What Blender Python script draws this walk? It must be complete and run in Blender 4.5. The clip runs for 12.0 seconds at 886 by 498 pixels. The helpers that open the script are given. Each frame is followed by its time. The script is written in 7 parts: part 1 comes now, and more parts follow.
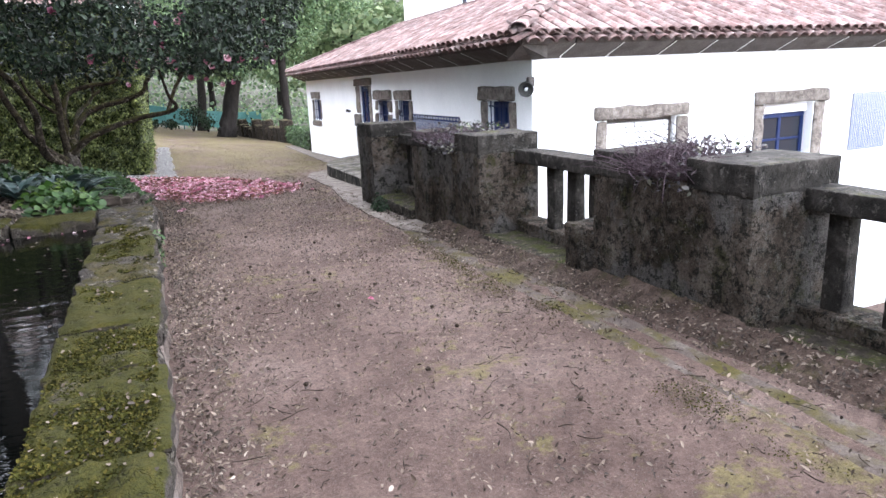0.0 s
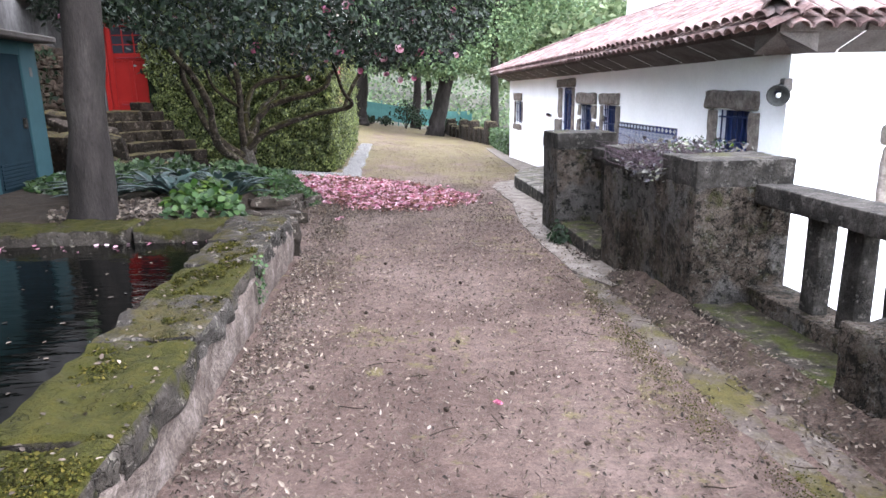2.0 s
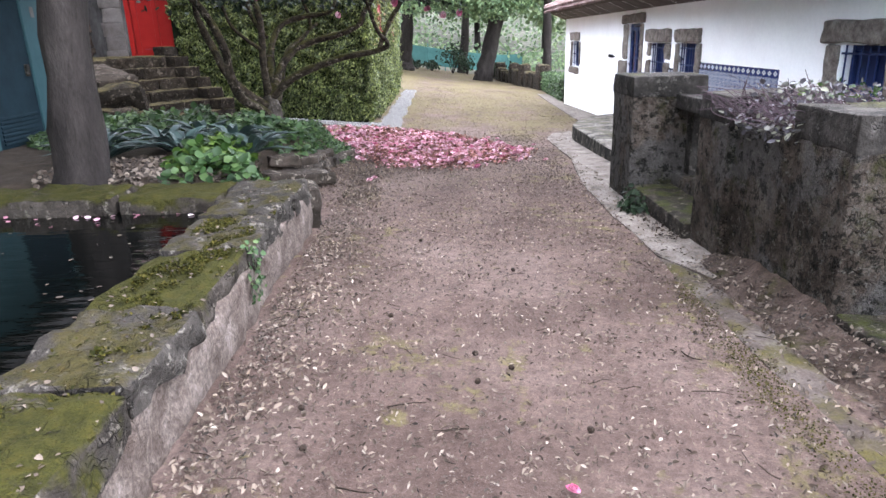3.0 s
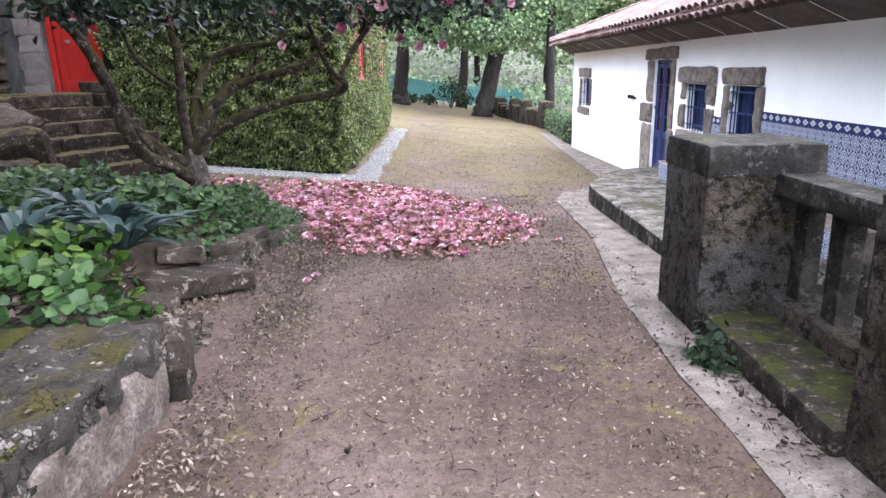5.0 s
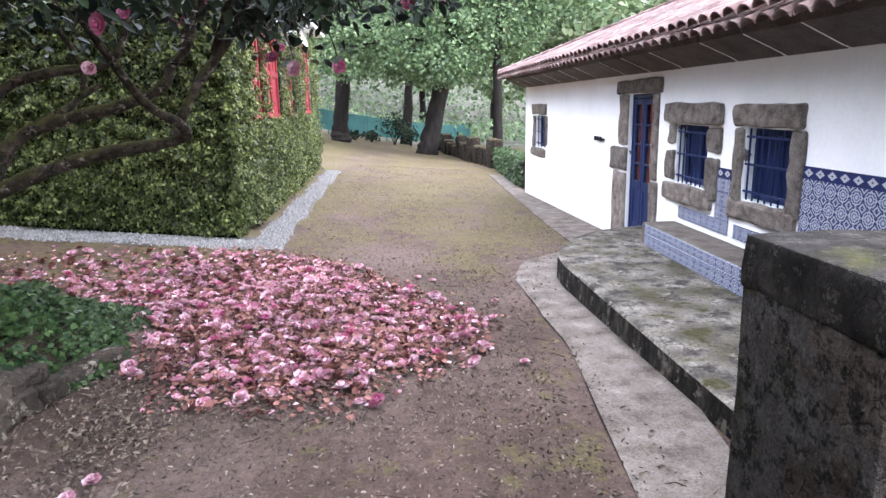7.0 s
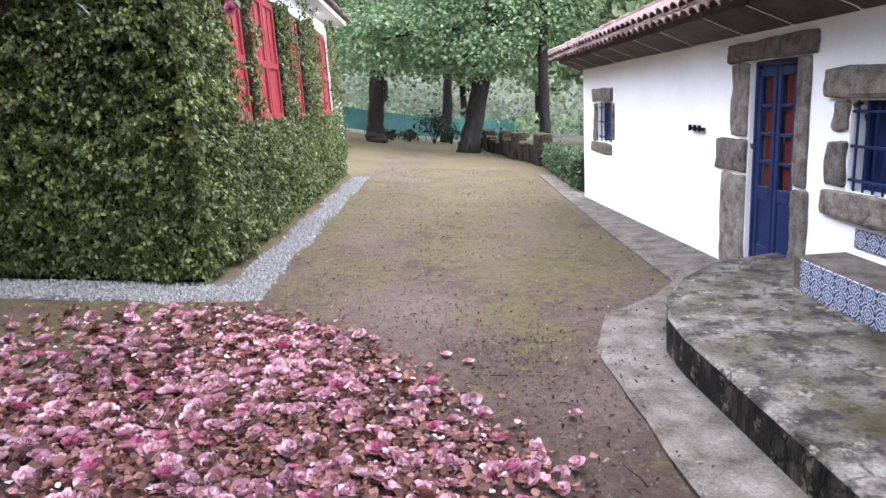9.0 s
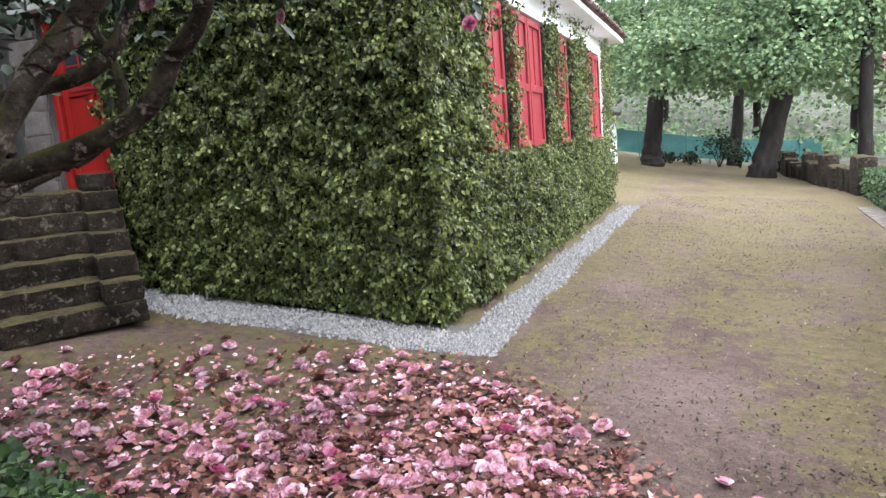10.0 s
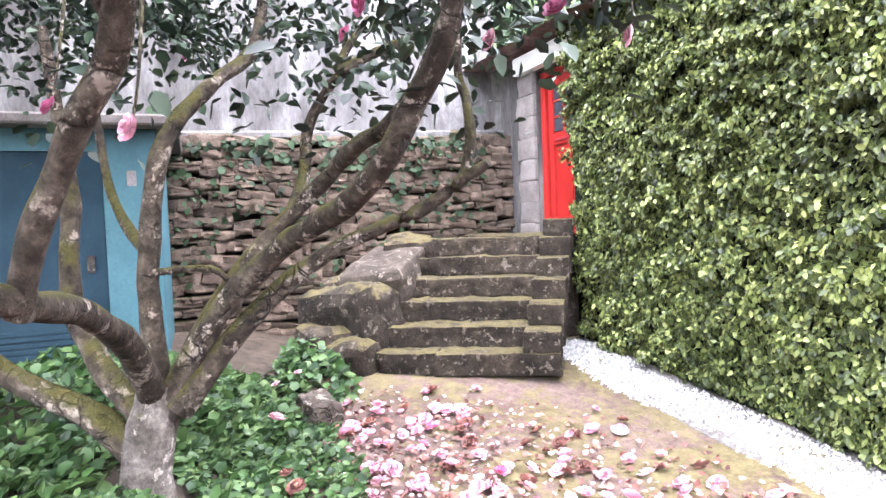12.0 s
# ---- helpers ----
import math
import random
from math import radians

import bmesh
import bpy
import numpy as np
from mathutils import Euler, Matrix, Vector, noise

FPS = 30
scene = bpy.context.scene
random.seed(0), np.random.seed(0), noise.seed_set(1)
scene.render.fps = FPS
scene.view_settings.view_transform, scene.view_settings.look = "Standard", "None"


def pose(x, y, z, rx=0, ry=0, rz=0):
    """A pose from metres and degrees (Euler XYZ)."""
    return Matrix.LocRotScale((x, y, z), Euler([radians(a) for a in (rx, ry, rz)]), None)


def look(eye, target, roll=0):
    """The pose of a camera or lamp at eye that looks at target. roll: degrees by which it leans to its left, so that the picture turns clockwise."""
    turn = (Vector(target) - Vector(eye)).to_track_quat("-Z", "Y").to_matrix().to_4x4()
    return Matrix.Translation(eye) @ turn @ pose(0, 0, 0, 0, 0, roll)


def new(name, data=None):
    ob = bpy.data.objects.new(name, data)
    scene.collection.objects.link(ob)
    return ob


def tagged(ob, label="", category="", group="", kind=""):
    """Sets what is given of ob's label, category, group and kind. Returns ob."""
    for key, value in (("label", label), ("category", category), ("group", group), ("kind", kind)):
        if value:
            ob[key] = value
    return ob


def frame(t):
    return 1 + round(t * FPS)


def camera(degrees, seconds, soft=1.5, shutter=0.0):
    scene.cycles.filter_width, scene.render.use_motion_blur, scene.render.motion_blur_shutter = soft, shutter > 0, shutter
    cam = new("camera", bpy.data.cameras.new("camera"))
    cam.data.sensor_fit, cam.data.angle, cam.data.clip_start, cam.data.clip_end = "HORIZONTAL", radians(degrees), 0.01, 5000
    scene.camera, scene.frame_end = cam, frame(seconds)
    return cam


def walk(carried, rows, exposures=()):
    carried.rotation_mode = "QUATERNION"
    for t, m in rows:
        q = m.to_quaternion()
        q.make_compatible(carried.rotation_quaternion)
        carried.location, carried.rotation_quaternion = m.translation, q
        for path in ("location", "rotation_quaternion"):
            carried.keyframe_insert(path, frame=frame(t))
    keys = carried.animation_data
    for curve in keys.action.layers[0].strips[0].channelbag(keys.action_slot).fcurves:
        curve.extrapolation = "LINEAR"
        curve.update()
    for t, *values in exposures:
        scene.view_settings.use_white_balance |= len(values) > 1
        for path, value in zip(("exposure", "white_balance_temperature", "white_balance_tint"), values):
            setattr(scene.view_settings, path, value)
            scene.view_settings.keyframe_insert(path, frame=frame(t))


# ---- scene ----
cam = camera(68.5, 12.0)
PATH = [
    (0, (0.017, 0.007, 1.68), (0.759, 1.797, 1.184), -2.7),
    (0.5, (0.362, 0.186, 1.669), (0.816, 2.076, 1.196), 0.7),
    (1, (0.556, 0.673, 1.657), (0.998, 2.573, 1.213), -1.1),
    (1.5, (0.773, 1.148, 1.635), (0.974, 3.089, 1.194), 0.4),
    (2, (0.902, 1.805, 1.622), (1.051, 3.744, 1.154), -1.1),
    (2.5, (0.932, 2.432, 1.552), (1.023, 4.347, 0.981), -1.1),
    (2.7, (0.961, 2.694, 1.541), (0.957, 4.599, 0.932), -1.8),
    (4.5, (1.111, 5.045, 1.578), (1.161, 6.941, 0.944), -2.4),
    (5, (1.268, 5.717, 1.603), (1.271, 7.645, 1.071), -1.3),
    (5.5, (1.314, 6.282, 1.623), (1.481, 8.249, 1.299), -1.6),
    (6, (1.479, 6.91, 1.6), (1.577, 8.876, 1.248), -0.8),
    (6.5, (1.613, 7.523, 1.576), (1.72, 9.496, 1.266), -0.7),
    (6.7, (1.603, 7.82, 1.61), (1.766, 9.775, 1.222), -1.3),
    (8.3, (1.881, 9.987, 1.497), (1.981, 11.923, 1.007), -0.5),
    (8.5, (1.902, 10.235, 1.485), (1.984, 12.184, 1.044), -1.1),
    (9, (1.887, 10.856, 1.488), (1.903, 12.807, 1.049), -3.6),
    (9.5, (1.917, 11.486, 1.468), (1.449, 13.381, 1.032), -4.1),
    (10, (1.881, 11.917, 1.519), (1.106, 13.734, 1.204), -4.8),
    (10.5, (1.977, 12.339, 1.505), (0.564, 13.734, 1.263), -3.0),
    (11, (1.918, 12.68, 1.544), (0.328, 13.889, 1.431), -2.3),
    (11.5, (1.796, 12.96, 1.532), (0.017, 13.869, 1.443), -3.7),
    (12, (1.944, 13.308, 1.545), (0.08, 14.025, 1.461), -2.2),
]
walk(cam, [(t, look(eye, target, roll)) for t, eye, target, roll in PATH],
     exposures=[(0, 3.22, 6450, 11), (1, 3.15, 6450, 11), (1.5, 3.4, 6450, 11), (2, 3.62, 6400, 12), (2.6, 3.62, 6400, 12), (4.5, 3.75, 6300, 13.5), (5.2, 3.65, 6300, 13.5), (6, 3.5, 6300, 13.5), (6.5, 3.48, 6300, 13.5), (8.5, 3.28, 6300, 13.5), (9.1, 3.25, 6320, 13), (9.6, 3.22, 6550, 11), (10.3, 3.65, 6550, 8.5), (10.6, 4.1, 6550, 8.5), (11, 4.8, 6450, 13), (11.5, 5.25, 6400, 16), (12, 5.45, 6400, 16)])

# ---- light: a bright overcast sky, softly brighter from the courtyard's open side ----
world = bpy.data.worlds.new("overcast_sky")
scene.world = world
world.use_nodes = True
wn = world.node_tree
sky = wn.nodes.new("ShaderNodeTexSky")
sky.sky_type, sky.sun_disc = "NISHITA", False
sky.sun_elevation, sky.sun_rotation = radians(62), radians(67)
sky.dust_density, sky.air_density = 0.6, 1.0
grey = wn.nodes.new("ShaderNodeHueSaturation")
grey.inputs["Saturation"].default_value = 0.55
wn.links.new(sky.outputs[0], grey.inputs["Color"])
bg = wn.nodes["Background"]
bg.inputs[1].default_value = 0.15
wn.links.new(grey.outputs[0], bg.inputs[0])
sun = new("sun", bpy.data.lights.new("sun", "SUN"))
sun.data.energy, sun.data.angle, sun.data.color = 1.6, radians(155), (1.0, 0.985, 0.985)
sun.matrix_world = look((17, 19, 36), (0, 12, 0))

rng = np.random.default_rng(7)


# ---- materials ----
def tree_of(name):
    m = bpy.data.materials.new(name)
    m.use_nodes = True
    return m, m.node_tree, m.node_tree.nodes["Principled BSDF"]


def ramp(nt, source, stops):
    r = nt.nodes.new("ShaderNodeValToRGB")
    while len(r.color_ramp.elements) < len(stops):
        r.color_ramp.elements.new(0.5)
    for e, (p, c) in zip(r.color_ramp.elements, stops):
        e.position, e.color = p, (*c, 1)
    nt.links.new(source, r.inputs[0])
    return r.outputs[0]


def noise_tex(nt, scale, detail=5.0, rough=0.6, coords=None, stretch=None):
    n = nt.nodes.new("ShaderNodeTexNoise")
    n.inputs["Scale"].default_value, n.inputs["Detail"].default_value, n.inputs["Roughness"].default_value = scale, detail, rough
    if coords is None:
        coords = nt.nodes.new("ShaderNodeNewGeometry").outputs["Position"]
    if stretch:
        mp = nt.nodes.new("ShaderNodeMapping")
        mp.inputs["Scale"].default_value = stretch
        nt.links.new(coords, mp.inputs[0])
        coords = mp.outputs[0]
    nt.links.new(coords, n.inputs["Vector"])
    return n.outputs["Fac"]


def mix_rgb(nt, fac, a, b, kind="MIX"):
    m = nt.nodes.new("ShaderNodeMix")
    m.data_type, m.blend_type = "RGBA", kind
    for value, slot in ((fac, m.inputs[0]), (a, m.inputs[6]), (b, m.inputs[7])):
        if isinstance(value, (int, float)):
            slot.default_value = value
        elif isinstance(value, tuple):
            slot.default_value = (*value, 1)
        else:
            nt.links.new(value, slot)
    return m.outputs[2]


def math_node(nt, op, a, b=0.5, clamp=False):
    m = nt.nodes.new("ShaderNodeMath")
    m.operation, m.use_clamp = op, clamp
    for value, slot in ((a, m.inputs[0]), (b, m.inputs[1])):
        if isinstance(value, (int, float)):
            slot.default_value = value
        else:
            nt.links.new(value, slot)
    return m.outputs[0]


def bump(nt, bsdf, height, strength, distance=0.02):
    b = nt.nodes.new("ShaderNodeBump")
    b.inputs["Strength"].default_value, b.inputs["Distance"].default_value = strength, distance
    nt.links.new(height, b.inputs["Height"])
    nt.links.new(b.outputs[0], bsdf.inputs["Normal"])


def surface(name, stops, scale=6.0, fine=60.0, rough=0.85, relief=0.5, spread=0.0, island=False, moss=None, fine_amount=0.5,
            metal=0.0, spec=0.12, stretch=None, depth=0.02, crust=None):
    """Grainy surface: large patches from stops, fine grain over it, some change from piece to piece, moss on what faces up."""
    m, nt, bsdf = tree_of(name)
    keep = 1.0 if name.startswith(("white_lime", "white_shutter", "weathered_granite")) else 0.66
    stops = [(p, tuple(keep * c for c in colour)) for p, colour in stops]
    big = noise_tex(nt, scale, 6, 0.65, stretch=stretch)
    col = ramp(nt, big, stops)
    small = noise_tex(nt, fine, 4, 0.7, stretch=stretch)
    grain = ramp(nt, small, [(0.25, (1 - fine_amount,) * 3), (0.75, (1 + 0.35 * fine_amount,) * 3)])
    col = mix_rgb(nt, 1.0, col, grain, "MULTIPLY")
    if spread:
        pick = nt.nodes.new("ShaderNodeNewGeometry").outputs["Random Per Island"] if island else nt.nodes.new("ShaderNodeObjectInfo").outputs["Random"]
        tone = ramp(nt, pick, [(0.0, (1 - spread,) * 3), (0.5, (1.0, 0.98, 0.96)), (1.0, (1 + spread, 1 + 0.9 * spread, 1 + 0.8 * spread))])
        col = mix_rgb(nt, 1.0, col, tone, "MULTIPLY")
    if crust:
        pale, dark, size = crust
        spots = noise_tex(nt, size, 7, 0.72)
        col = mix_rgb(nt, ramp(nt, spots, [(0.565, (0, 0, 0)), (0.61, (0.85, 0.85, 0.85))]), col, pale)
        cracks = nt.nodes.new("ShaderNodeTexVoronoi")
        cracks.feature = "DISTANCE_TO_EDGE"
        cracks.inputs["Scale"].default_value = size * 1.6
        warp = nt.nodes.new("ShaderNodeVectorMath")
        warp.operation = "ADD"
        shift = nt.nodes.new("ShaderNodeTexNoise")
        shift.inputs["Scale"].default_value = size * 0.6
        where = nt.nodes.new("ShaderNodeNewGeometry").outputs["Position"]
        nt.links.new(where, shift.inputs["Vector"])
        half = nt.nodes.new("ShaderNodeVectorMath")
        half.operation = "SCALE"
        half.inputs["Scale"].default_value = 0.25
        nt.links.new(shift.outputs["Color"], half.inputs[0])
        nt.links.new(where, warp.inputs[0])
        nt.links.new(half.outputs[0], warp.inputs[1])
        nt.links.new(warp.outputs[0], cracks.inputs["Vector"])
        pits = math_node(nt, "MULTIPLY", ramp(nt, cracks.outputs["Distance"], [(0.0, (0.9, 0.9, 0.9)), (0.09, (0, 0, 0))]), ramp(nt, noise_tex(nt, size * 0.5, 5, 0.7), [(0.5, (0, 0, 0)), (0.6, (1, 1, 1))]))
        col = mix_rgb(nt, pits, col, dark)
        small = math_node(nt, "ADD", small, math_node(nt, "MULTIPLY", pits, -1.2))
    if moss:
        colour, amount, patch = tuple(0.85 * c for c in moss[0]), moss[1], moss[2]
        up = nt.nodes.new("ShaderNodeSeparateXYZ")
        nt.links.new(nt.nodes.new("ShaderNodeNewGeometry").outputs["Normal"], up.inputs[0])
        where = noise_tex(nt, patch, 5, 0.7)
        fac = math_node(nt, "ADD", math_node(nt, "MULTIPLY", up.outputs[2], 0.32), math_node(nt, "SUBTRACT", where, 1.0 - amount))
        fac = math_node(nt, "MULTIPLY", fac, 7.0, True)
        tint = ramp(nt, noise_tex(nt, 14, 6, 0.75), [(0.28, tuple(0.35 * c for c in colour)), (0.5, colour), (0.72, (1.35 * colour[0], 1.15 * colour[1], colour[2]))])
        tint = mix_rgb(nt, 1.0, tint, ramp(nt, noise_tex(nt, 130, 3, 0.7), [(0.3, (0.5, 0.5, 0.5)), (0.7, (1.3, 1.3, 1.3))]), "MULTIPLY")
        col = mix_rgb(nt, fac, col, tint)
    nt.links.new(col, bsdf.inputs["Base Color"])
    bsdf.inputs["Roughness"].default_value, bsdf.inputs["Metallic"].default_value = rough, metal
    bsdf.inputs["Specular IOR Level"].default_value = spec
    if relief:
        bump(nt, bsdf, math_node(nt, "ADD", math_node(nt, "MULTIPLY", big, 1.2), math_node(nt, "MULTIPLY", small, 0.6)), relief, depth)
    return m


def leafy(name, dark, light, rough=0.4, through_light=0.25, back=None, spec=0.4):
    """Leaf or petal: colour changes from piece to piece, some light passes through."""
    m, nt, bsdf = tree_of(name)
    pick = nt.nodes.new("ShaderNodeNewGeometry").outputs["Random Per Island"]
    stops = [(0.0, dark), (0.6, light), (1.0, back or tuple(min(1, 1.3 * c) for c in light))]
    col = ramp(nt, pick, stops)
    patch = noise_tex(nt, 1.3, 3)
    col = mix_rgb(nt, 1.0, col, ramp(nt, patch, [(0.3, (0.7, 0.7, 0.7)), (0.7, (1.2, 1.2, 1.15))]), "MULTIPLY")
    nt.links.new(col, bsdf.inputs["Base Color"])
    bsdf.inputs["Roughness"].default_value = rough
    bsdf.inputs["Specular IOR Level"].default_value = spec
    if through_light:
        tl = nt.nodes.new("ShaderNodeBsdfTranslucent")
        nt.links.new(col, tl.inputs[0])
        mx = nt.nodes.new("ShaderNodeMixShader")
        mx.inputs[0].default_value = through_light
        nt.links.new(bsdf.outputs[0], mx.inputs[1])
        nt.links.new(tl.outputs[0], mx.inputs[2])
        nt.links.new(mx.outputs[0], nt.nodes["Material Output"].inputs[0])
    return m


def ground_material():
    m, nt, bsdf = tree_of("sandy_ground")
    geo = nt.nodes.new("ShaderNodeNewGeometry").outputs["Position"]
    xyz = nt.nodes.new("ShaderNodeSeparateXYZ")
    nt.links.new(geo, xyz.inputs[0])
    big = noise_tex(nt, 0.7, 6, 0.6)
    sand = ramp(nt, big, [(0.3, (0.046, 0.029, 0.024)), (0.5, (0.079, 0.054, 0.046)), (0.75, (0.124, 0.092, 0.082))])
    fine = noise_tex(nt, 45, 6, 0.75)
    sand = mix_rgb(nt, 1.0, sand, ramp(nt, fine, [(0.32, (0.62, 0.6, 0.58)), (0.62, (1.14, 1.14, 1.14))]), "MULTIPLY")
    sand = mix_rgb(nt, 1.0, sand, ramp(nt, noise_tex(nt, 11, 5, 0.7), [(0.32, (0.68, 0.66, 0.64)), (0.65, (1.18, 1.18, 1.18))]), "MULTIPLY")
    specks = noise_tex(nt, 150, 3, 0.6)
    sand = mix_rgb(nt, ramp(nt, specks, [(0.62, (0, 0, 0)), (0.7, (0.7, 0.7, 0.7))]), sand, (0.17, 0.145, 0.13))
    sand = mix_rgb(nt, ramp(nt, noise_tex(nt, 90, 3, 0.6), [(0.27, (0.6, 0.6, 0.6)), (0.33, (0, 0, 0))]), sand, (0.022, 0.016, 0.013))
    # moss: thin on the drive, spread over the courtyard
    yard = nt.nodes.new("ShaderNodeMapRange")
    yard.inputs[1].default_value, yard.inputs[2].default_value, yard.inputs[3].default_value, yard.inputs[4].default_value = 14.0, 18.5, 0.0, 0.17
    nt.links.new(xyz.outputs[1], yard.inputs[0])
    side = nt.nodes.new("ShaderNodeMapRange")
    side.inputs[1].default_value, side.inputs[2].default_value, side.inputs[3].default_value, side.inputs[4].default_value = 1.2, 2.4, 0.0, 0.035
    nt.links.new(xyz.outputs[0], side.inputs[0])
    left = nt.nodes.new("ShaderNodeMapRange")
    left.inputs[1].default_value, left.inputs[2].default_value, left.inputs[3].default_value, left.inputs[4].default_value = 0.6, -1.2, 0.0, 0.11
    nt.links.new(xyz.outputs[0], left.inputs[0])
    deep = nt.nodes.new("ShaderNodeMapRange")
    deep.inputs[1].default_value, deep.inputs[2].default_value, deep.inputs[3].default_value, deep.inputs[4].default_value = 13.4, 15.2, 0.0, 1.0
    nt.links.new(xyz.outputs[1], deep.inputs[0])
    corner = math_node(nt, "MULTIPLY", left.outputs[0], deep.outputs[0])
    where = math_node(nt, "ADD", math_node(nt, "ADD", math_node(nt, "ADD", noise_tex(nt, 0.9, 7, 0.7), yard.outputs[0]), corner), math_node(nt, "ADD", side.outputs[0], math_node(nt, "MULTIPLY", math_node(nt, "SUBTRACT", noise_tex(nt, 7, 5, 0.7), 0.5), 0.85)))
    fac = ramp(nt, where, [(0.6, (0, 0, 0)), (0.7, (0.8, 0.8, 0.8))])
    green = ramp(nt, noise_tex(nt, 9, 5, 0.7), [(0.3, (0.056, 0.046, 0.019)), (0.7, (0.128, 0.108, 0.047))])
    green = mix_rgb(nt, 1.0, green, ramp(nt, fine, [(0.3, (0.6, 0.6, 0.6)), (0.7, (1.15, 1.15, 1.15))]), "MULTIPLY")
    nt.links.new(mix_rgb(nt, fac, sand, green), bsdf.inputs["Base Color"])
    bsdf.inputs["Roughness"].default_value = 0.95
    bsdf.inputs["Specular IOR Level"].default_value = 0.15
    bump(nt, bsdf, math_node(nt, "ADD", fine, math_node(nt, "MULTIPLY", specks, 0.5)), 0.9, 0.018)
    return m


def old_masonry():
    """Rubble under worn render: brown and grey patches, mossy and black lichen blotches, cracked joints."""
    m, nt, bsdf = tree_of("lichen_dark_masonry")
    col = ramp(nt, noise_tex(nt, 3.2, 6, 0.65), [(0.32, (0.02, 0.016, 0.012)), (0.45, (0.048, 0.036, 0.028)), (0.58, (0.085, 0.068, 0.055)), (0.72, (0.12, 0.102, 0.086))])
    render = ramp(nt, noise_tex(nt, 1.5, 5, 0.6), [(0.5, (0, 0, 0)), (0.56, (0.9, 0.9, 0.9))])
    col = mix_rgb(nt, render, col, ramp(nt, noise_tex(nt, 9, 5, 0.7), [(0.3, (0.042, 0.038, 0.035)), (0.7, (0.098, 0.09, 0.085))]))
    green = ramp(nt, noise_tex(nt, 4.3, 6, 0.72), [(0.55, (0, 0, 0)), (0.64, (0.75, 0.75, 0.75))])
    col = mix_rgb(nt, green, col, (0.028, 0.029, 0.009))
    where = nt.nodes.new("ShaderNodeNewGeometry").outputs["Position"]
    shift = nt.nodes.new("ShaderNodeTexNoise")
    shift.inputs["Scale"].default_value = 7.0
    nt.links.new(where, shift.inputs["Vector"])
    half = nt.nodes.new("ShaderNodeVectorMath")
    half.operation = "SCALE"
    half.inputs["Scale"].default_value = 0.4
    nt.links.new(shift.outputs["Color"], half.inputs[0])
    warp = nt.nodes.new("ShaderNodeVectorMath")
    warp.operation = "ADD"
    nt.links.new(where, warp.inputs[0])
    nt.links.new(half.outputs[0], warp.inputs[1])
    cell = nt.nodes.new("ShaderNodeTexVoronoi")
    cell.feature = "DISTANCE_TO_EDGE"
    cell.inputs["Scale"].default_value = 8.0
    nt.links.new(warp.outputs[0], cell.inputs["Vector"])
    joint = math_node(nt, "MULTIPLY", ramp(nt, cell.outputs["Distance"], [(0.0, (0.75, 0.75, 0.75)), (0.05, (0, 0, 0))]), math_node(nt, "SUBTRACT", 1.0, render, True))
    joint = math_node(nt, "MULTIPLY", joint, ramp(nt, noise_tex(nt, 2.6, 4, 0.6), [(0.42, (0, 0, 0)), (0.55, (1, 1, 1))]))
    col = mix_rgb(nt, joint, col, (0.004, 0.004, 0.003))
    black = ramp(nt, noise_tex(nt, 10, 8, 0.78), [(0.51, (0, 0, 0)), (0.57, (0.85, 0.85, 0.85))])
    col = mix_rgb(nt, black, col, (0.006, 0.006, 0.005))
    pale = ramp(nt, noise_tex(nt, 17, 7, 0.78), [(0.56, (0, 0, 0)), (0.61, (0.8, 0.8, 0.8))])
    col = mix_rgb(nt, pale, col, (0.1, 0.093, 0.08))
    fine = noise_tex(nt, 70, 4, 0.7)
    col = mix_rgb(nt, 1.0, col, ramp(nt, fine, [(0.28, (0.38, 0.38, 0.38)), (0.72, (1.15, 1.15, 1.15))]), "MULTIPLY")
    nt.links.new(col, bsdf.inputs["Base Color"])
    bsdf.inputs["Roughness"].default_value = 0.95
    bsdf.inputs["Specular IOR Level"].default_value = 0.08
    height = math_node(nt, "ADD", math_node(nt, "MULTIPLY", noise_tex(nt, 11, 6, 0.7), 1.3), math_node(nt, "MULTIPLY", fine, 0.4))
    bump(nt, bsdf, math_node(nt, "ADD", height, math_node(nt, "MULTIPLY", joint, -1.3)), 1.0, 0.045)
    return m


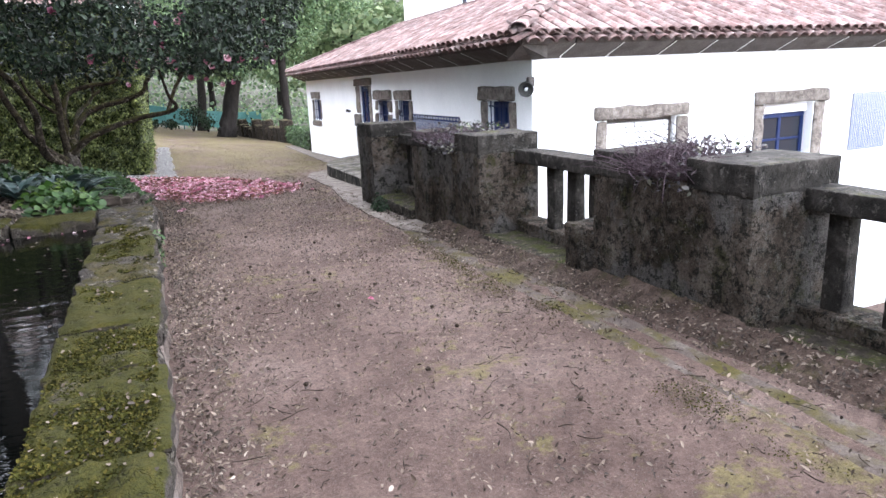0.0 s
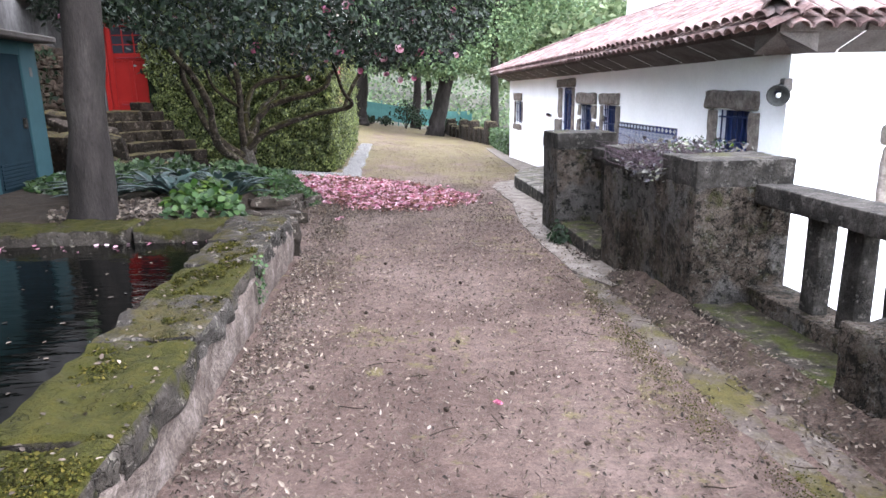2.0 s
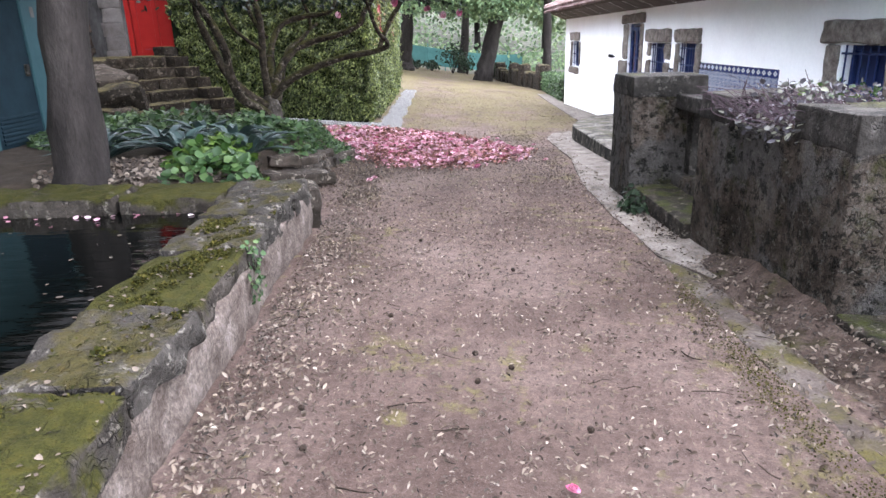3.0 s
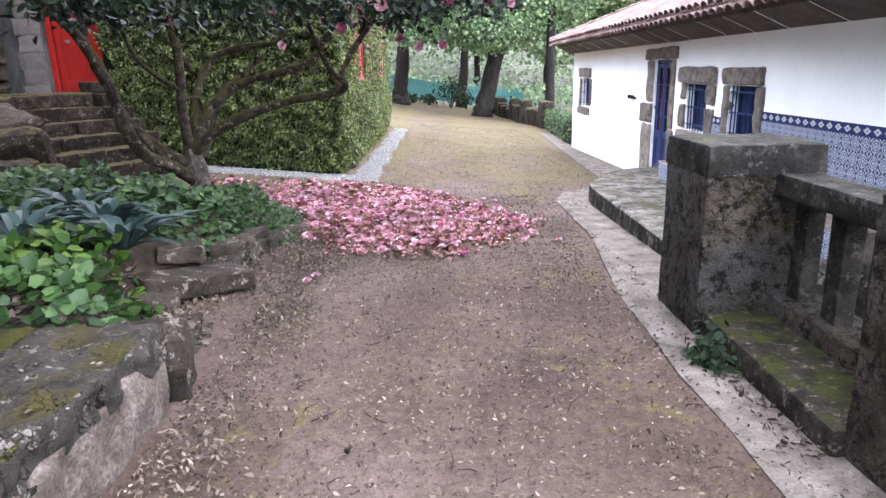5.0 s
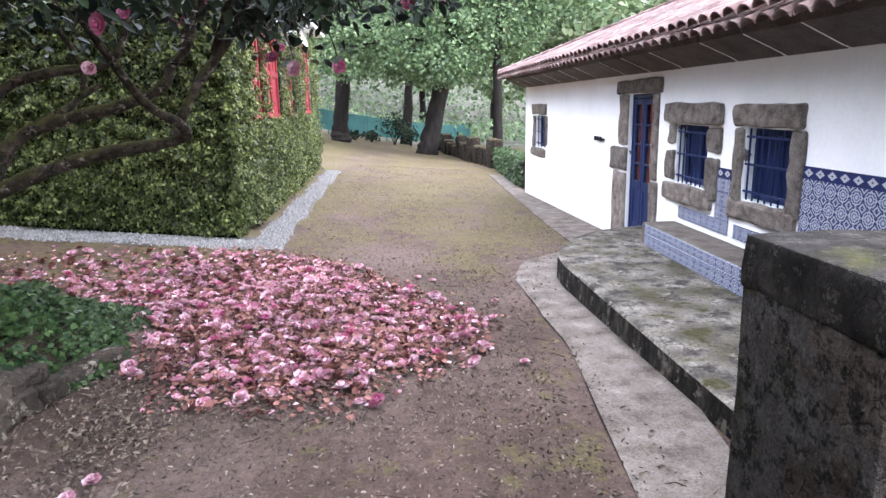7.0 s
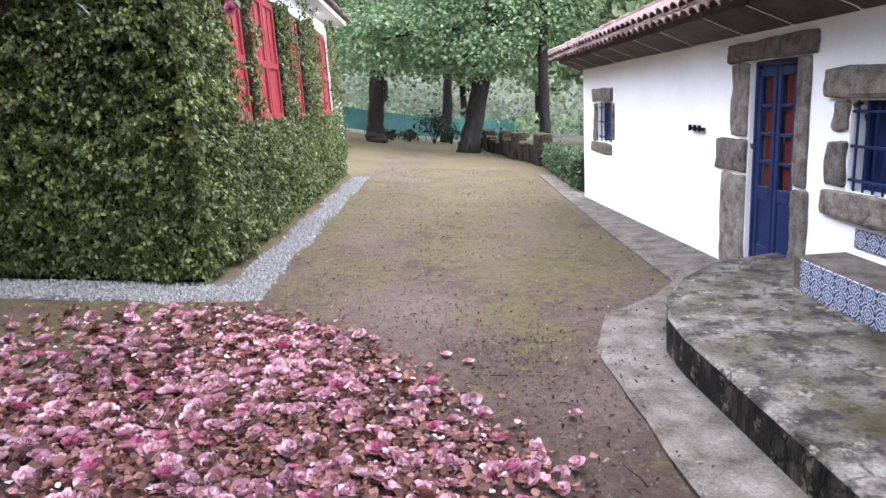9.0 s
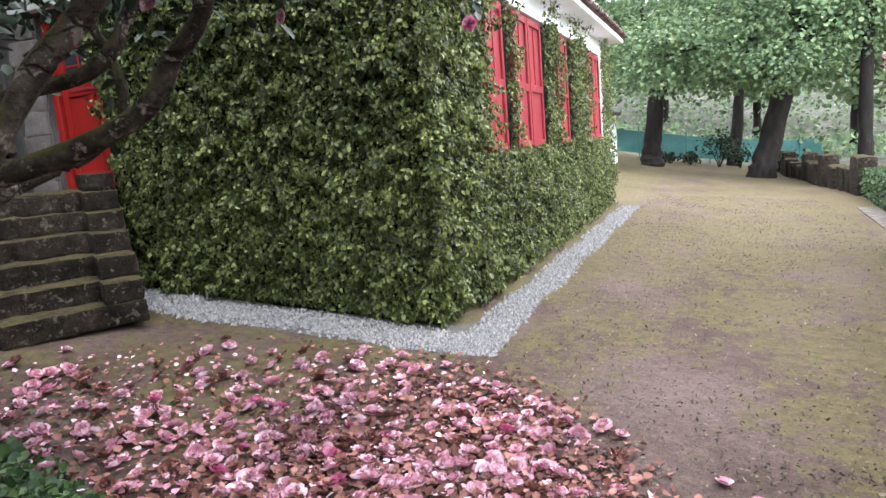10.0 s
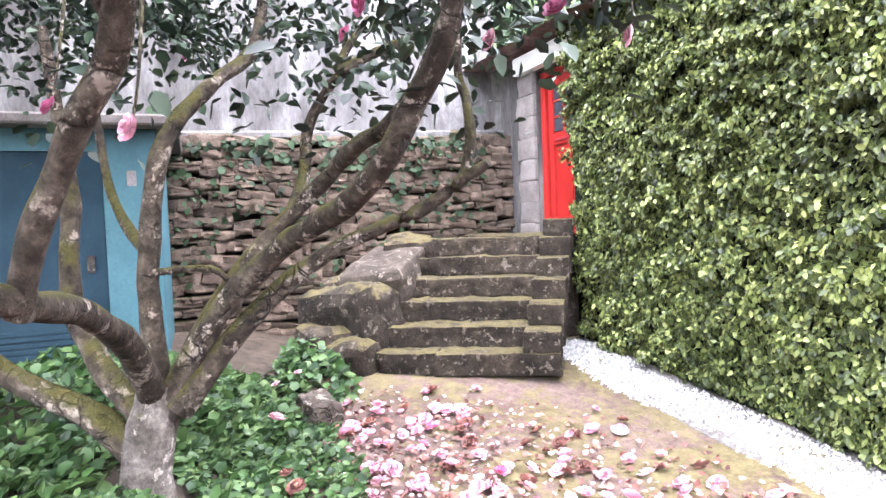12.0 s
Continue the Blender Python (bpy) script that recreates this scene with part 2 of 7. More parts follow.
def tile_pattern():
    """Blue motif on white glaze, one motif on each square tile (local x and y run over the tile)."""
    m, nt, bsdf = tree_of("glazed_blue_tile")
    tc = nt.nodes.new("ShaderNodeTexCoord").outputs["Object"]
    xyz = nt.nodes.new("ShaderNodeSeparateXYZ")
    nt.links.new(tc, xyz.inputs[0])
    ax = math_node(nt, "ABSOLUTE", xyz.outputs[0])
    ay = math_node(nt, "ABSOLUTE", xyz.outputs[1])
    r = math_node(nt, "POWER", math_node(nt, "ADD", math_node(nt, "MULTIPLY", ax, ax), math_node(nt, "MULTIPLY", ay, ay)), 0.5)
    rings = math_node(nt, "SINE", math_node(nt, "MULTIPLY", r, 260.0))
    cross = math_node(nt, "SINE", math_node(nt, "MULTIPLY", math_node(nt, "MULTIPLY", ax, ay), 5200.0))
    corner = math_node(nt, "SINE", math_node(nt, "MULTIPLY", math_node(nt, "ADD", ax, ay), 130.0))
    v = math_node(nt, "ADD", math_node(nt, "ADD", rings, cross), corner)
    v = math_node(nt, "ADD", v, math_node(nt, "MULTIPLY", noise_tex(nt, 40, 3), 0.9))
    col = ramp(nt, math_node(nt, "MULTIPLY", math_node(nt, "ADD", v, 3.0), 0.16), [(0.42, (0.03, 0.042, 0.13)), (0.54, (0.09, 0.12, 0.25)), (0.62, (0.34, 0.36, 0.41))])
    nt.links.new(col, bsdf.inputs["Base Color"])
    bsdf.inputs["Roughness"].default_value = 0.25
    return m


def border_pattern():
    m, nt, bsdf = tree_of("glazed_border_tile")
    tc = nt.nodes.new("ShaderNodeTexCoord").outputs["Object"]
    xyz = nt.nodes.new("ShaderNodeSeparateXYZ")
    nt.links.new(tc, xyz.inputs[0])
    ax = math_node(nt, "ABSOLUTE", xyz.outputs[0])
    ay = math_node(nt, "ABSOLUTE", xyz.outputs[1])
    d = math_node(nt, "ADD", ax, math_node(nt, "MULTIPLY", ay, 1.6))
    col = ramp(nt, math_node(nt, "MULTIPLY", d, 12.0), [(0.12, (0.02, 0.03, 0.11)), (0.2, (0.38, 0.4, 0.45)), (0.62, (0.38, 0.4, 0.45)), (0.68, (0.02, 0.03, 0.11))])
    nt.links.new(col, bsdf.inputs["Base Color"])
    bsdf.inputs["Roughness"].default_value = 0.25
    return m


def water_material():
    m, nt, bsdf = tree_of("dark_pond_water")
    bsdf.inputs["Base Color"].default_value = (0.0008, 0.001, 0.0009, 1)
    bsdf.inputs["Roughness"].default_value = 0.03
    bsdf.inputs["IOR"].default_value = 1.33
    bump(nt, bsdf, noise_tex(nt, 6, 3, 0.5, stretch=(0.5, 1.6, 1)), 0.22, 0.02)
    return m


def glass_material(name="window_glass"):
    m, nt, bsdf = tree_of(name)
    bsdf.inputs["Base Color"].default_value = (0.02, 0.022, 0.03, 1)
    bsdf.inputs["Roughness"].default_value = 0.04
    bsdf.inputs["Specular IOR Level"].default_value = 0.5
    return m


GROUND = ground_material()
PLASTER = surface("white_lime_plaster", [(0.3, (0.86, 0.86, 0.865)), (0.6, (0.92, 0.92, 0.925))], 1.4, 25, 0.9, 0.12, fine_amount=0.06)
OLD_PLASTER = surface("grey_streaked_roughcast", [(0.32, (0.045, 0.04, 0.039)), (0.5, (0.1, 0.094, 0.092)), (0.68, (0.185, 0.176, 0.173))], 2.2, 22, 0.95, 0.8, fine_amount=0.45, stretch=(1, 1, 0.35))
GRANITE = surface("weathered_granite", [(0.3, (0.085, 0.07, 0.061)), (0.5, (0.2, 0.173, 0.156)), (0.72, (0.33, 0.295, 0.27))], 9, 80, 0.9, 0.8, 0.2, fine_amount=0.65)
CORNICE = surface("grey_cornice_stone", [(0.3, (0.14, 0.122, 0.115)), (0.6, (0.23, 0.205, 0.195))], 4, 60, 0.9, 0.4, 0.12)
PARAPET = old_masonry()
CAP = surface("grey_cap_stone", [(0.33, (0.014, 0.012, 0.011)), (0.52, (0.04, 0.035, 0.031)), (0.7, (0.1, 0.09, 0.082))], 6, 45, 0.95, 0.7, 0.12, moss=((0.05, 0.05, 0.016), 0.12, 1.8), crust=((0.075, 0.068, 0.06), (0.005, 0.005, 0.005), 14.0))
COPING = surface("mossy_coping_stone", [(0.3, (0.024, 0.019, 0.015)), (0.55, (0.06, 0.05, 0.042)), (0.8, (0.12, 0.105, 0.09))], 5, 50, 0.95, 1.0, 0.12, moss=((0.03, 0.029, 0.005), 0.42, 4.0), depth=0.03, crust=((0.11, 0.096, 0.08), (0.008, 0.006, 0.005), 11.0))
COPING_BARE = surface("bare_coping_stone", [(0.3, (0.022, 0.019, 0.016)), (0.6, (0.06, 0.052, 0.046)), (0.8, (0.11, 0.1, 0.09))], 5, 50, 0.95, 1.0, 0.12, moss=((0.04, 0.034, 0.011), 0.24, 4.0), depth=0.03, crust=((0.14, 0.125, 0.108), (0.008, 0.007, 0.006), 11.0))
SEAT = surface("mossy_seat_stone", [(0.35, (0.008, 0.007, 0.006)), (0.5, (0.035, 0.028, 0.023)), (0.7, (0.1, 0.085, 0.07))], 6, 45, 0.95, 0.9, 0.1, moss=((0.031, 0.036, 0.008), 0.23, 4.5), crust=((0.13, 0.115, 0.095), (0.005, 0.005, 0.004), 12.0))
POND_WALL = surface("earthy_mortar", [(0.3, (0.075, 0.054, 0.044)), (0.5, (0.135, 0.105, 0.09)), (0.7, (0.24, 0.2, 0.178))], 5, 40, 0.95, 1.0, fine_amount=0.6)
EARTHY = surface("earth_stained_concrete", [(0.3, (0.06, 0.045, 0.038)), (0.5, (0.115, 0.092, 0.08)), (0.72, (0.21, 0.182, 0.165))], 3, 55, 0.95, 0.7, moss=((0.06, 0.052, 0.018), 0.24, 2.4), fine_amount=0.6)
CONCRETE = surface("stained_concrete", [(0.3, (0.08, 0.064, 0.055)), (0.48, (0.18, 0.152, 0.132)), (0.7, (0.29, 0.255, 0.226))], 4.5, 60, 0.9, 0.6, fine_amount=0.6)
PLATFORM = surface("blotched_cement_screed", [(0.38, (0.05, 0.044, 0.039)), (0.46, (0.125, 0.112, 0.098)), (0.53, (0.235, 0.213, 0.188)), (0.64, (0.38, 0.35, 0.3))], 6.0, 45, 0.9, 0.7, fine_amount=0.7, moss=((0.045, 0.042, 0.018), 0.2, 3.0), crust=((0.2, 0.185, 0.16), (0.02, 0.018, 0.015), 5.0))
# Riser colour holds its shade against the pale top; the streaks are its own.
PLATFORM_SIDE = surface("shade_dark_cement", [(0.36, (0.012, 0.011, 0.01)), (0.52, (0.045, 0.04, 0.034)), (0.66, (0.14, 0.125, 0.105))], 7, 40, 0.9, 0.9, stretch=(1, 1, 0.45), crust=((0.17, 0.15, 0.125), (0.006, 0.006, 0.005), 5.0))
STEP = surface("brown_step_stone", [(0.3, (0.01, 0.0078, 0.006)), (0.55, (0.038, 0.029, 0.022)), (0.8, (0.1, 0.08, 0.062))], 7, 55, 0.95, 1.0, 0.25, moss=((0.068, 0.057, 0.026), 0.3, 4.0), crust=((0.1, 0.084, 0.067), (0.005, 0.004, 0.003), 12.0))
ROCK = surface("brown_edging_rock", [(0.3, (0.026, 0.02, 0.015)), (0.55, (0.068, 0.054, 0.044)), (0.8, (0.13, 0.108, 0.09))], 5, 50, 0.95, 0.9, 0.35, crust=((0.17, 0.145, 0.12), (0.01, 0.008, 0.006), 9.0))
RUBBLE = surface("brown_rubble_stone", [(0.3, (0.036, 0.025, 0.018)), (0.55, (0.1, 0.074, 0.058)), (0.8, (0.19, 0.15, 0.122))], 6, 40, 0.95, 1.0, 0.35, moss=((0.03, 0.03, 0.008), 0.25, 3.0))
MORTAR = surface("dark_joint_mortar", [(0.3, (0.012, 0.009, 0.007)), (0.7, (0.04, 0.031, 0.026))], 5, 40, 0.95, 0.6)
ROOF_TILE = surface("weathered_pink_clay", [(0.3, (0.1, 0.056, 0.053)), (0.46, (0.215, 0.137, 0.13)), (0.58, (0.31, 0.232, 0.222)), (0.72, (0.43, 0.36, 0.35))], 4.0, 40, 0.9, 0.4, 0.32, fine_amount=0.4)
ROOF_TILE_ISLAND = surface("weathered_pink_clay_far", [(0.3, (0.1, 0.056, 0.053)), (0.46, (0.215, 0.137, 0.13)), (0.58, (0.31, 0.232, 0.222)), (0.72, (0.43, 0.36, 0.35))], 4.0, 40, 0.9, 0.4, 0.32, island=True, fine_amount=0.4)
GRAVEL = surface("white_marble_chips", [(0.3, (0.27, 0.265, 0.265)), (0.7, (0.5, 0.495, 0.495))], 30, 90, 0.8, 0.5, 0.4, island=True)
SOIL = surface("dark_leafy_soil", [(0.3, (0.024, 0.018, 0.014)), (0.6, (0.07, 0.052, 0.038)), (0.8, (0.125, 0.095, 0.073))], 6, 60, 1.0, 0.8)
BARK = surface("camellia_bark", [(0.34, (0.014, 0.01, 0.007)), (0.5, (0.042, 0.031, 0.022)), (0.6, (0.085, 0.066, 0.05)), (0.72, (0.16, 0.132, 0.108))], 10, 45, 0.9, 1.0, moss=((0.036, 0.033, 0.009), 0.43, 5.0), crust=((0.17, 0.14, 0.115), (0.006, 0.005, 0.004), 8.0))
TRUNK = surface("lichen_grey_trunk", [(0.32, (0.032, 0.025, 0.02)), (0.5, (0.085, 0.07, 0.059)), (0.66, (0.17, 0.146, 0.127))], 9, 45, 0.95, 1.0, moss=((0.045, 0.042, 0.012), 0.3, 6.0), crust=((0.2, 0.172, 0.15), (0.015, 0.012, 0.01), 7.0))
DARK_BARK = surface("grey_brown_bark", [(0.3, (0.016, 0.013, 0.012)), (0.6, (0.04, 0.033, 0.03)), (0.8, (0.07, 0.06, 0.055))], 5, 45, 0.95, 1.0, stretch=(1, 1, 0.3))
BLUE_PAINT = surface("dark_blue_paint", [(0.3, (0.014, 0.026, 0.1)), (0.7, (0.027, 0.048, 0.15))], 5, 60, 0.45, 0.1, fine_amount=0.1)
RED_PAINT = surface("bright_red_paint", [(0.3, (0.33, 0.018, 0.016)), (0.7, (0.4, 0.024, 0.02))], 3, 60, 0.45, 0.1, fine_amount=0.08)
RED_SHUTTER = surface("faded_red_paint", [(0.3, (0.28, 0.03, 0.042)), (0.7, (0.36, 0.05, 0.06))], 3, 60, 0.45, 0.1, fine_amount=0.08)
CURTAIN = surface("red_curtain_cloth", [(0.3, (0.13, 0.02, 0.018)), (0.7, (0.24, 0.04, 0.035))], 8, 60, 0.9, 0.2)
TEAL = surface("pale_teal_paint", [(0.3, (0.03, 0.078, 0.092)), (0.7, (0.045, 0.105, 0.12))], 2, 40, 0.6, 0.1, fine_amount=0.15)
NAVY = surface("dark_slate_paint", [(0.3, (0.008, 0.02, 0.03)), (0.7, (0.014, 0.032, 0.044))], 3, 50, 0.85, 0.1, fine_amount=0.15, spec=0.1)
IRON = surface("black_wrought_iron", [(0.3, (0.01, 0.01, 0.018)), (0.7, (0.025, 0.025, 0.04))], 8, 60, 0.6, 0.2)
WHITE_PAINT = surface("white_shutter_paint", [(0.3, (0.7, 0.7, 0.7)), (0.7, (0.8, 0.8, 0.8))], 3, 40, 0.6, 0.05, fine_amount=0.05)
FENCE = surface("green_fence_mesh", [(0.3, (0.05, 0.15, 0.14)), (0.7, (0.11, 0.26, 0.25))], 0.8, 30, 0.8, 0.1, fine_amount=0.25)
SCRUB = surface("pale_scrub_hillside", [(0.3, (0.07, 0.08, 0.055)), (0.5, (0.14, 0.14, 0.11)), (0.7, (0.23, 0.22, 0.185))], 0.5, 4.0, 1.0, 0.5, fine_amount=0.6)
CONE = surface("dark_seed_cone", [(0.3, (0.02, 0.013, 0.01)), (0.7, (0.05, 0.035, 0.025))], 40, 120, 0.9, 0.4)
TWIG = surface("dry_twig", [(0.3, (0.02, 0.014, 0.01)), (0.7, (0.06, 0.042, 0.032))], 10, 80, 0.9, 0.2)
PURPLE_TWIG = surface("dry_purple_stem", [(0.3, (0.045, 0.028, 0.035)), (0.7, (0.14, 0.1, 0.115))], 10, 80, 0.9, 0.2)
AZULEJO, BORDER, WATER, GLASS = tile_pattern(), border_pattern(), water_material(), glass_material()
IVY = leafy("ivy_leaf", (0.013, 0.02, 0.006), (0.078, 0.1, 0.028), 0.42, 0.4, (0.25, 0.28, 0.1), 0.3)
MOSS = leafy("moss_tuft", (0.008, 0.009, 0.002), (0.03, 0.03, 0.005), 0.9, 0.15, (0.062, 0.05, 0.011), 0.1)
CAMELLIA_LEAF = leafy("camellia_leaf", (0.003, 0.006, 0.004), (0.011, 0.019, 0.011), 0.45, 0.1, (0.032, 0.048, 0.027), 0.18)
# Oak and far leaf greens are lightened to carry the haze of distance.
OAK_LEAF = leafy("oak_leaf", (0.045, 0.08, 0.04), (0.105, 0.165, 0.075), 0.6, 0.35, (0.2, 0.26, 0.125))
FAR_LEAF = leafy("hazed_far_leaf", (0.065, 0.105, 0.05), (0.16, 0.215, 0.105), 0.7, 0.35, (0.26, 0.3, 0.17))
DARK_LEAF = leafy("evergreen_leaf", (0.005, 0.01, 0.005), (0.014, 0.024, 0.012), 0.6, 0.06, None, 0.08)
HOSTA_LEAF = leafy("blue_green_leaf", (0.009, 0.019, 0.017), (0.026, 0.044, 0.042), 0.45, 0.1, (0.065, 0.095, 0.095), 0.25)
FRESH_LEAF = leafy("fresh_green_leaf", (0.005, 0.015, 0.003), (0.021, 0.05, 0.008), 0.5, 0.3, (0.072, 0.11, 0.02), 0.18)
CLOVER_LEAF = leafy("small_green_leaf", (0.008, 0.022, 0.007), (0.031, 0.066, 0.018), 0.5, 0.3, (0.08, 0.122, 0.045), 0.25)
SUCCULENT = leafy("dusky_succulent_leaf", (0.025, 0.022, 0.027), (0.07, 0.064, 0.074), 0.6, 0.1, (0.13, 0.13, 0.1), 0.1)
PETAL = leafy("pink_petal", (0.3, 0.105, 0.145), (0.5, 0.255, 0.325), 0.6, 0.3, (0.72, 0.56, 0.62))
PETAL_HOT = leafy("deep_pink_petal", (0.25, 0.035, 0.09), (0.38, 0.09, 0.18), 0.6, 0.3, (0.46, 0.2, 0.29))
PETAL_BROWN = leafy("withered_petal", (0.035, 0.011, 0.009), (0.12, 0.042, 0.032), 0.8, 0.15, (0.27, 0.125, 0.1))
LITTER = leafy("dry_leaf_litter", (0.012, 0.008, 0.006), (0.05, 0.035, 0.026), 0.9, 0.1, (0.15, 0.12, 0.098))
LITTER_PALE = leafy("pale_leaf_litter", (0.03, 0.02, 0.014), (0.09, 0.064, 0.048), 0.9, 0.1, (0.175, 0.138, 0.112))
LITTER_BLEACHED = leafy("bleached_leaf_litter", (0.08, 0.06, 0.047), (0.17, 0.137, 0.114), 0.9, 0.1, (0.27, 0.23, 0.2))


# ---- mesh building ----
class Geo:
    """Vertices and faces gathered for one mesh."""

    def __init__(self):
        self.v, self.f = [], []

    def add(self, vs, fs):
        n = len(self.v)
        self.v.extend(vs)
        self.f.extend(tuple(i + n for i in f) for f in fs)
        return self

    def box(self, x0, x1, y0, y1, z0, z1):
        vs = [(x, y, z) for x in (x0, x1) for y in (y0, y1) for z in (z0, z1)]
        return self.add(vs, [(0, 1, 3, 2), (4, 6, 7, 5), (0, 4, 5, 1), (2, 3, 7, 6), (0, 2, 6, 4), (1, 5, 7, 3)])

    def bevel_box(self, x0, x1, y0, y1, z0, z1, b=0.01):
        bm = bmesh.new()
        bmesh.ops.create_cube(bm, size=1)
        for v in bm.verts:
            v.co = ((x0 + x1) / 2 + v.co.x * (x1 - x0), (y0 + y1) / 2 + v.co.y * (y1 - y0), (z0 + z1) / 2 + v.co.z * (z1 - z0))
        bmesh.ops.bevel(bm, geom=bm.edges[:], offset=b, segments=1, affect="EDGES")
        bm.verts.index_update()
        self.add([tuple(v.co) for v in bm.verts], [tuple(v.index for v in f.verts) for f in bm.faces])
        bm.free()
        return self

    def mesh(self, name, material, smooth=False):
        me = bpy.data.meshes.new(name)
        me.from_pydata([tuple(v) for v in self.v], [], self.f)
        me.materials.append(material)
        if smooth:
            me.polygons.foreach_set("use_smooth", [True] * len(me.polygons))
        me.update()
        if smooth:
            me.set_sharp_from_angle(angle=radians(32))
        return me


def part(name, geo, material, parent=None, label="", smooth=False):
    me = geo if isinstance(geo, bpy.types.Mesh) else geo.mesh(name, material, smooth)
    ob = new(name, me)
    if parent is not None:
        ob.parent = parent
        ob.matrix_parent_inverse = parent.matrix_basis.inverted()
    return tagged(ob, label)


def thing(name, label, category, at=(0, 0, 0), group="", kind=""):
    ob = new(name)
    ob.empty_display_size = 0.1
    ob.matrix_basis = pose(*at)
    return tagged(ob, label, category, group, kind)


def stone(sx, sy, sz, seed, n=4, power=8.0, rough=0.02, freq=3.0):
    """A worn block centred on the origin: rounded edges and an uneven skin; a higher power gives a sharper edge."""
    g, index = Geo(), {}
    off = Vector((seed * 3.7, seed * 1.9, seed * 5.3))
    half = (sx / 2, sy / 2, sz / 2)
    rad = min(half) * min(0.8, 2.6 / power)
    steps = [[-h] + [-(h - rad) + 2 * (h - rad) * i / (n - 2) for i in range(n - 1)] + [h] for h in half]

    def vert(key):
        if key not in index:
            p = Vector([steps[a][key[a]] for a in range(3)])
            core = Vector([max(-(half[a] - rad), min(half[a] - rad, p[a])) for a in range(3)])
            out = (p - core).normalized()
            q = core + out * rad
            d = noise.noise(q * freq + off) * rough + noise.noise(q * freq * 3 + off) * rough * 0.4
            index[key] = len(g.v)
            g.v.append(tuple(q + out * d))
        return index[key]

    for axis in range(3):
        for side in (0, n):
            for i in range(n):
                for j in range(n):
                    quad = []
                    for a, b in ((i, j), (i + 1, j), (i + 1, j + 1), (i, j + 1)):
                        p = [0, 0, 0]
                        p[axis], p[(axis + 1) % 3], p[(axis + 2) % 3] = side, a, b
                        quad.append(vert(tuple(p)))
                    g.f.append(tuple(quad if side else quad[::-1]))
    return g


def moved(geo, m):
    g = Geo()
    g.v, g.f = [tuple(m @ Vector(v)) for v in geo.v], list(geo.f)
    return g


def block(name, x0, x1, y0, y1, z0, z1, material, parent=None, label="", seed=0, n=5, rough=0.02, freq=3.0, power=14.0, turn=0.0):
    g = stone(x1 - x0, y1 - y0, z1 - z0, seed, n, power, rough, freq)
    return part(name, moved(g, pose((x0 + x1) / 2, (y0 + y1) / 2, (z0 + z1) / 2, 0, 0, turn)), material, parent, label, True)


def tube(points, radii, sides=9, seed=0, wobble=0.12):
    """A tapering limb along smooth points."""
    pts = [Vector(p) for p in points]
    fine, rr = [], []
    for i in range(len(pts) - 1):
        p0, p1, p2, p3 = pts[max(i - 1, 0)], pts[i], pts[i + 1], pts[min(i + 2, len(pts) - 1)]
        for k in range(5):
            t = k / 5
            fine.append(0.5 * (2 * p1 + (p2 - p0) * t + (2 * p0 - 5 * p1 + 4 * p2 - p3) * t * t + (3 * p1 - p0 - 3 * p2 + p3) * t ** 3))
            rr.append(radii[i] * (1 - t) + radii[i + 1] * t)
    fine.append(pts[-1])
    rr.append(radii[-1])
    g = Geo()
    ref = Vector((0.3, 0.8, 0.52)).normalized()
    for i, p in enumerate(fine):
        d = (fine[min(i + 1, len(fine) - 1)] - fine[max(i - 1, 0)]).normalized()
        u = d.cross(ref)
        if u.length < 0.2:
            u = d.cross(Vector((1, 0, 0)))
        u.normalize()
        w = d.cross(u)
        for s in range(sides):
            a = 2 * math.pi * s / sides
            way = u * math.cos(a) + w * math.sin(a)
            r = rr[i] * (1 + wobble * noise.noise((p + way * 0.1) * 5 + Vector((seed, 0, 0))))
            g.v.append(tuple(p + way * r))
    for i in range(len(fine) - 1):
        for s in range(sides):
            a, b = i * sides + s, i * sides + (s + 1) % sides
            g.f.append((a, b, b + sides, a + sides))
    g.f.append(tuple(range(sides))[::-1])
    g.f.append(tuple(len(fine) * sides - sides + s for s in range(sides)))
    return g


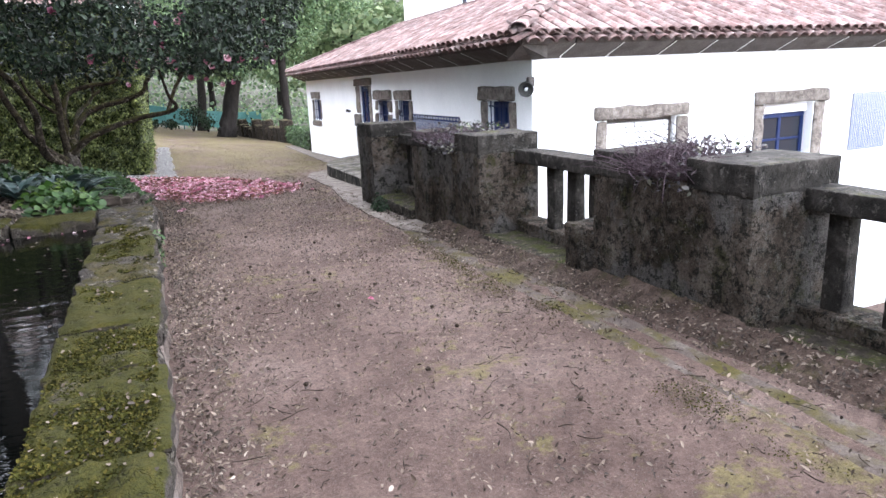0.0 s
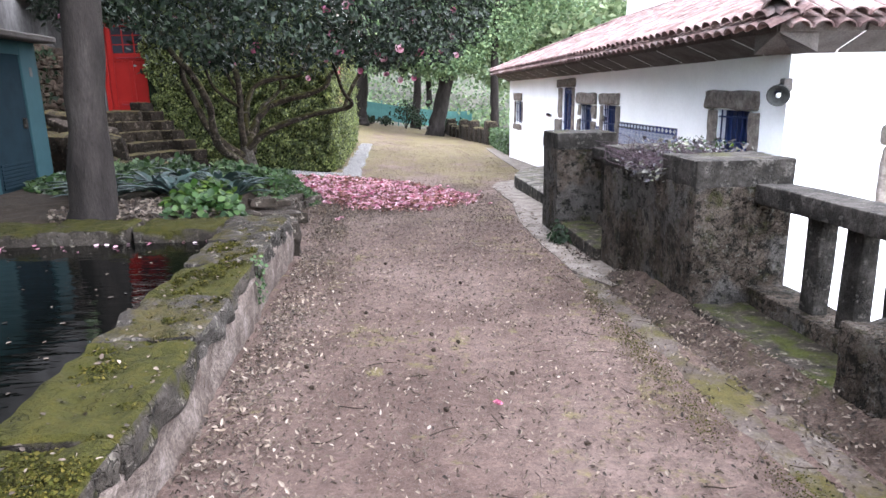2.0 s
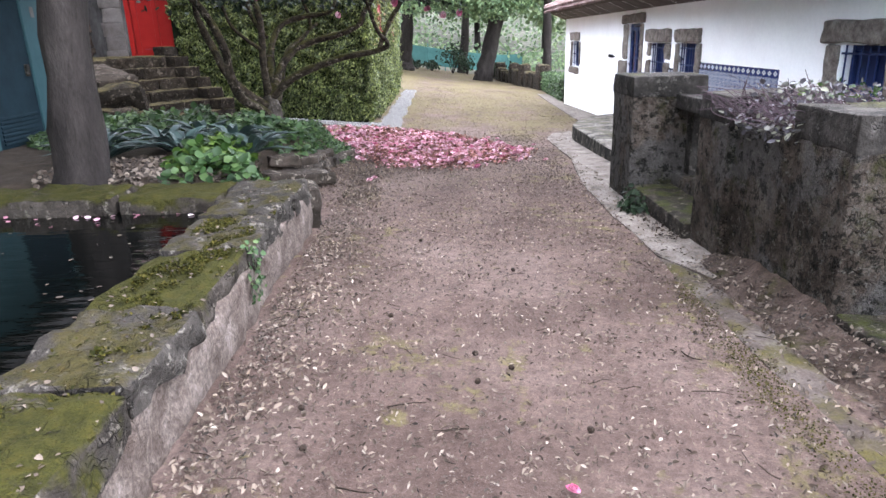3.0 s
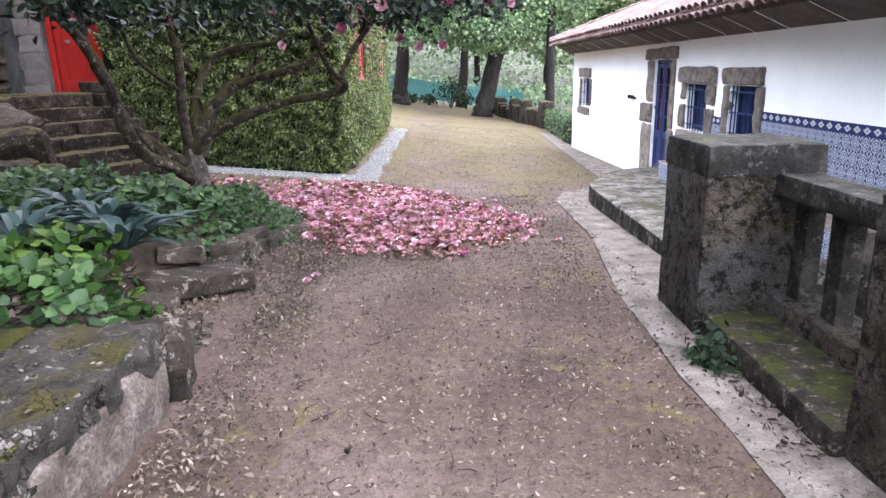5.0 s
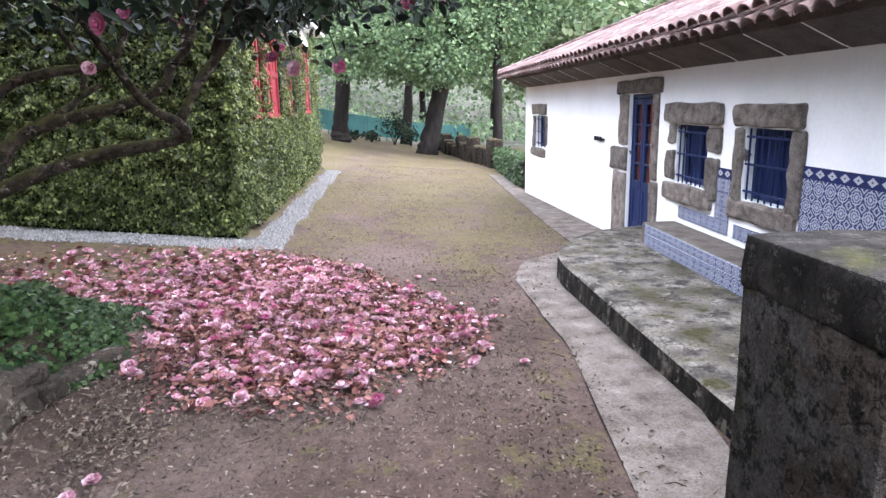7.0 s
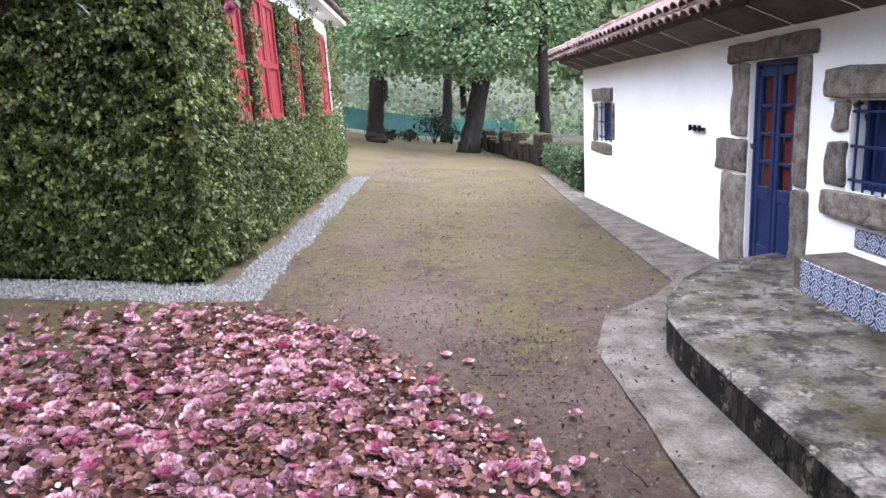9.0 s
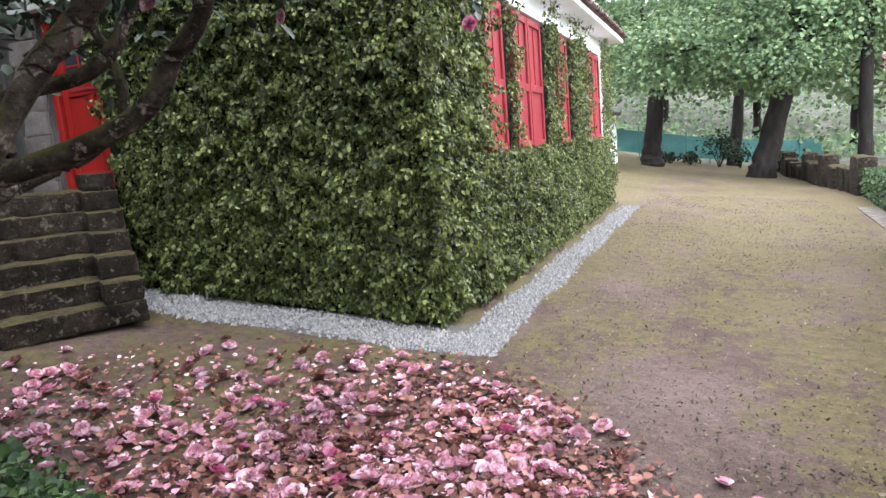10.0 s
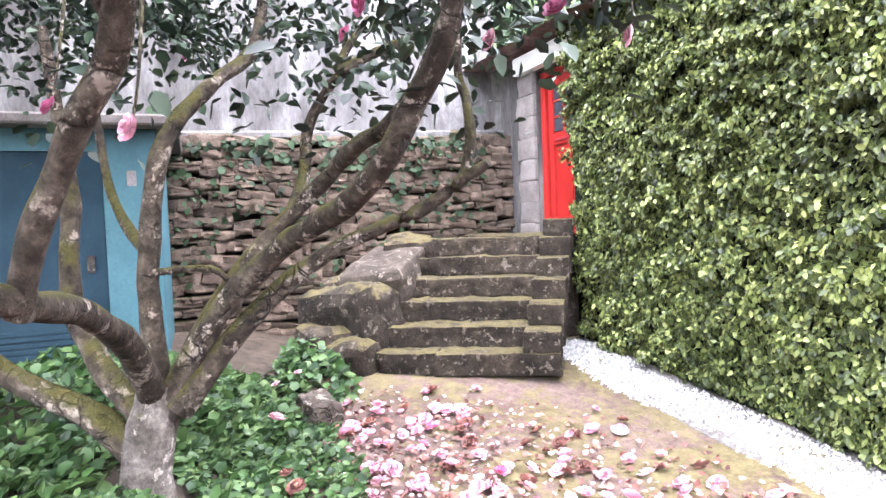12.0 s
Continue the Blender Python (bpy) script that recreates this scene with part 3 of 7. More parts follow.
def leaves(name, points, normals, sizes, material, spread=0.6, width=0.34, fold=0.25, seed=0, parent=None, label="", droop=0.0):
    """One mesh of many small folded leaves at the points, each facing roughly along its normal."""
    r = np.random.default_rng(seed)
    n = len(points)
    nor = normals + r.normal(0, spread, (n, 3))
    nor /= np.linalg.norm(nor, axis=1)[:, None] + 1e-9
    way = r.normal(0, 1, (n, 3))
    way[:, 2] -= droop
    way -= (way * nor).sum(1)[:, None] * nor
    way /= np.linalg.norm(way, axis=1)[:, None] + 1e-9
    side = np.cross(nor, way)
    s = sizes[:, None]
    w = width * (0.8 + 0.4 * r.random((n, 1)))
    up = nor * s * fold * w
    v = np.stack([points, points + way * s * 0.3 + side * s * w + up, points + way * s * 0.72 + side * s * w * 0.75 + up * 0.7, points + way * s,
                  points + way * s * 0.72 - side * s * w * 0.75 + up * 0.7, points + way * s * 0.3 - side * s * w + up], 1).reshape(-1, 3)
    base = np.arange(n)[:, None] * 6
    f = np.concatenate([base + np.array([0, 1, 2, 3]), base + np.array([0, 3, 4, 5])], 0)
    me = bpy.data.meshes.new(name)
    me.vertices.add(len(v))
    me.vertices.foreach_set("co", v.ravel())
    me.loops.add(f.size)
    me.loops.foreach_set("vertex_index", f.ravel().astype(np.int32))
    me.polygons.add(len(f))
    me.polygons.foreach_set("loop_start", np.arange(0, f.size, 4, dtype=np.int32))
    me.polygons.foreach_set("loop_total", np.full(len(f), 4, dtype=np.int32))
    me.materials.append(material)
    me.update(calc_edges=True)
    return part(name, me, material, parent, label)


# ---- plan ----
def lie(x, y):
    """Height of the natural ground."""
    x, y = np.clip(x, -4.0, 6.0), np.clip(y, -2.0, 50.0)
    return -0.0111 - 0.0055 * x - 0.012 * y - 0.0036 * x * y + 0.0064 * x * x


BED = [(-7.5, 8.9), (-0.45, 8.9), (-0.55, 9.3), (-0.95, 10.1), (-0.9, 10.7), (-0.62, 11.4), (-0.52, 12.3), (-0.3, 13.0), (-0.5, 13.7), (-1.2, 14.0), (-2.1, 13.75), (-3.2, 14.1), (-4.3, 14.5), (-7.5, 14.5)]


def inside(px, py, poly):
    """How deep each point lies inside the outline; negative outside."""
    px, py = np.asarray(px, float), np.asarray(py, float)
    hit = np.zeros(px.shape, bool)
    dist = np.full(px.shape, 1e9)
    for (x0, y0), (x1, y1) in zip(poly, poly[1:] + poly[:1]):
        cross = ((y0 > py) != (y1 > py)) & (px < (x1 - x0) * (py - y0) / (y1 - y0 + 1e-12) + x0)
        hit ^= cross
        t = np.clip(((px - x0) * (x1 - x0) + (py - y0) * (y1 - y0)) / ((x1 - x0) ** 2 + (y1 - y0) ** 2), 0, 1)
        dist = np.minimum(dist, np.hypot(px - x0 - t * (x1 - x0), py - y0 - t * (y1 - y0)))
    return np.where(hit, dist, -dist)


def land(x, y):
    """Height of the ground with the raised bed, the pond's pit and the lower terrace."""
    x, y = np.asarray(x, float), np.asarray(y, float)
    z = lie(x, y)
    d = inside(x, y, BED)
    wide = np.where((y > 12.6), 1.0, 0.35)
    lift = np.clip(d / wide, 0, 1)
    lift = lift * lift * (3 - 2 * lift)
    z = z + lift * np.maximum(0.32 - z, 0)
    z = np.where((x < -0.42) & (y < 8.6), -0.6, z)
    low = (x > 3.55) & (y < 11.3)
    z = np.where(low, -3.2, z)
    far = np.clip((y - 66) / 60, 0, 1)
    return z + far * 22 + np.clip((-x - 9) / 40, 0, 1) * 6


def ground_sheet():
    def line(lo, hi, step, reach):
        inner = np.arange(lo, hi + step / 2, step)
        grow = np.cumsum(step * 1.35 ** np.arange(1, 60))
        grow = grow[grow < reach]
        return np.concatenate([lo - grow[::-1], inner, hi + grow])

    xs, ys = line(-6.0, 6.0, 0.1, 900), line(0.0, 20.0, 0.1, 900)
    X, Y = np.meshgrid(xs, ys)
    Z = land(X, Y)
    near = (np.abs(X) < 8) & (Y > -4) & (Y < 32)
    bumps = np.array([noise.noise(Vector((x * 1.3, y * 1.3, 0))) * 0.018 + noise.noise(Vector((x * 6, y * 6, 4))) * 0.005 if k else 0.0
                      for x, y, k in zip(X.ravel(), Y.ravel(), near.ravel())]).reshape(X.shape)
    Z = Z + bumps
    w = len(xs)
    g = Geo()
    g.v = list(zip(X.ravel().tolist(), Y.ravel().tolist(), Z.ravel().tolist()))
    g.f = [(j * w + i, j * w + i + 1, (j + 1) * w + i + 1, (j + 1) * w + i) for j in range(len(ys) - 1) for i in range(w - 1)]
    ob = part("ground", g, GROUND, None, "sandy brown drive with moss and fallen leaves", True)
    ob.data.materials.append(SOIL)
    ob.data.materials.append(SCRUB)
    cx = np.array([(xs[i] + xs[i + 1]) / 2 for j in range(len(ys) - 1) for i in range(w - 1)])
    cy = np.array([(ys[j] + ys[j + 1]) / 2 for j in range(len(ys) - 1) for i in range(w - 1)])
    slot = np.where(inside(cx, cy, BED) > 0.05, 1, 0)
    slot = np.where((cy > 58) | (cx < -9), 2, slot)
    ob.data.polygons.foreach_set("material_index", slot.astype(np.int32))
    return tagged(ob, category="ground", kind="structure")


ground_sheet()


def strip(name, left, right, lift, material, label, category):
    """A thin paved band between two edge lines, laid just above the ground."""
    g = Geo()
    fine_l, fine_r = [], []
    for edge, out in ((left, fine_l), (right, fine_r)):
        for (x0, y0), (x1, y1) in zip(edge, edge[1:]):
            for k in range(4):
                t = k / 4
                out.append((x0 + (x1 - x0) * t, y0 + (y1 - y0) * t))
        out.append(edge[-1])
    for (xl, yl), (xr, yr) in zip(fine_l, fine_r):
        j = 0.02 * noise.noise(Vector((xl * 3, yl * 3, 2)))
        for t, dz in ((0.0, -0.1), (0.0, 0.0), (0.15, 0.012), (0.5, 0.0), (0.85, 0.012), (1.0, 0.012), (1.0, -0.1)):
            x, y = xl + j + (xr - xl - j) * t, yl + (yr - yl) * t
            g.v.append((x, y, float(lie(x, y)) + lift + dz))
    for i in range(len(fine_l) - 1):
        for k in range(6):
            a = i * 7 + k
            g.f.append((a, a + 1, a + 8, a + 7))
    return tagged(part(name, g, material, None, label, True), category=category, kind="structure")


strip("gutter", [(3.0, 7.0), (2.86, 7.4), (2.68, 7.9), (2.66, 9.2), (2.71, 10.87), (2.96, 12.8), (2.96, 14.1), (2.97, 15.2), (3.25, 16.0), (3.86, 16.55), (4.18, 17.0), (4.25, 18.7), (4.58, 24.2), (5.0, 30.0)],
      [(3.08, 7.0), (3.09, 7.4), (3.1, 7.9), (3.2, 9.2), (3.3, 10.87), (3.6, 12.8), (3.6, 14.1), (3.6, 15.0), (3.9, 15.6), (4.4, 16.2), (5.0, 17.0), (5.0, 18.7), (5.0, 24.2), (5.4, 30.0)],
      0.016, CONCRETE, "pale stained concrete gutter with a wavy edge", "gutter")
strip("gutter_run", [(2.56, -2), (2.58, 2.2), (2.62, 4.0), (2.64, 5.8), (2.65, 7.92)], [(2.86, -2), (2.9, 2.2), (2.96, 4.0), (3.02, 5.8), (3.1, 7.92)],
      -0.004, EARTHY, "earth-covered mossy gutter along the parapet", "gutter")


# ---- white house ----
house = thing("white_house", "low whitewashed house with granite trim and clay tile roof", "house", (4.97, 8.34, -1.3))


def holed_wall(name, u0, u1, z0, z1, holes, depth, place, material, parent, label=""):
    """A thick wall with openings cut through; place(u, w, z) puts it into the world."""
    us = sorted({u0, u1, *[h[0] for h in holes], *[h[1] for h in holes]})
    zs = sorted({z0, z1, *[h[2] for h in holes], *[h[3] for h in holes]})
    g = Geo()
    for a, b in zip(us, us[1:]):
        for c, d in zip(zs, zs[1:]):
            if any(h[0] < (a + b) / 2 < h[1] and h[2] < (c + d) / 2 < h[3] for h in holes):
                continue
            k = Geo().box(a, b, 0, depth, c, d)
            g.add([place(*v) for v in k.v], k.f)
    return part(name, g, material, parent, label)


SIDE_HOLES = [(9.02, 9.74, 0.6, 1.35), (13.46, 14.18, 0.66, 1.33), (14.9, 15.65, 0.66, 1.32), (16.38, 17.2, -0.6, 1.68), (22.0, 22.92, 0.63, 1.31)]
FRONT_HOLES = [(6.28, 7.62, 0.0, 1.0), (9.55, 10.75, 0.0, 1.06)]
holed_wall("wall", 8.34, 24.06, -3.5, 2.05, SIDE_HOLES, 0.4, lambda u, w, z: (4.97 + w, u, z), PLASTER, house)
holed_wall("wall", 5.37, 15.0, -3.5, 2.05, FRONT_HOLES, 0.4, lambda u, w, z: (u, 8.34 + w, z), PLASTER, house)
part("wall", Geo().box(5.37, 15.0, 23.66, 24.06, -2.0, 2.05).box(14.6, 15.0, 8.74, 23.66, -2, 2.05), PLASTER, house)
part("ceiling", Geo().box(5.37, 14.6, 8.74, 23.66, 1.95, 2.05), PLASTER, house)

# stone cornice, laid in blocks with pale joints
def cornice(along, start, end, place, seed):
    r, u, k = random.Random(seed), start, 0
    while u < end - 0.2:
        wide = min(r.uniform(0.75, 1.25), end - u)
        g = Geo()
        prof = [(0.02, 1.93), (-0.06, 1.97), (-0.4, 2.12), (-0.42, 2.2), (0.02, 2.2)]
        for a in (u + 0.012, u + wide - 0.012):
            g.v.extend(place(a, w + 0.004 * math.sin(k * 2.1 + w * 9), z) for w, z in prof)
        g.f = [(i, (i + 1) % 5, (i + 1) % 5 + 5, i + 5) for i in range(5)] + [(4, 3, 2, 1, 0), (5, 6, 7, 8, 9)]
        part("cornice_stone", g, CORNICE, house)
        j = Geo()
        for a in (u + wide - 0.012, u + wide + 0.012):
            j.v.extend(place(a + 0.03 * math.sin(w * 16 + k), w, z - 0.003) for w, z in prof[:3])
        j.f = [(0, 1, 4, 3), (1, 2, 5, 4)]
        part("mortar_joint", j, PLASTER, house)
        u += wide
        k += 1


cornice("y", 7.95, 24.45, lambda u, w, z: (4.97 + w, u, z), 3)
cornice("x", 4.57, 15.0, lambda u, w, z: (u, 8.34 + w, z), 4)

# hipped roof: clay sheet below, barrel tiles above
EX0, EX1, EY0, EY1, EZ = 4.45, 15.5, 7.82, 24.6, 2.24
RUN, RISE = 3.35, 1.3
roof_sheet = Geo()
roof_sheet.v = [(EX0, EY0, EZ), (EX1, EY0, EZ), (EX1, EY1, EZ), (EX0, EY1, EZ), (EX0 + RUN, EY0 + RUN, EZ + RISE), (EX1 - RUN, EY0 + RUN, EZ + RISE), (EX1 - RUN, EY1 - RUN, EZ + RISE), (EX0 + RUN, EY1 - RUN, EZ + RISE)]
roof_sheet.f = [(0, 1, 5, 4), (1, 2, 6, 5), (2, 3, 7, 6), (3, 0, 4, 7), (4, 5, 6, 7), (0, 3, 2, 1)]
roof = part("roof", roof_sheet, ROOF_TILE, house, "pink weathered barrel tile roof")


def barrel(length, r0, r1, seg=6):
    """One tapered half-round tile, mouth down the slope (towards -y), with a visible thickness."""
    g = Geo()
    for y, r in ((0.0, r0), (length, r1)):
        for rad in (r, r - 0.016):
            for i in range(seg + 1):
                a = math.pi * i / seg
                g.v.append((rad * math.cos(a), y, 0.72 * rad * math.sin(a)))
    n = seg + 1
    for i in range(seg):
        g.f += [(i, i + 1, 2 * n + i + 1, 2 * n + i), (n + i, 3 * n + i, 3 * n + i + 1, n + i + 1), (i, n + i, n + i + 1, i + 1)]
    return g


TILE_L, PITCH, ROW = 0.46, 0.215, 0.37
tile_geo = barrel(TILE_L, 0.1, 0.078)
tile_mesh = tile_geo.mesh("roof_tile", ROOF_TILE, True)
slope = math.atan2(RISE, RUN)
rest = Geo()
made = 0


def lay(origin, turn, length, near):
    """Rows of tiles over one roof plane; u along the eave, rows up the slope, cut at the hips."""
    global made
    base = Matrix.Translation(origin) @ pose(0, 0, 0, 0, 0, turn) @ pose(0, 0, 0, math.degrees(slope))
    hyp = math.hypot(RUN, RISE)
    rows = int(hyp / ROW) + 1
    for i in range(int(length / PITCH)):
        u = (i + 0.5) * PITCH
        for k in range(-1, rows):
            s = k * ROW
            flat = max(s, 0) * math.cos(slope)
            if not flat + 0.05 < u < length - flat - 0.05:
                continue
            low = k < 0
            m = base @ pose(u + (PITCH / 2 if low else 0) + 0.006 * math.sin(i * 7 + k), (-0.12 if low else s - 0.06), -0.07 if low else 0.03 + 0.006 * math.sin(i * 3 + k * 5), 2.5, 0, 1.5 * math.sin(i * 5 + k))
            if near(u, k) and made < 330:
                ob = new("roof_tile", tile_mesh)
                ob.parent = roof
                ob.matrix_basis = m
                made += 1
            else:
                rest.add([tuple(m @ Vector(v)) for v in tile_geo.v], tile_geo.f)


lay((EX0, EY1, EZ), -90, EY1 - EY0, lambda u, k: k < 2 and u > 4.5)
lay((EX0, EY0, EZ), 0, EX1 - EX0, lambda u, k: k < 2 and u < 6)
tagged(part("tile_field", rest, ROOF_TILE_ISLAND, roof, "", True), kind="stuff")
ridge = Geo()
for a, b in (((EX0, EY0), (EX0 + RUN, EY0 + RUN)), ((EX0, EY1), (EX0 + RUN, EY1 - RUN))):
    n = 12
    for i in range(n):
        t = i / n
        p = Vector((a[0] + (b[0] - a[0]) * t, a[1] + (b[1] - a[1]) * t, EZ + RISE * t + 0.07))
        q = Vector((b[0] - a[0], b[1] - a[1], RISE)).normalized()
        m = Matrix.Translation(p) @ q.to_track_quat("Y", "Z").to_matrix().to_4x4()
        g = barrel(0.46, 0.13, 0.105)
        ridge.add([tuple(m @ Vector(v)) for v in g.v], g.f)
for i in range(26):
    y = EY0 + RUN + i * 0.4
    g = barrel(0.46, 0.13, 0.105)
    ridge.add([tuple(Vector((EX0 + RUN, y, EZ + RISE + 0.05)) + Vector(v)) for v in g.v], g.f)
part("ridge_tiles", ridge, ROOF_TILE_ISLAND, roof, "", True)

skylight = thing("roof_skylight", "small pale skylight box on the tile roof", "skylight", (11.2, 10.3, 3.1))
part("frame", moved(Geo().bevel_box(-0.55, 0.55, -0.4, 0.4, -0.1, 0.14, 0.02), pose(11.2, 10.2, 3.2, 21.2)), CORNICE, skylight)
part("pane", moved(Geo().bevel_box(-0.45, 0.45, -0.3, 0.3, 0.142, 0.155, 0.005), pose(11.2, 10.2, 3.2, 21.2)), GLASS, skylight)

# raised tower block behind the roof, with dark windows
tower = thing("white_tower", "tall plain whitewashed tower block rising behind the tile roof", "building", (9, 14, 2.3))
holed_wall("wall", 13.5, 24.4, 2.25, 8.0, [(18.9, 19.5, 3.95, 5.0), (21.0, 21.6, 5.6, 6.6)], 0.35, lambda u, w, z: (9.0 + w, u, z), PLASTER, tower)
part("wall", Geo().box(9.35, 14, 24.05, 24.4, 2.25, 8).box(9.35, 14, 13.5, 13.85, 2.25, 8).box(13.65, 14, 13.85, 24.05, 2.25, 8), PLASTER, tower)
part("roof", Geo().bevel_box(8.8, 14.2, 13.3, 24.6, 8.0, 8.2, 0.03), ROOF_TILE, tower)
for y0, y1, z0, z1 in ((18.9, 19.5, 3.95, 5.0), (21.0, 21.6, 5.6, 6.6)):
    w = part("window", Geo().bevel_box(9.1, 9.14, y0, y1, z0, z0 + 0.07).bevel_box(9.1, 9.14, y0, y1, z1 - 0.07, z1).bevel_box(9.1, 9.14, (y0 + y1) / 2 - 0.03, (y0 + y1) / 2 + 0.03, z0 + 0.07, z1 - 0.07), BLUE_PAINT, tower)
    part("pane", Geo().box(9.15, 9.16, y0, y1, z0, z1), GLASS, w)


# openings of the side wall
def trim(y0, y1, z0, z1, seed, proud=0.03, name="trim_stone"):
    block(name, 4.97 - proud, 5.12, y0, y1, z0, z1, GRANITE, house, "", seed, 8, 0.022, 7.0, 9.0)


def barred_window(y0, y1, z0, z1, bars):
    w = part("window", Geo().bevel_box(5.080, 5.140, y0, y0 + 0.06, z0, z1).bevel_box(5.080, 5.140, y1 - 0.06, y1, z0, z1).bevel_box(5.082, 5.138, y0 + 0.06, y1 - 0.06, z1 - 0.06, z1).bevel_box(5.082, 5.138, y0 + 0.06, y1 - 0.06, z0, z0 + 0.06)
             .bevel_box(5.084, 5.136, (y0 + y1) / 2 - 0.035, (y0 + y1) / 2 + 0.035, z0 + 0.06, z1 - 0.06), BLUE_PAINT, house, "dark blue casement window")
    part("inner_shutter", Geo().bevel_box(5.110, 5.134, y0 + 0.055, (y0 + y1) / 2 - 0.005, z0, z1, 0.006).bevel_box(5.110, 5.134, (y0 + y1) / 2 + 0.005, y1 - 0.055, z0, z1, 0.006), BLUE_PAINT, w, "closed dark blue inner shutter")
    for i in range(bars):
        y = y0 + (i + 0.5) * (y1 - y0) / bars
        part("bar", tube([(4.99, y, z0 - 0.02), (4.99, y, (z0 + z1) / 2), (4.99, y, z1 + 0.02)], [0.009] * 3, 6, i, 0.0), BLUE_PAINT, w)
    for z in (z0 + 0.08, (z0 + z1) / 2, z1 - 0.08):
        part("bar", Geo().bevel_box(4.978, 5.002, y0 - 0.02, y1 + 0.02, z - 0.01, z + 0.01, 0.003), BLUE_PAINT, w)


barred_window(13.46, 14.18, 0.66, 1.33, 7)
barred_window(14.9, 15.65, 0.66, 1.32, 7)
barred_window(9.02, 9.74, 0.6, 1.35, 6)
barred_window(22.0, 22.92, 0.63, 1.31, 3)
# window by the corner
trim(8.84, 10.06, 1.36, 1.58, 1, 0.05)
trim(9.75, 9.98, 0.9, 1.35, 2)
trim(8.8, 9.01, 0.6, 1.34, 3)
# paired windows
trim(14.6, 15.95, 1.34, 1.56, 4, 0.06)
trim(13.3, 14.36, 1.345, 1.55, 5, 0.06)
trim(15.66, 15.84, 1.1, 1.32, 6)
trim(15.66, 15.9, 0.68, 1.02, 7)
trim(14.6, 14.89, 1.06, 1.31, 8)
trim(14.62, 14.88, 0.56, 1.0, 9)
trim(14.72, 15.92, 0.44, 0.65, 10, 0.05)
trim(14.19, 14.36, 0.62, 1.32, 11)
trim(13.26, 13.45, 0.6, 1.33, 12)
trim(13.3, 14.4, 0.46, 0.65, 13, 0.04)
# door
trim(16.1, 17.62, 1.69, 1.87, 14, 0.05)
trim(17.21, 17.56, 0.98, 1.68, 15)
trim(17.21, 17.9, 0.62, 0.95, 16)
trim(17.21, 17.72, -0.42, 0.6, 17)
trim(16.17, 16.37, 0.6, 1.68, 18)
trim(16.12, 16.37, -0.1, 0.58, 19)
# far small window
trim(21.95, 23.3, 1.33, 1.56, 20)
trim(22.94, 23.2, 0.62, 1.3, 21)
trim(21.85, 21.99, 0.7, 1.3, 22)
trim(22.0, 23.4, 0.42, 0.61, 23)

blue_door = part("door", Geo().bevel_box(5.010, 5.060, 16.39, 16.44, -0.25, 1.68).bevel_box(5.010, 5.060, 17.14, 17.19, -0.25, 1.68).bevel_box(5.012, 5.058, 16.44, 17.14, 1.63, 1.68), BLUE_PAINT, house, "dark blue double door with panes over red curtains")
for y0, y1 in ((16.45, 16.785), (16.795, 17.13)):
    leaf = Geo().bevel_box(5.015, 5.055, y0, y0 + 0.07, -0.22, 1.62).bevel_box(5.015, 5.055, y1 - 0.07, y1, -0.22, 1.62)
    for z0, z1 in ((-0.22, -0.06), (0.4, 0.52), (0.74, 0.77), (1.0, 1.03), (1.26, 1.29), (1.54, 1.62)):
        leaf.bevel_box(5.017, 5.053, y0 + 0.07, y1 - 0.07, z0, z1, 0.005)
    leaf.bevel_box(5.028, 5.045, y0 + 0.07, y1 - 0.07, -0.06, 0.4, 0.004)
    part("door_leaf", leaf, BLUE_PAINT, blue_door)
    for z0, z1 in ((0.52, 0.74), (0.77, 1.0), (1.03, 1.26), (1.29, 1.54)):
        part("curtain", Geo().box(5.060, 5.065, y0 + 0.1, y1 - 0.09, z0, z1), CURTAIN, blue_door)
part("coat_hook", Geo().bevel_box(4.93, 4.97, 18.2, 18.55, 1.0, 1.03, 0.005).bevel_box(4.9, 4.93, 18.22, 18.26, 0.99, 1.06, 0.005).bevel_box(4.9, 4.93, 18.36, 18.4, 0.99, 1.06, 0.005).bevel_box(4.9, 4.93, 18.49, 18.53, 0.99, 1.06, 0.005), IRON, house, "small black iron wall hooks")

# windows of the front wall
def front_stone(x0, x1, z0, z1, seed, proud=0.04):
    block("trim_stone", x0, x1, 8.34 - proud, 8.5, z0, z1, GRANITE, house, "", seed, 8, 0.025, 6.0, 7.0)


front_stone(6.05, 7.85, 1.0, 1.2, 31, 0.08)
front_stone(6.08, 6.27, 0.0, 0.99, 32)
front_stone(7.63, 7.88, 0.0, 0.99, 33)
shutter = part("window", Geo().bevel_box(6.29, 7.61, 8.42, 8.5, 0.95, 0.99).bevel_box(6.29, 6.33, 8.42, 8.5, 0.0, 0.95).bevel_box(7.57, 7.61, 8.42, 8.5, 0.0, 0.95), CORNICE, house, "window closed with a white slatted shutter")
for i in range(11):
    part("slat", Geo().bevel_box(6.335, 7.565, 8.425, 8.455, 0.01 + i * 0.085, 0.088 + i * 0.085, 0.014), WHITE_PAINT, shutter)
front_stone(9.3, 11.1, 1.06, 1.28, 34, 0.06)
front_stone(9.33, 9.54, 0.0, 1.05, 35)
front_stone(10.76, 11.02, 0.0, 1.05, 36)
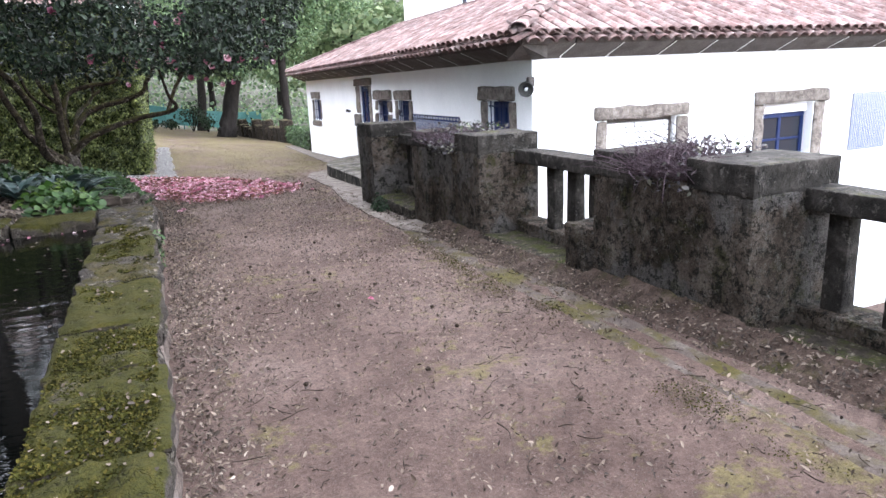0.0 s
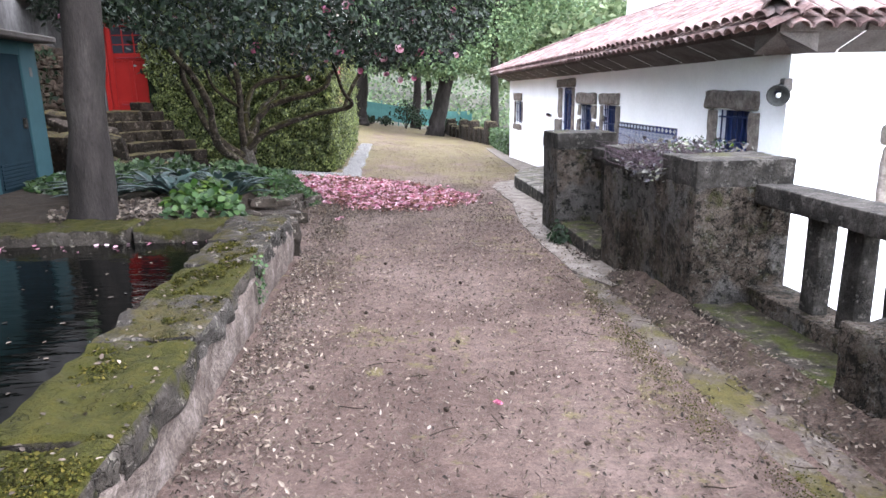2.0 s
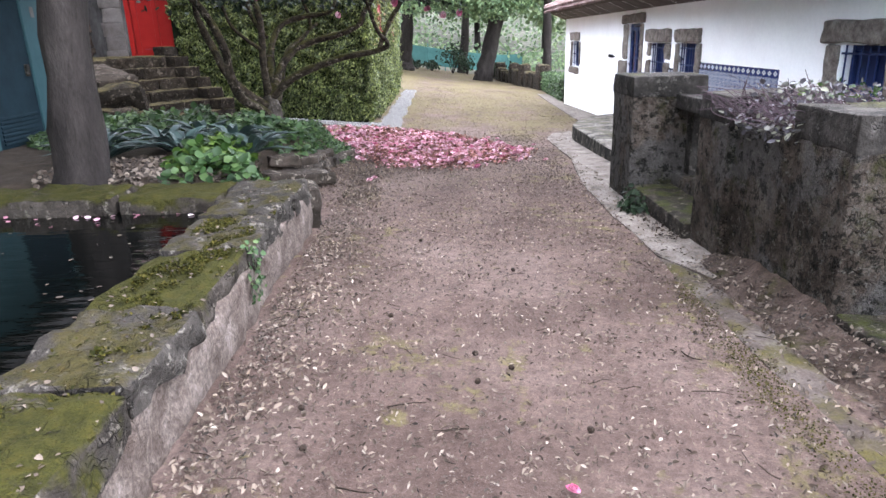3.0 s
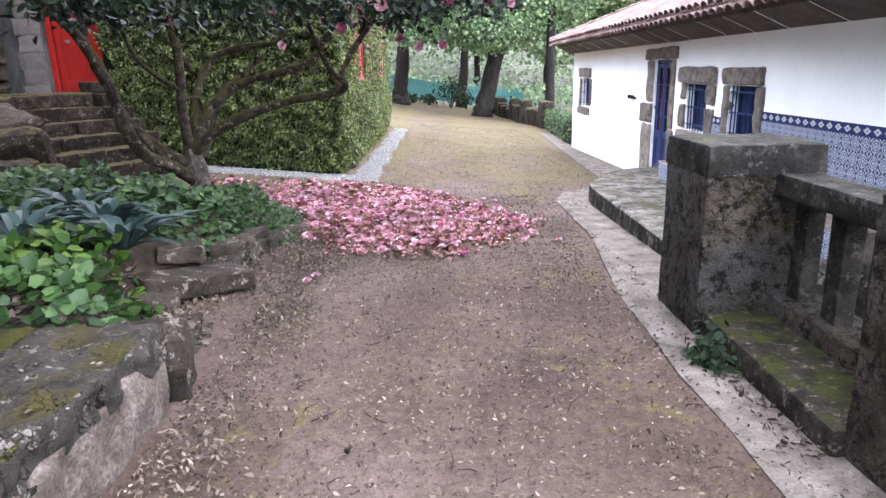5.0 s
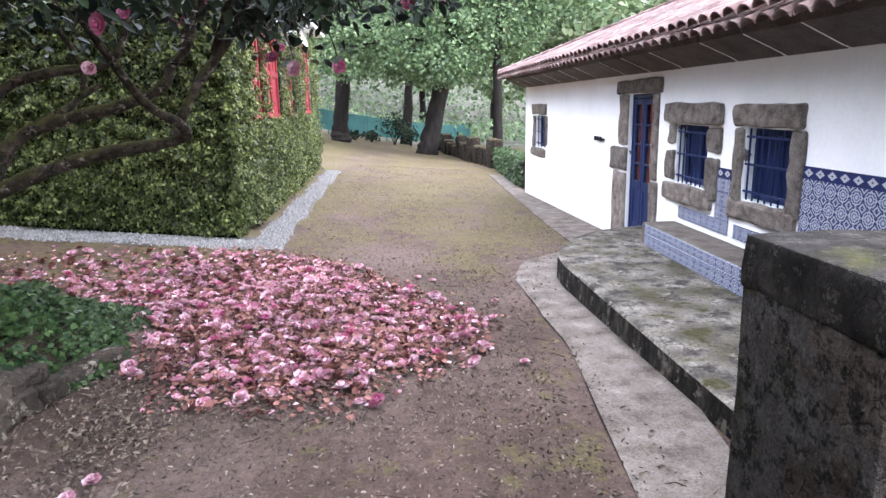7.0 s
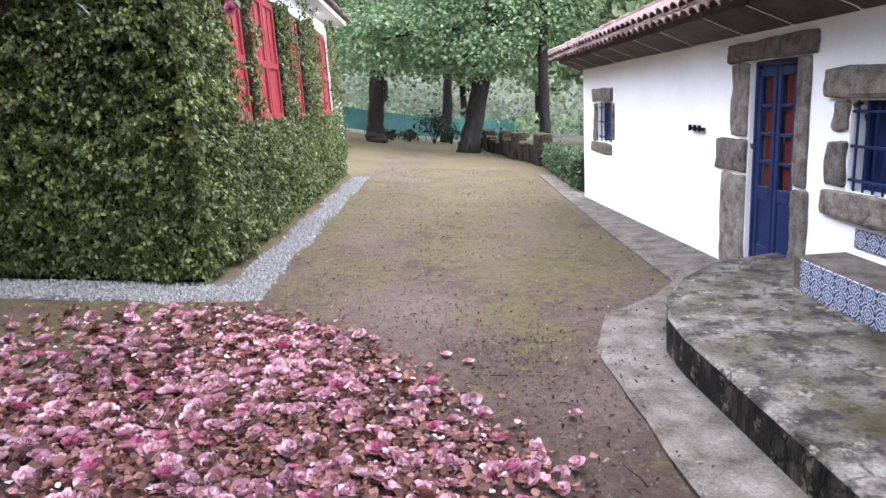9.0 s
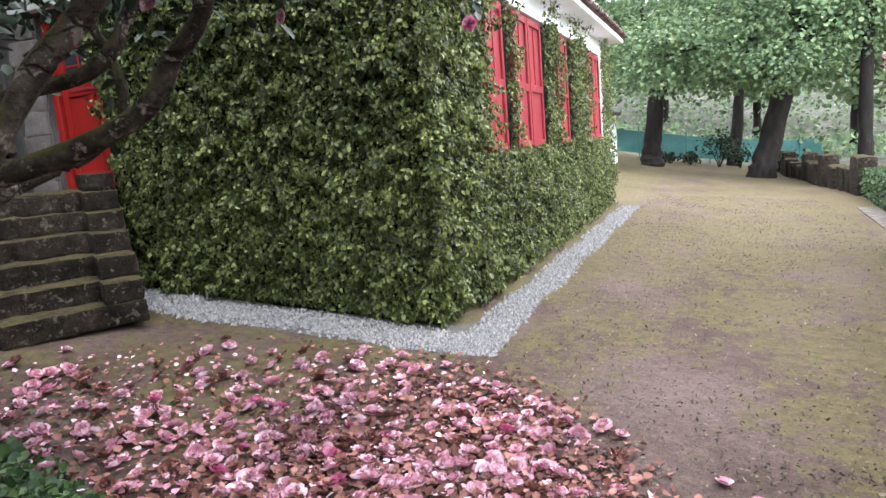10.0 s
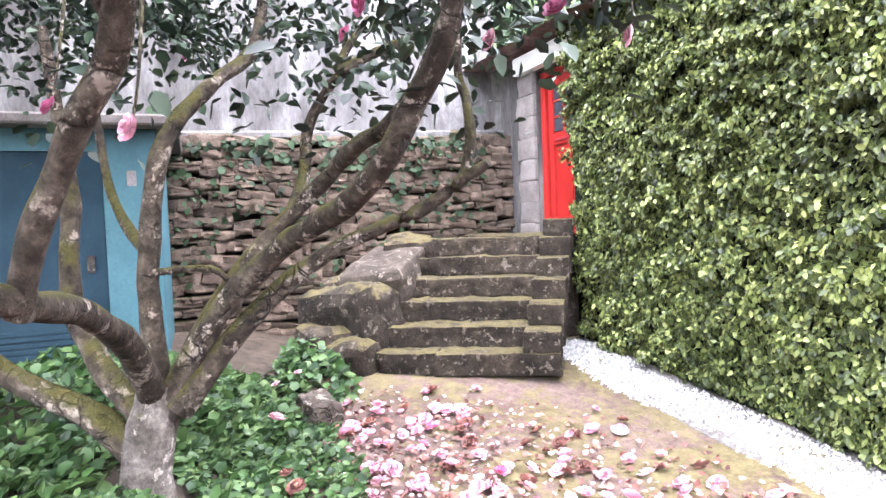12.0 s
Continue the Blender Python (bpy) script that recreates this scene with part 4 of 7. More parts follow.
win = part("window", Geo().bevel_box(9.56, 9.63, 8.5, 8.56, 0.0, 0.8).bevel_box(10.67, 10.74, 8.5, 8.56, 0.0, 0.8).bevel_box(9.56, 10.74, 8.5, 8.56, 0.8, 0.88).bevel_box(10.11, 10.19, 8.51, 8.55, 0.0, 0.8).bevel_box(9.63, 10.67, 8.51, 8.55, 0.4, 0.44), BLUE_PAINT, house, "dark blue window under a white blind box")
part("pane", Geo().box(9.6, 10.7, 8.53, 8.536, 0.0, 0.8), GLASS, win)
part("blind_box", Geo().bevel_box(9.56, 10.74, 8.45, 8.56, 0.885, 1.055), WHITE_PAINT, win)
part("tile_panel", Geo().bevel_box(11.75, 12.75, 8.31, 8.34, 0.1, 1.15, 0.01), AZULEJO, house, "blue and white glazed wall panel")
wall_lamp = thing("wall_lamp", "round grey metal dish lamp on the house corner", "lamp", (4.93, 8.36, 1.62))
AIM = look((4.83, 8.27, 1.53), (4.1, 7.3, 1.2))
dish = Geo()
for rad, deep in ((0.03, 0.07), (0.065, 0.055), (0.095, 0.016), (0.112, -0.004), (0.105, -0.01), (0.088, 0.01), (0.055, 0.044), (0.02, 0.06)):
    dish.v += [tuple(AIM @ Vector((rad * math.cos(math.pi * i / 9), rad * math.sin(math.pi * i / 9), deep))) for i in range(18)]
dish.f = [(18 * k + i, 18 * k + (i + 1) % 18, 18 * k + 18 + (i + 1) % 18, 18 * k + 18 + i) for k in range(7) for i in range(18)]
part("shade", dish, surface("grey_lamp_enamel", [(0.3, (0.07, 0.07, 0.068)), (0.7, (0.13, 0.13, 0.125))], 9, 60, 0.5, 0.1), wall_lamp, "grey enamelled dish", True)
part("bulb", moved(stone(0.045, 0.045, 0.07, 42, 6, 3.0, 0.0), AIM @ pose(0, 0, 0.0)), WHITE_PAINT, wall_lamp, "pale glass bulb", True)
part("arm", tube([(4.98, 8.38, 1.62), (4.9, 8.36, 1.63), (4.85, 8.345, 1.57), (4.84, 8.3, 1.55)], [0.02, 0.02, 0.025, 0.03], 8), IRON, wall_lamp, "", True)
part("bracket", moved(stone(0.1, 0.1, 0.14, 41, 5, 6.0, 0.006), pose(4.955, 8.36, 1.63)), CORNICE, wall_lamp, "", True)

# platform before the door, tiled bench, tiled dado
PLAT = [(3.47, 10.95), (3.45, 12.0), (3.43, 13.5), (3.42, 14.7), (3.46, 15.1), (3.62, 15.55), (3.9, 16.0), (4.3, 16.4), (4.96, 16.62), (4.96, 10.95)]
g = Geo()
top = [(x, y, -0.045) for x, y in PLAT]
g.v = top + [(x - 0.02, y, -0.06) for x, y in PLAT] + [(x - 0.04, y, -1.0) for x, y in PLAT]
n = len(PLAT)
g.f = [tuple(range(n))[::-1]] + [(i, (i + 1) % n, (i + 1) % n + n, i + n) for i in range(n)]
platform = part("platform", g, PLATFORM, None, "blotched grey cement step platform with a rounded end")
tagged(platform, category="platform", kind="structure")
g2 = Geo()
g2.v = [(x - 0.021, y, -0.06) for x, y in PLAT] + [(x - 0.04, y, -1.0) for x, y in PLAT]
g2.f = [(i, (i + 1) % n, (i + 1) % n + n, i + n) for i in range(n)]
part("riser", g2, PLATFORM_SIDE, platform, "streaked cement riser, coloured darker than the top for its shade")

bench = thing("tiled_bench", "low masonry bench faced with blue and white tiles", "bench", (4.75, 13.5, -0.04))
part("body", Geo().box(4.575, 4.965, 11.0, 15.58, -0.045, 0.2), CONCRETE, bench)
TS = 0.14
tile_plate = Geo().bevel_box(-TS / 2 + 0.001, TS / 2 - 0.001, -TS / 2 + 0.001, TS / 2 - 0.001, -0.006, 0.006, 0.002).mesh("glazed_tile", AZULEJO)
border_plate = Geo().bevel_box(-TS / 2 + 0.001, TS / 2 - 0.001, -0.05, 0.05, -0.006, 0.006, 0.002).mesh("border_tile", BORDER)


def tiles_on(parent, x, y0, count, z0, rows, name="glazed_tile", mesh=tile_plate, step=TS):
    for i in range(count):
        for k in range(rows):
            ob = new(name, mesh)
            ob.parent = parent
            ob.matrix_parent_inverse = parent.matrix_basis.inverted()
            ob.matrix_basis = pose(x, y0 + (i + 0.5) * TS, z0 + (k + 0.5) * step, 90, 0, -90)


tiles_on(bench, 4.569, 11.0, 32, -0.05, 1)
tiles_on(bench, 4.569, 11.0, 32, 0.09, 1, "cut_tile", Geo().bevel_box(-TS / 2 + 0.001, TS / 2 - 0.001, -0.052, 0.05, -0.006, 0.006, 0.002).mesh("cut_tile", AZULEJO), 0.11)
dado = thing("tile_dado", "blue and white glazed tile dado with a border row", "wall tiles", (4.97, 13, 0.3))
tiles_on(dado, 4.964, 10.88, 17, 0.26, 5)
tiles_on(dado, 4.964, 10.88, 17, 0.96, 1, "border_tile", border_plate, 0.1)
tiles_on(dado, 4.964, 14.37, 2, 0.26, 4)
tiles_on(dado, 4.964, 14.37, 2, 0.82, 1, "border_tile", border_plate, 0.1)
tiles_on(dado, 4.964, 13.28, 7, 0.26, 1)
tiles_on(dado, 4.964, 14.65, 6, 0.26, 1)

# ---- parapet with piers, seats, planters and stone rails ----
parapet = thing("parapet", "dark lichen-stained stone parapet with piers, seats and planters", "parapet", (3.5, 6, -0.2))


def face(y):
    return 3.44 - 0.046 * y


def pier(y0, y1, z1, seed, wide=0.76, name="pier", z0=-3.4):
    x = face((y0 + y1) / 2)
    block(name, x + 0.004, x + wide - 0.004, y0 + 0.004, y1 - 0.004, z0, z1 - 0.2, PARAPET, parapet, "", seed, 12, 0.014, 5.0, 110)
    block("cap", x, x + wide, y0, y1, z1 - 0.204, z1, CAP, parapet, "grey lichen-spotted cap stone", seed + 1, 9, 0.012, 5.0, 26)


pier(9.82, 10.6, 1.1, 60)
pier(7.75, 8.33, 1.08, 63)
pier(6.4, 7.03, 1.1, 66)
pier(4.06, 4.47, 1.09, 69)
pier(2.9, 3.47, 1.1, 72)
pier(-1.2, 0.9, 1.1, 75)
for y0, y1, seed in ((7.0, 7.78, 80), (3.44, 4.09, 81)):
    x = face((y0 + y1) / 2)
    block("planter", x + 0.02, x + 0.74, y0, y1, -1.35, 0.9, PARAPET, parapet, "", seed, 8, 0.03, 3.5, 26)
    block("planter_soil", x + 0.12, x + 0.64, y0 + 0.03, y1 - 0.03, 0.86, 0.93, SOIL, parapet, "dark potting soil", seed + 5, 4, 0.02)
for y0, y1, seed in ((8.3, 9.84, 84), (4.45, 6.42, 85), (0.88, 2.92, 86)):
    x = face((y0 + y1) / 2)
    block("seat", x - 0.02, x + 0.62, y0, y1, -0.6, 0.0, SEAT, parapet, "mossy stone seat slab", seed, 8, 0.02, 3.5, 30)
    block("seat_back", x + 0.4, x + 0.72, y0, y1, -1.35, 0.13, PARAPET, parapet, "", seed + 3, 8, 0.02, 3.5, 30)
    block("rail", x + 0.4, x + 0.68, y0 - 0.02, y1 + 0.02, 0.78, 0.92, CAP, parapet, "grey stone handrail", seed + 6, 7, 0.012, 4.0, 20)
    k = int((y1 - y0) / 0.38)
    for i in range(k):
        y = y1 - 0.62 - i * 0.375 if seed == 85 else y0 + (i + 0.5) * (y1 - y0) / k
        if y < y0 + 0.05:
            continue
        block("post", x + 0.48, x + 0.6, y - 0.075, y + 0.075, 0.1, 0.79, CAP, parapet, "", seed * 7 + i, 4, 0.012, 4.0, 12)

# low block that ends the middle seat against its pier
block("arm_block", face(4.65) - 0.01, face(4.65) + 0.4, 4.46, 4.86, -0.3, 0.42, PARAPET, parapet, "dark low end block of the seat", 97, 9, 0.03, 5.0, 20)


def planter_plants(name, y0, y1, seed, count, label, stems=160, rise=0.08):
    r = np.random.default_rng(seed)
    x = face((y0 + y1) / 2)
    p = thing(name, label, "plant", (x + 0.35, (y0 + y1) / 2, 0.92))
    pts = np.column_stack([r.uniform(x - 0.06, x + 0.8, count), r.uniform(y0 - 0.1, y1 + 0.1, count), np.zeros(count)])
    edge = np.clip((x + 0.12 - pts[:, 0]) / 0.18, 0, 1)
    pts[:, 2] = 0.93 + r.random(count) ** 1.5 * (0.24 - 0.14 * edge) - edge * 0.13 * r.random(count)
    nor = np.tile([0, 0, 1.0], (count, 1))
    half = count * 3 // 4
    leaves("rosette", pts[:half], nor[:half], r.uniform(0.025, 0.06, half), SUCCULENT, 0.8, 0.3, 0.3, seed, p)["kind"] = "stuff"
    right = pts[half:][pts[half:, 0] > x + 0.25]
    leaves("foliage", right, np.tile([0, 0, 1.0], (len(right), 1)), r.uniform(0.025, 0.05, len(right)), FRESH_LEAF, 0.8, 0.3, 0.3, seed + 1, p, "pale green succulent leaves")
    g = Geo()
    for i in range(stems):
        a = (r.uniform(x, x + 0.7), r.uniform(y0, y1), 0.93)
        b = (a[0] + r.normal(-0.08, 0.14), a[1] + r.normal(0, 0.14), 1.0 + r.random() * (0.05 + rise))
        c = (b[0] + r.normal(-0.08, 0.1), b[1] + r.normal(0, 0.1), b[2] + r.normal(0.02, 0.04 + 0.4 * rise))
        t = tube([a, b, c], [0.0032, 0.0028, 0.0018], 4, i, 0)
        g.add(t.v, t.f)
    part("stem_tangle", g, PURPLE_TWIG, p)["kind"] = "stuff"


planter_plants("planter_plant", 7.03, 7.75, 5, 1300, "dusky purple-green succulents spilling from the planter")
planter_plants("planter_plant", 3.47, 4.06, 6, 650, "dry purple stems and succulents spilling from the planter", 420, 0.1)

def earth_bank():
    """Soil and leaf mould heaped against the parapet's foot."""
    g = Geo()
    ys = [0.6 + 0.12 * i for i in range(62)]
    for y in ys:
        seat = any(a < y < b for a, b in ((0.88, 2.92), (4.45, 6.42)))
        top = face(y) + (-0.015 if seat else 0.03)
        wide = 0.3 + 0.06 * noise.noise(Vector((y * 1.3, 0, 5)))
        rise = (0.1 if seat else 0.17) + 0.05 * noise.noise(Vector((y * 1.7, 3, 0)))
        rise *= min(1.0, (8.0 - y) / 0.8)
        for t, h in ((0.0, -0.06), (0.12, 0.03), (0.4, 0.3), (0.7, 0.62), (1.0, 1.0)):
            x = top - wide * (1 - t)
            g.v.append((x, y, float(lie(x, y)) + rise * h + 0.012 * noise.noise(Vector((x * 9, y * 9, 1)))))
    g.f = [(5 * i + k, 5 * i + k + 1, 5 * i + k + 6, 5 * i + k + 5) for i in range(len(ys) - 1) for k in range(4)]
    bank = surface("brown_leaf_mould", [(0.3, (0.028, 0.018, 0.014)), (0.5, (0.07, 0.048, 0.038)), (0.72, (0.13, 0.095, 0.078))], 7, 60, 0.97, 0.9, fine_amount=0.7, moss=((0.03, 0.029, 0.009), 0.16, 3.0))
    tagged(part("earth_bank", g, bank, None, "brown earth heaped along the foot of the parapet", True), category="ground", kind="structure")
    r = np.random.default_rng(58)
    y = r.uniform(0.7, 7.7, 2600)
    x = 3.44 - 0.046 * y - r.random(2600) * 0.34
    up = np.clip((x - (3.44 - 0.046 * y) + 0.3) / 0.33, 0, 1) * 0.13
    tagged(leaves("leaf_litter", np.column_stack([x, y, lie(x, y) + up + 0.012]), np.tile([-0.3, 0, 1.0], (2600, 1)), r.uniform(0.015, 0.042, 2600), LITTER, 0.6, 0.22, 0.6, 59, None, "brown leaves caught along the parapet foot"), category="leaves", kind="stuff")


earth_bank()

# ---- pond ----
pond = thing("pond", "dark still garden pond with a mossy stone rim", "pond", (-3, 4, 0.0))
g = Geo()
g.v = [(-9, -5, 0.225), (-0.55, -5, 0.225), (-0.55, 8.45, 0.225), (-9, 8.45, 0.225)]
g.f = [(0, 1, 2, 3)]
part("water", g, WATER, pond, "dark reflecting water")
for a, b in ((-5.0, 1.0), (1.0, 3.4), (3.4, 5.2), (5.2, 7.0), (7.0, 8.86)):
    block("basin_wall", -0.62, -0.105 - 0.012 * max((a + b) / 2, 0), a, b, -0.7, 0.24, POND_WALL, pond, "earthy rendered basin wall", 130 + int(a), 16, 0.045, 5.0, 30)
part("basin_wall", Geo().bevel_box(-9, -0.62, 8.4, 8.85, -0.7, 0.2, 0.02), POND_WALL, pond, "earthy rendered basin wall")
EDGES = [-5.0, -3.6, -2.2, -0.9, 0.5, 1.6, 2.5, 3.45, 4.1, 5.17, 5.93, 6.85, 7.6, 8.25]
for i, (a, b) in enumerate(zip(EDGES, EDGES[1:])):
    y = (a + b) / 2
    xo, xi = -0.1 - 0.012 * max(y, 0), -0.63 - 0.017 * max(y, 0)
    bare = i in (9, 11, 12)
    block("coping_stone", xi, xo + 0.02 * math.sin(i * 2.4), a + 0.012, b - 0.012, 0.17 + 0.04 * (i % 2), 0.37 + 0.012 * math.sin(i * 1.7), COPING_BARE if bare else COPING, pond, "bare grey coping stone" if bare else "", 140 + i, 14, 0.045, 6.0, 9)
block("coping_stone", -0.82, -0.2, 8.26, 8.9, 0.14, 0.365, COPING_BARE, pond, "bare grey coping stone", 160, 14, 0.04, 6.0, 9)
xe = [-9, -7.6, -6.2, -4.9, -3.7, -2.6, -1.7, -0.83]
for i, (a, b) in enumerate(zip(xe, xe[1:])):
    block("coping_stone", a + 0.01, b - 0.01, 8.3, 8.92, 0.0, 0.37 + 0.01 * math.sin(i * 3), COPING, pond, "", 165 + i, 12, 0.04, 6.0, 9)
pts = np.column_stack([rng.uniform(-4.5, -0.7, 260), rng.uniform(1, 8.3, 260), np.full(260, 0.229)])
tagged(leaves("floating_leaves", pts, np.tile([0, 0, 1.0], (260, 1)), rng.uniform(0.02, 0.05, 260), LITTER, 0.05, 0.3, 0.05, 9, None, "pale fallen leaves floating on the pond"), category="leaves", kind="stuff")

N = 85000
x, y = rng.uniform(-0.66, -0.1, N), rng.uniform(-0.5, 8.2, N)
grow = np.array([noise.noise(Vector((a * 4, b * 2.2, 3.0))) + 0.5 * noise.noise(Vector((a * 11, b * 11, 7.0))) for a, b in zip(x, y)])
gap = np.min(np.abs(y[:, None] - np.array(EDGES)[None]), axis=1)
keep = (gap > 0.03) & (grow > np.where(y > 4.1, 0.05, -0.65)) & (x > -0.64 - 0.017 * y) & (x < -0.13 - 0.012 * y)
x, y, grow = x[keep], y[keep], grow[keep]
z = 0.366 + 0.012 * np.clip(grow, 0, 1) + rng.uniform(-0.01, 0.008, len(x))
tagged(leaves("rim_moss", np.column_stack([x, y, z]), np.tile([0, 0, 1.0], (len(x), 1)), rng.uniform(0.008, 0.019, len(x)), MOSS, 0.75, 0.4, 0.3, 19, None, "olive green moss tufts on the pond rim"), category="moss", kind="stuff")

N = 15000
y = rng.uniform(0.5, 7.6, N)
x = 2.46 + 0.012 * y + 0.05 * np.sin(y * 2.1) + rng.normal(0, 0.08, N)
grow = np.array([noise.noise(Vector((a * 3, b * 1.8, 13.0))) + rng.normal(0, 0.15) for a, b in zip(x, y)])
x, y = x[grow > 0.12], y[grow > 0.12]
tagged(leaves("gutter_moss", np.column_stack([x, y, lie(x, y) + 0.018 + rng.uniform(0, 0.006, len(x))]), np.tile([0, 0, 1.0], (len(x), 1)), rng.uniform(0.006, 0.012, len(x)), MOSS, 0.7, 0.4, 0.3, 23, None, "line of green moss along the earthy gutter"), category="moss", kind="stuff")
pts = np.column_stack([rng.uniform(-4.0, -0.9, 60), 8.36 - np.abs(rng.normal(0, 0.12, 60)), np.full(60, 0.231)])
tagged(leaves("floating_petals", pts, np.tile([0, 0, 1.0], (60, 1)), rng.uniform(0.03, 0.06, 60), PETAL, 0.2, 0.45, 0.2, 24, None, "pink petals floating at the pond edge"), category="petals", kind="stuff")

# ---- ivy-clad house ----
ivy_house = thing("ivy_house", "single-storey house clad in ivy with red shutters and door", "house", (-5, 23, 0))
RED_WINDOWS = [(19.25, 19.98), (20.4, 21.95), (23.0, 23.85), (25.8, 27.4)]
holed_wall("wall", 17.55, 28.7, -0.6, 3.75, [(a, b, 1.36, 3.2) for a, b in RED_WINDOWS], 0.3, lambda u, w, z: (-0.62 - w, u, z), PLASTER, ivy_house)
holed_wall("wall", -8.0, -0.92, -0.6, 3.75, [(-5.5, -4.3, 1.3, 3.42)], 0.3, lambda u, w, z: (u, 17.55 + w, z), OLD_PLASTER, ivy_house)
part("wall", Geo().box(-8.3, -0.62, 28.4, 28.7, -0.6, 3.75).box(-8.3, -8.0, 17.55, 28.4, -0.6, 3.75), PLASTER, ivy_house)
g = Geo()
g.v = [(-8.7, 17.1, 3.72), (-0.1, 17.1, 3.72), (-0.1, 29.1, 3.72), (-8.7, 29.1, 3.72), (-4.4, 20.5, 5.4), (-4.4, 25.5, 5.4)]
g.f = [(0, 1, 4), (1, 2, 5, 4), (2, 3, 5), (3, 0, 4, 5), (3, 2, 1, 0)]
iroof = part("roof", g, ROOF_TILE, ivy_house, "orange-red clay tile roof")
g = Geo()
for i in range(54):
    m = Matrix.Translation((-0.1, 17.2 + i * 0.22, 3.74)) @ pose(0, 0, 0, 0, 0, 90) @ pose(0, 0, 0, 21.5)
    for k in range(3):
        g.add([tuple(m @ Vector((v[0], v[1] - 0.05 + k * 0.38, v[2]))) for v in tile_geo.v], tile_geo.f)
part("eave_tiles", g, ROOF_TILE_ISLAND, iroof, "", True)
part("eave_board", Geo().bevel_box(-0.6, -0.16, 17.15, 29.05, 3.62, 3.72, 0.01), WHITE_PAINT, ivy_house)
for a, b in RED_WINDOWS:
    sh = part("shutter", Geo().bevel_box(-0.6, -0.545, a + 0.02, b - 0.02, 1.38, 3.18, 0.008), RED_SHUTTER, ivy_house, "red painted wooden shutter")
    mids = [a + 0.02, b - 0.02] if b - a < 1 else [a + 0.02, (a + b) / 2 - 0.02, (a + b) / 2 + 0.02, b - 0.02]
    for y0, y1 in zip(mids[::2], mids[1::2]):
        fr = Geo()
        for z0, z1 in ((1.38, 1.48), (2.16, 2.26), (3.08, 3.18)):
            fr.bevel_box(-0.543, -0.515, y0 + 0.07, y1 - 0.07, z0, z1, 0.006)
        fr.bevel_box(-0.542, -0.512, y0, y0 + 0.07, 1.38, 3.18, 0.006).bevel_box(-0.542, -0.512, y1 - 0.07, y1, 1.38, 3.18, 0.006)
        part("shutter_rail", fr, RED_SHUTTER, sh)
        part("board_seam", Geo().bevel_box(-0.543, -0.532, (y0 + y1) / 2 - 0.006, (y0 + y1) / 2 + 0.006, 2.28, 3.06, 0.002), RED_PAINT, sh)
part("sill", Geo().bevel_box(-0.66, -0.5, 19.1, 27.5, 3.22, 3.34, 0.01), PLASTER, ivy_house, "white lintel band")
red_door = part("door", Geo().bevel_box(-5.5, -5.4, 17.6, 17.7, 1.3, 3.4).bevel_box(-4.4, -4.3, 17.6, 17.7, 1.3, 3.4).bevel_box(-5.4, -4.4, 17.6, 17.7, 3.32, 3.4), RED_PAINT, ivy_house, "bright red panelled door with small panes")
leaf = Geo().bevel_box(-5.4, -4.4, 17.66, 17.7, 1.32, 3.32, 0.006)
for x0, x1, z0, z1 in ((-5.37, -5.27, 1.34, 3.3), (-4.53, -4.43, 1.34, 3.3), (-5.27, -4.53, 1.34, 1.55), (-5.27, -4.53, 2.45, 2.6), (-5.27, -4.53, 3.2, 3.3), (-4.95, -4.85, 1.55, 2.45)):
    leaf.bevel_box(x0, x1, 17.635, 17.662, z0, z1, 0.006)
part("door_leaf", leaf, RED_PAINT, red_door)
for z in (1.47, 2.5):
    part("door_mould", Geo().bevel_box(-5.2, -4.6, 17.62, 17.636, z, z + 0.03, 0.004), RED_SHUTTER, red_door)
part("pane", Geo().box(-5.25, -4.55, 17.65, 17.656, 2.62, 3.18), GLASS, red_door)
bars = Geo()
for x in (-5.02, -4.78):
    bars.bevel_box(x - 0.015, x + 0.015, 17.638, 17.65, 2.6, 3.2, 0.003)
for z in (2.8, 3.0):
    bars.bevel_box(-5.25, -4.55, 17.64, 17.649, z - 0.012, z + 0.012, 0.003)
part("glazing_bar", bars, RED_PAINT, red_door)
block("door_lintel", -5.9, -4.2, 17.42, 17.62, 3.44, 3.66, PLASTER, ivy_house, "white rendered door lintel", 201, 5, 0.01)
for i in range(8):
    block("quoin", -5.98 + 0.05 * (i % 2), -5.53, 17.5, 17.6, 1.2 + i * 0.28, 1.475 + i * 0.28, CORNICE, ivy_house, "", 205 + i, 6, 0.02, 6.0, 24)


def ivy(name, pts, nor, seed, size):
    """Overlapping hanging leaves in tufts, thin enough between the tufts to show the dark shade sheet."""
    r = np.random.default_rng(seed)
    tuft = np.array([noise.noise(Vector(p) * 1.7) * 0.09 + noise.noise(Vector(p) * 7.5) * 0.21 for p in pts])
    keep = r.random(len(pts)) < np.clip(0.75 + 4.0 * tuft, 0.5, 1.0)
    pts, nor, tuft = pts[keep], nor[keep], tuft[keep]
    pts = pts + nor * np.maximum(tuft + r.uniform(-0.06, 0.05, len(pts)), -0.02 + 0.02 * r.random(len(pts)))[:, None]
    return leaves(name, pts, nor + np.array([0, 0, 0.25]), r.uniform(*size, len(pts)), IVY, 0.65, 0.31, 0.4, seed, ivy_plant, "", 1.6)


ivy_plant = thing("ivy", "dense green ivy covering the house walls", "climbing plant", (-0.5, 17.3, -0.15))
N = 84000
x = rng.uniform(-4.7, -0.42, N)
z = rng.uniform(-0.2, 3.9, N)
keep = (z > lie(x, 17.4) + 0.05) & (x > -4.34 + 0.07 * np.sin(z * 4.3) + 0.05 * np.sin(z * 11) - 0.06 * z)
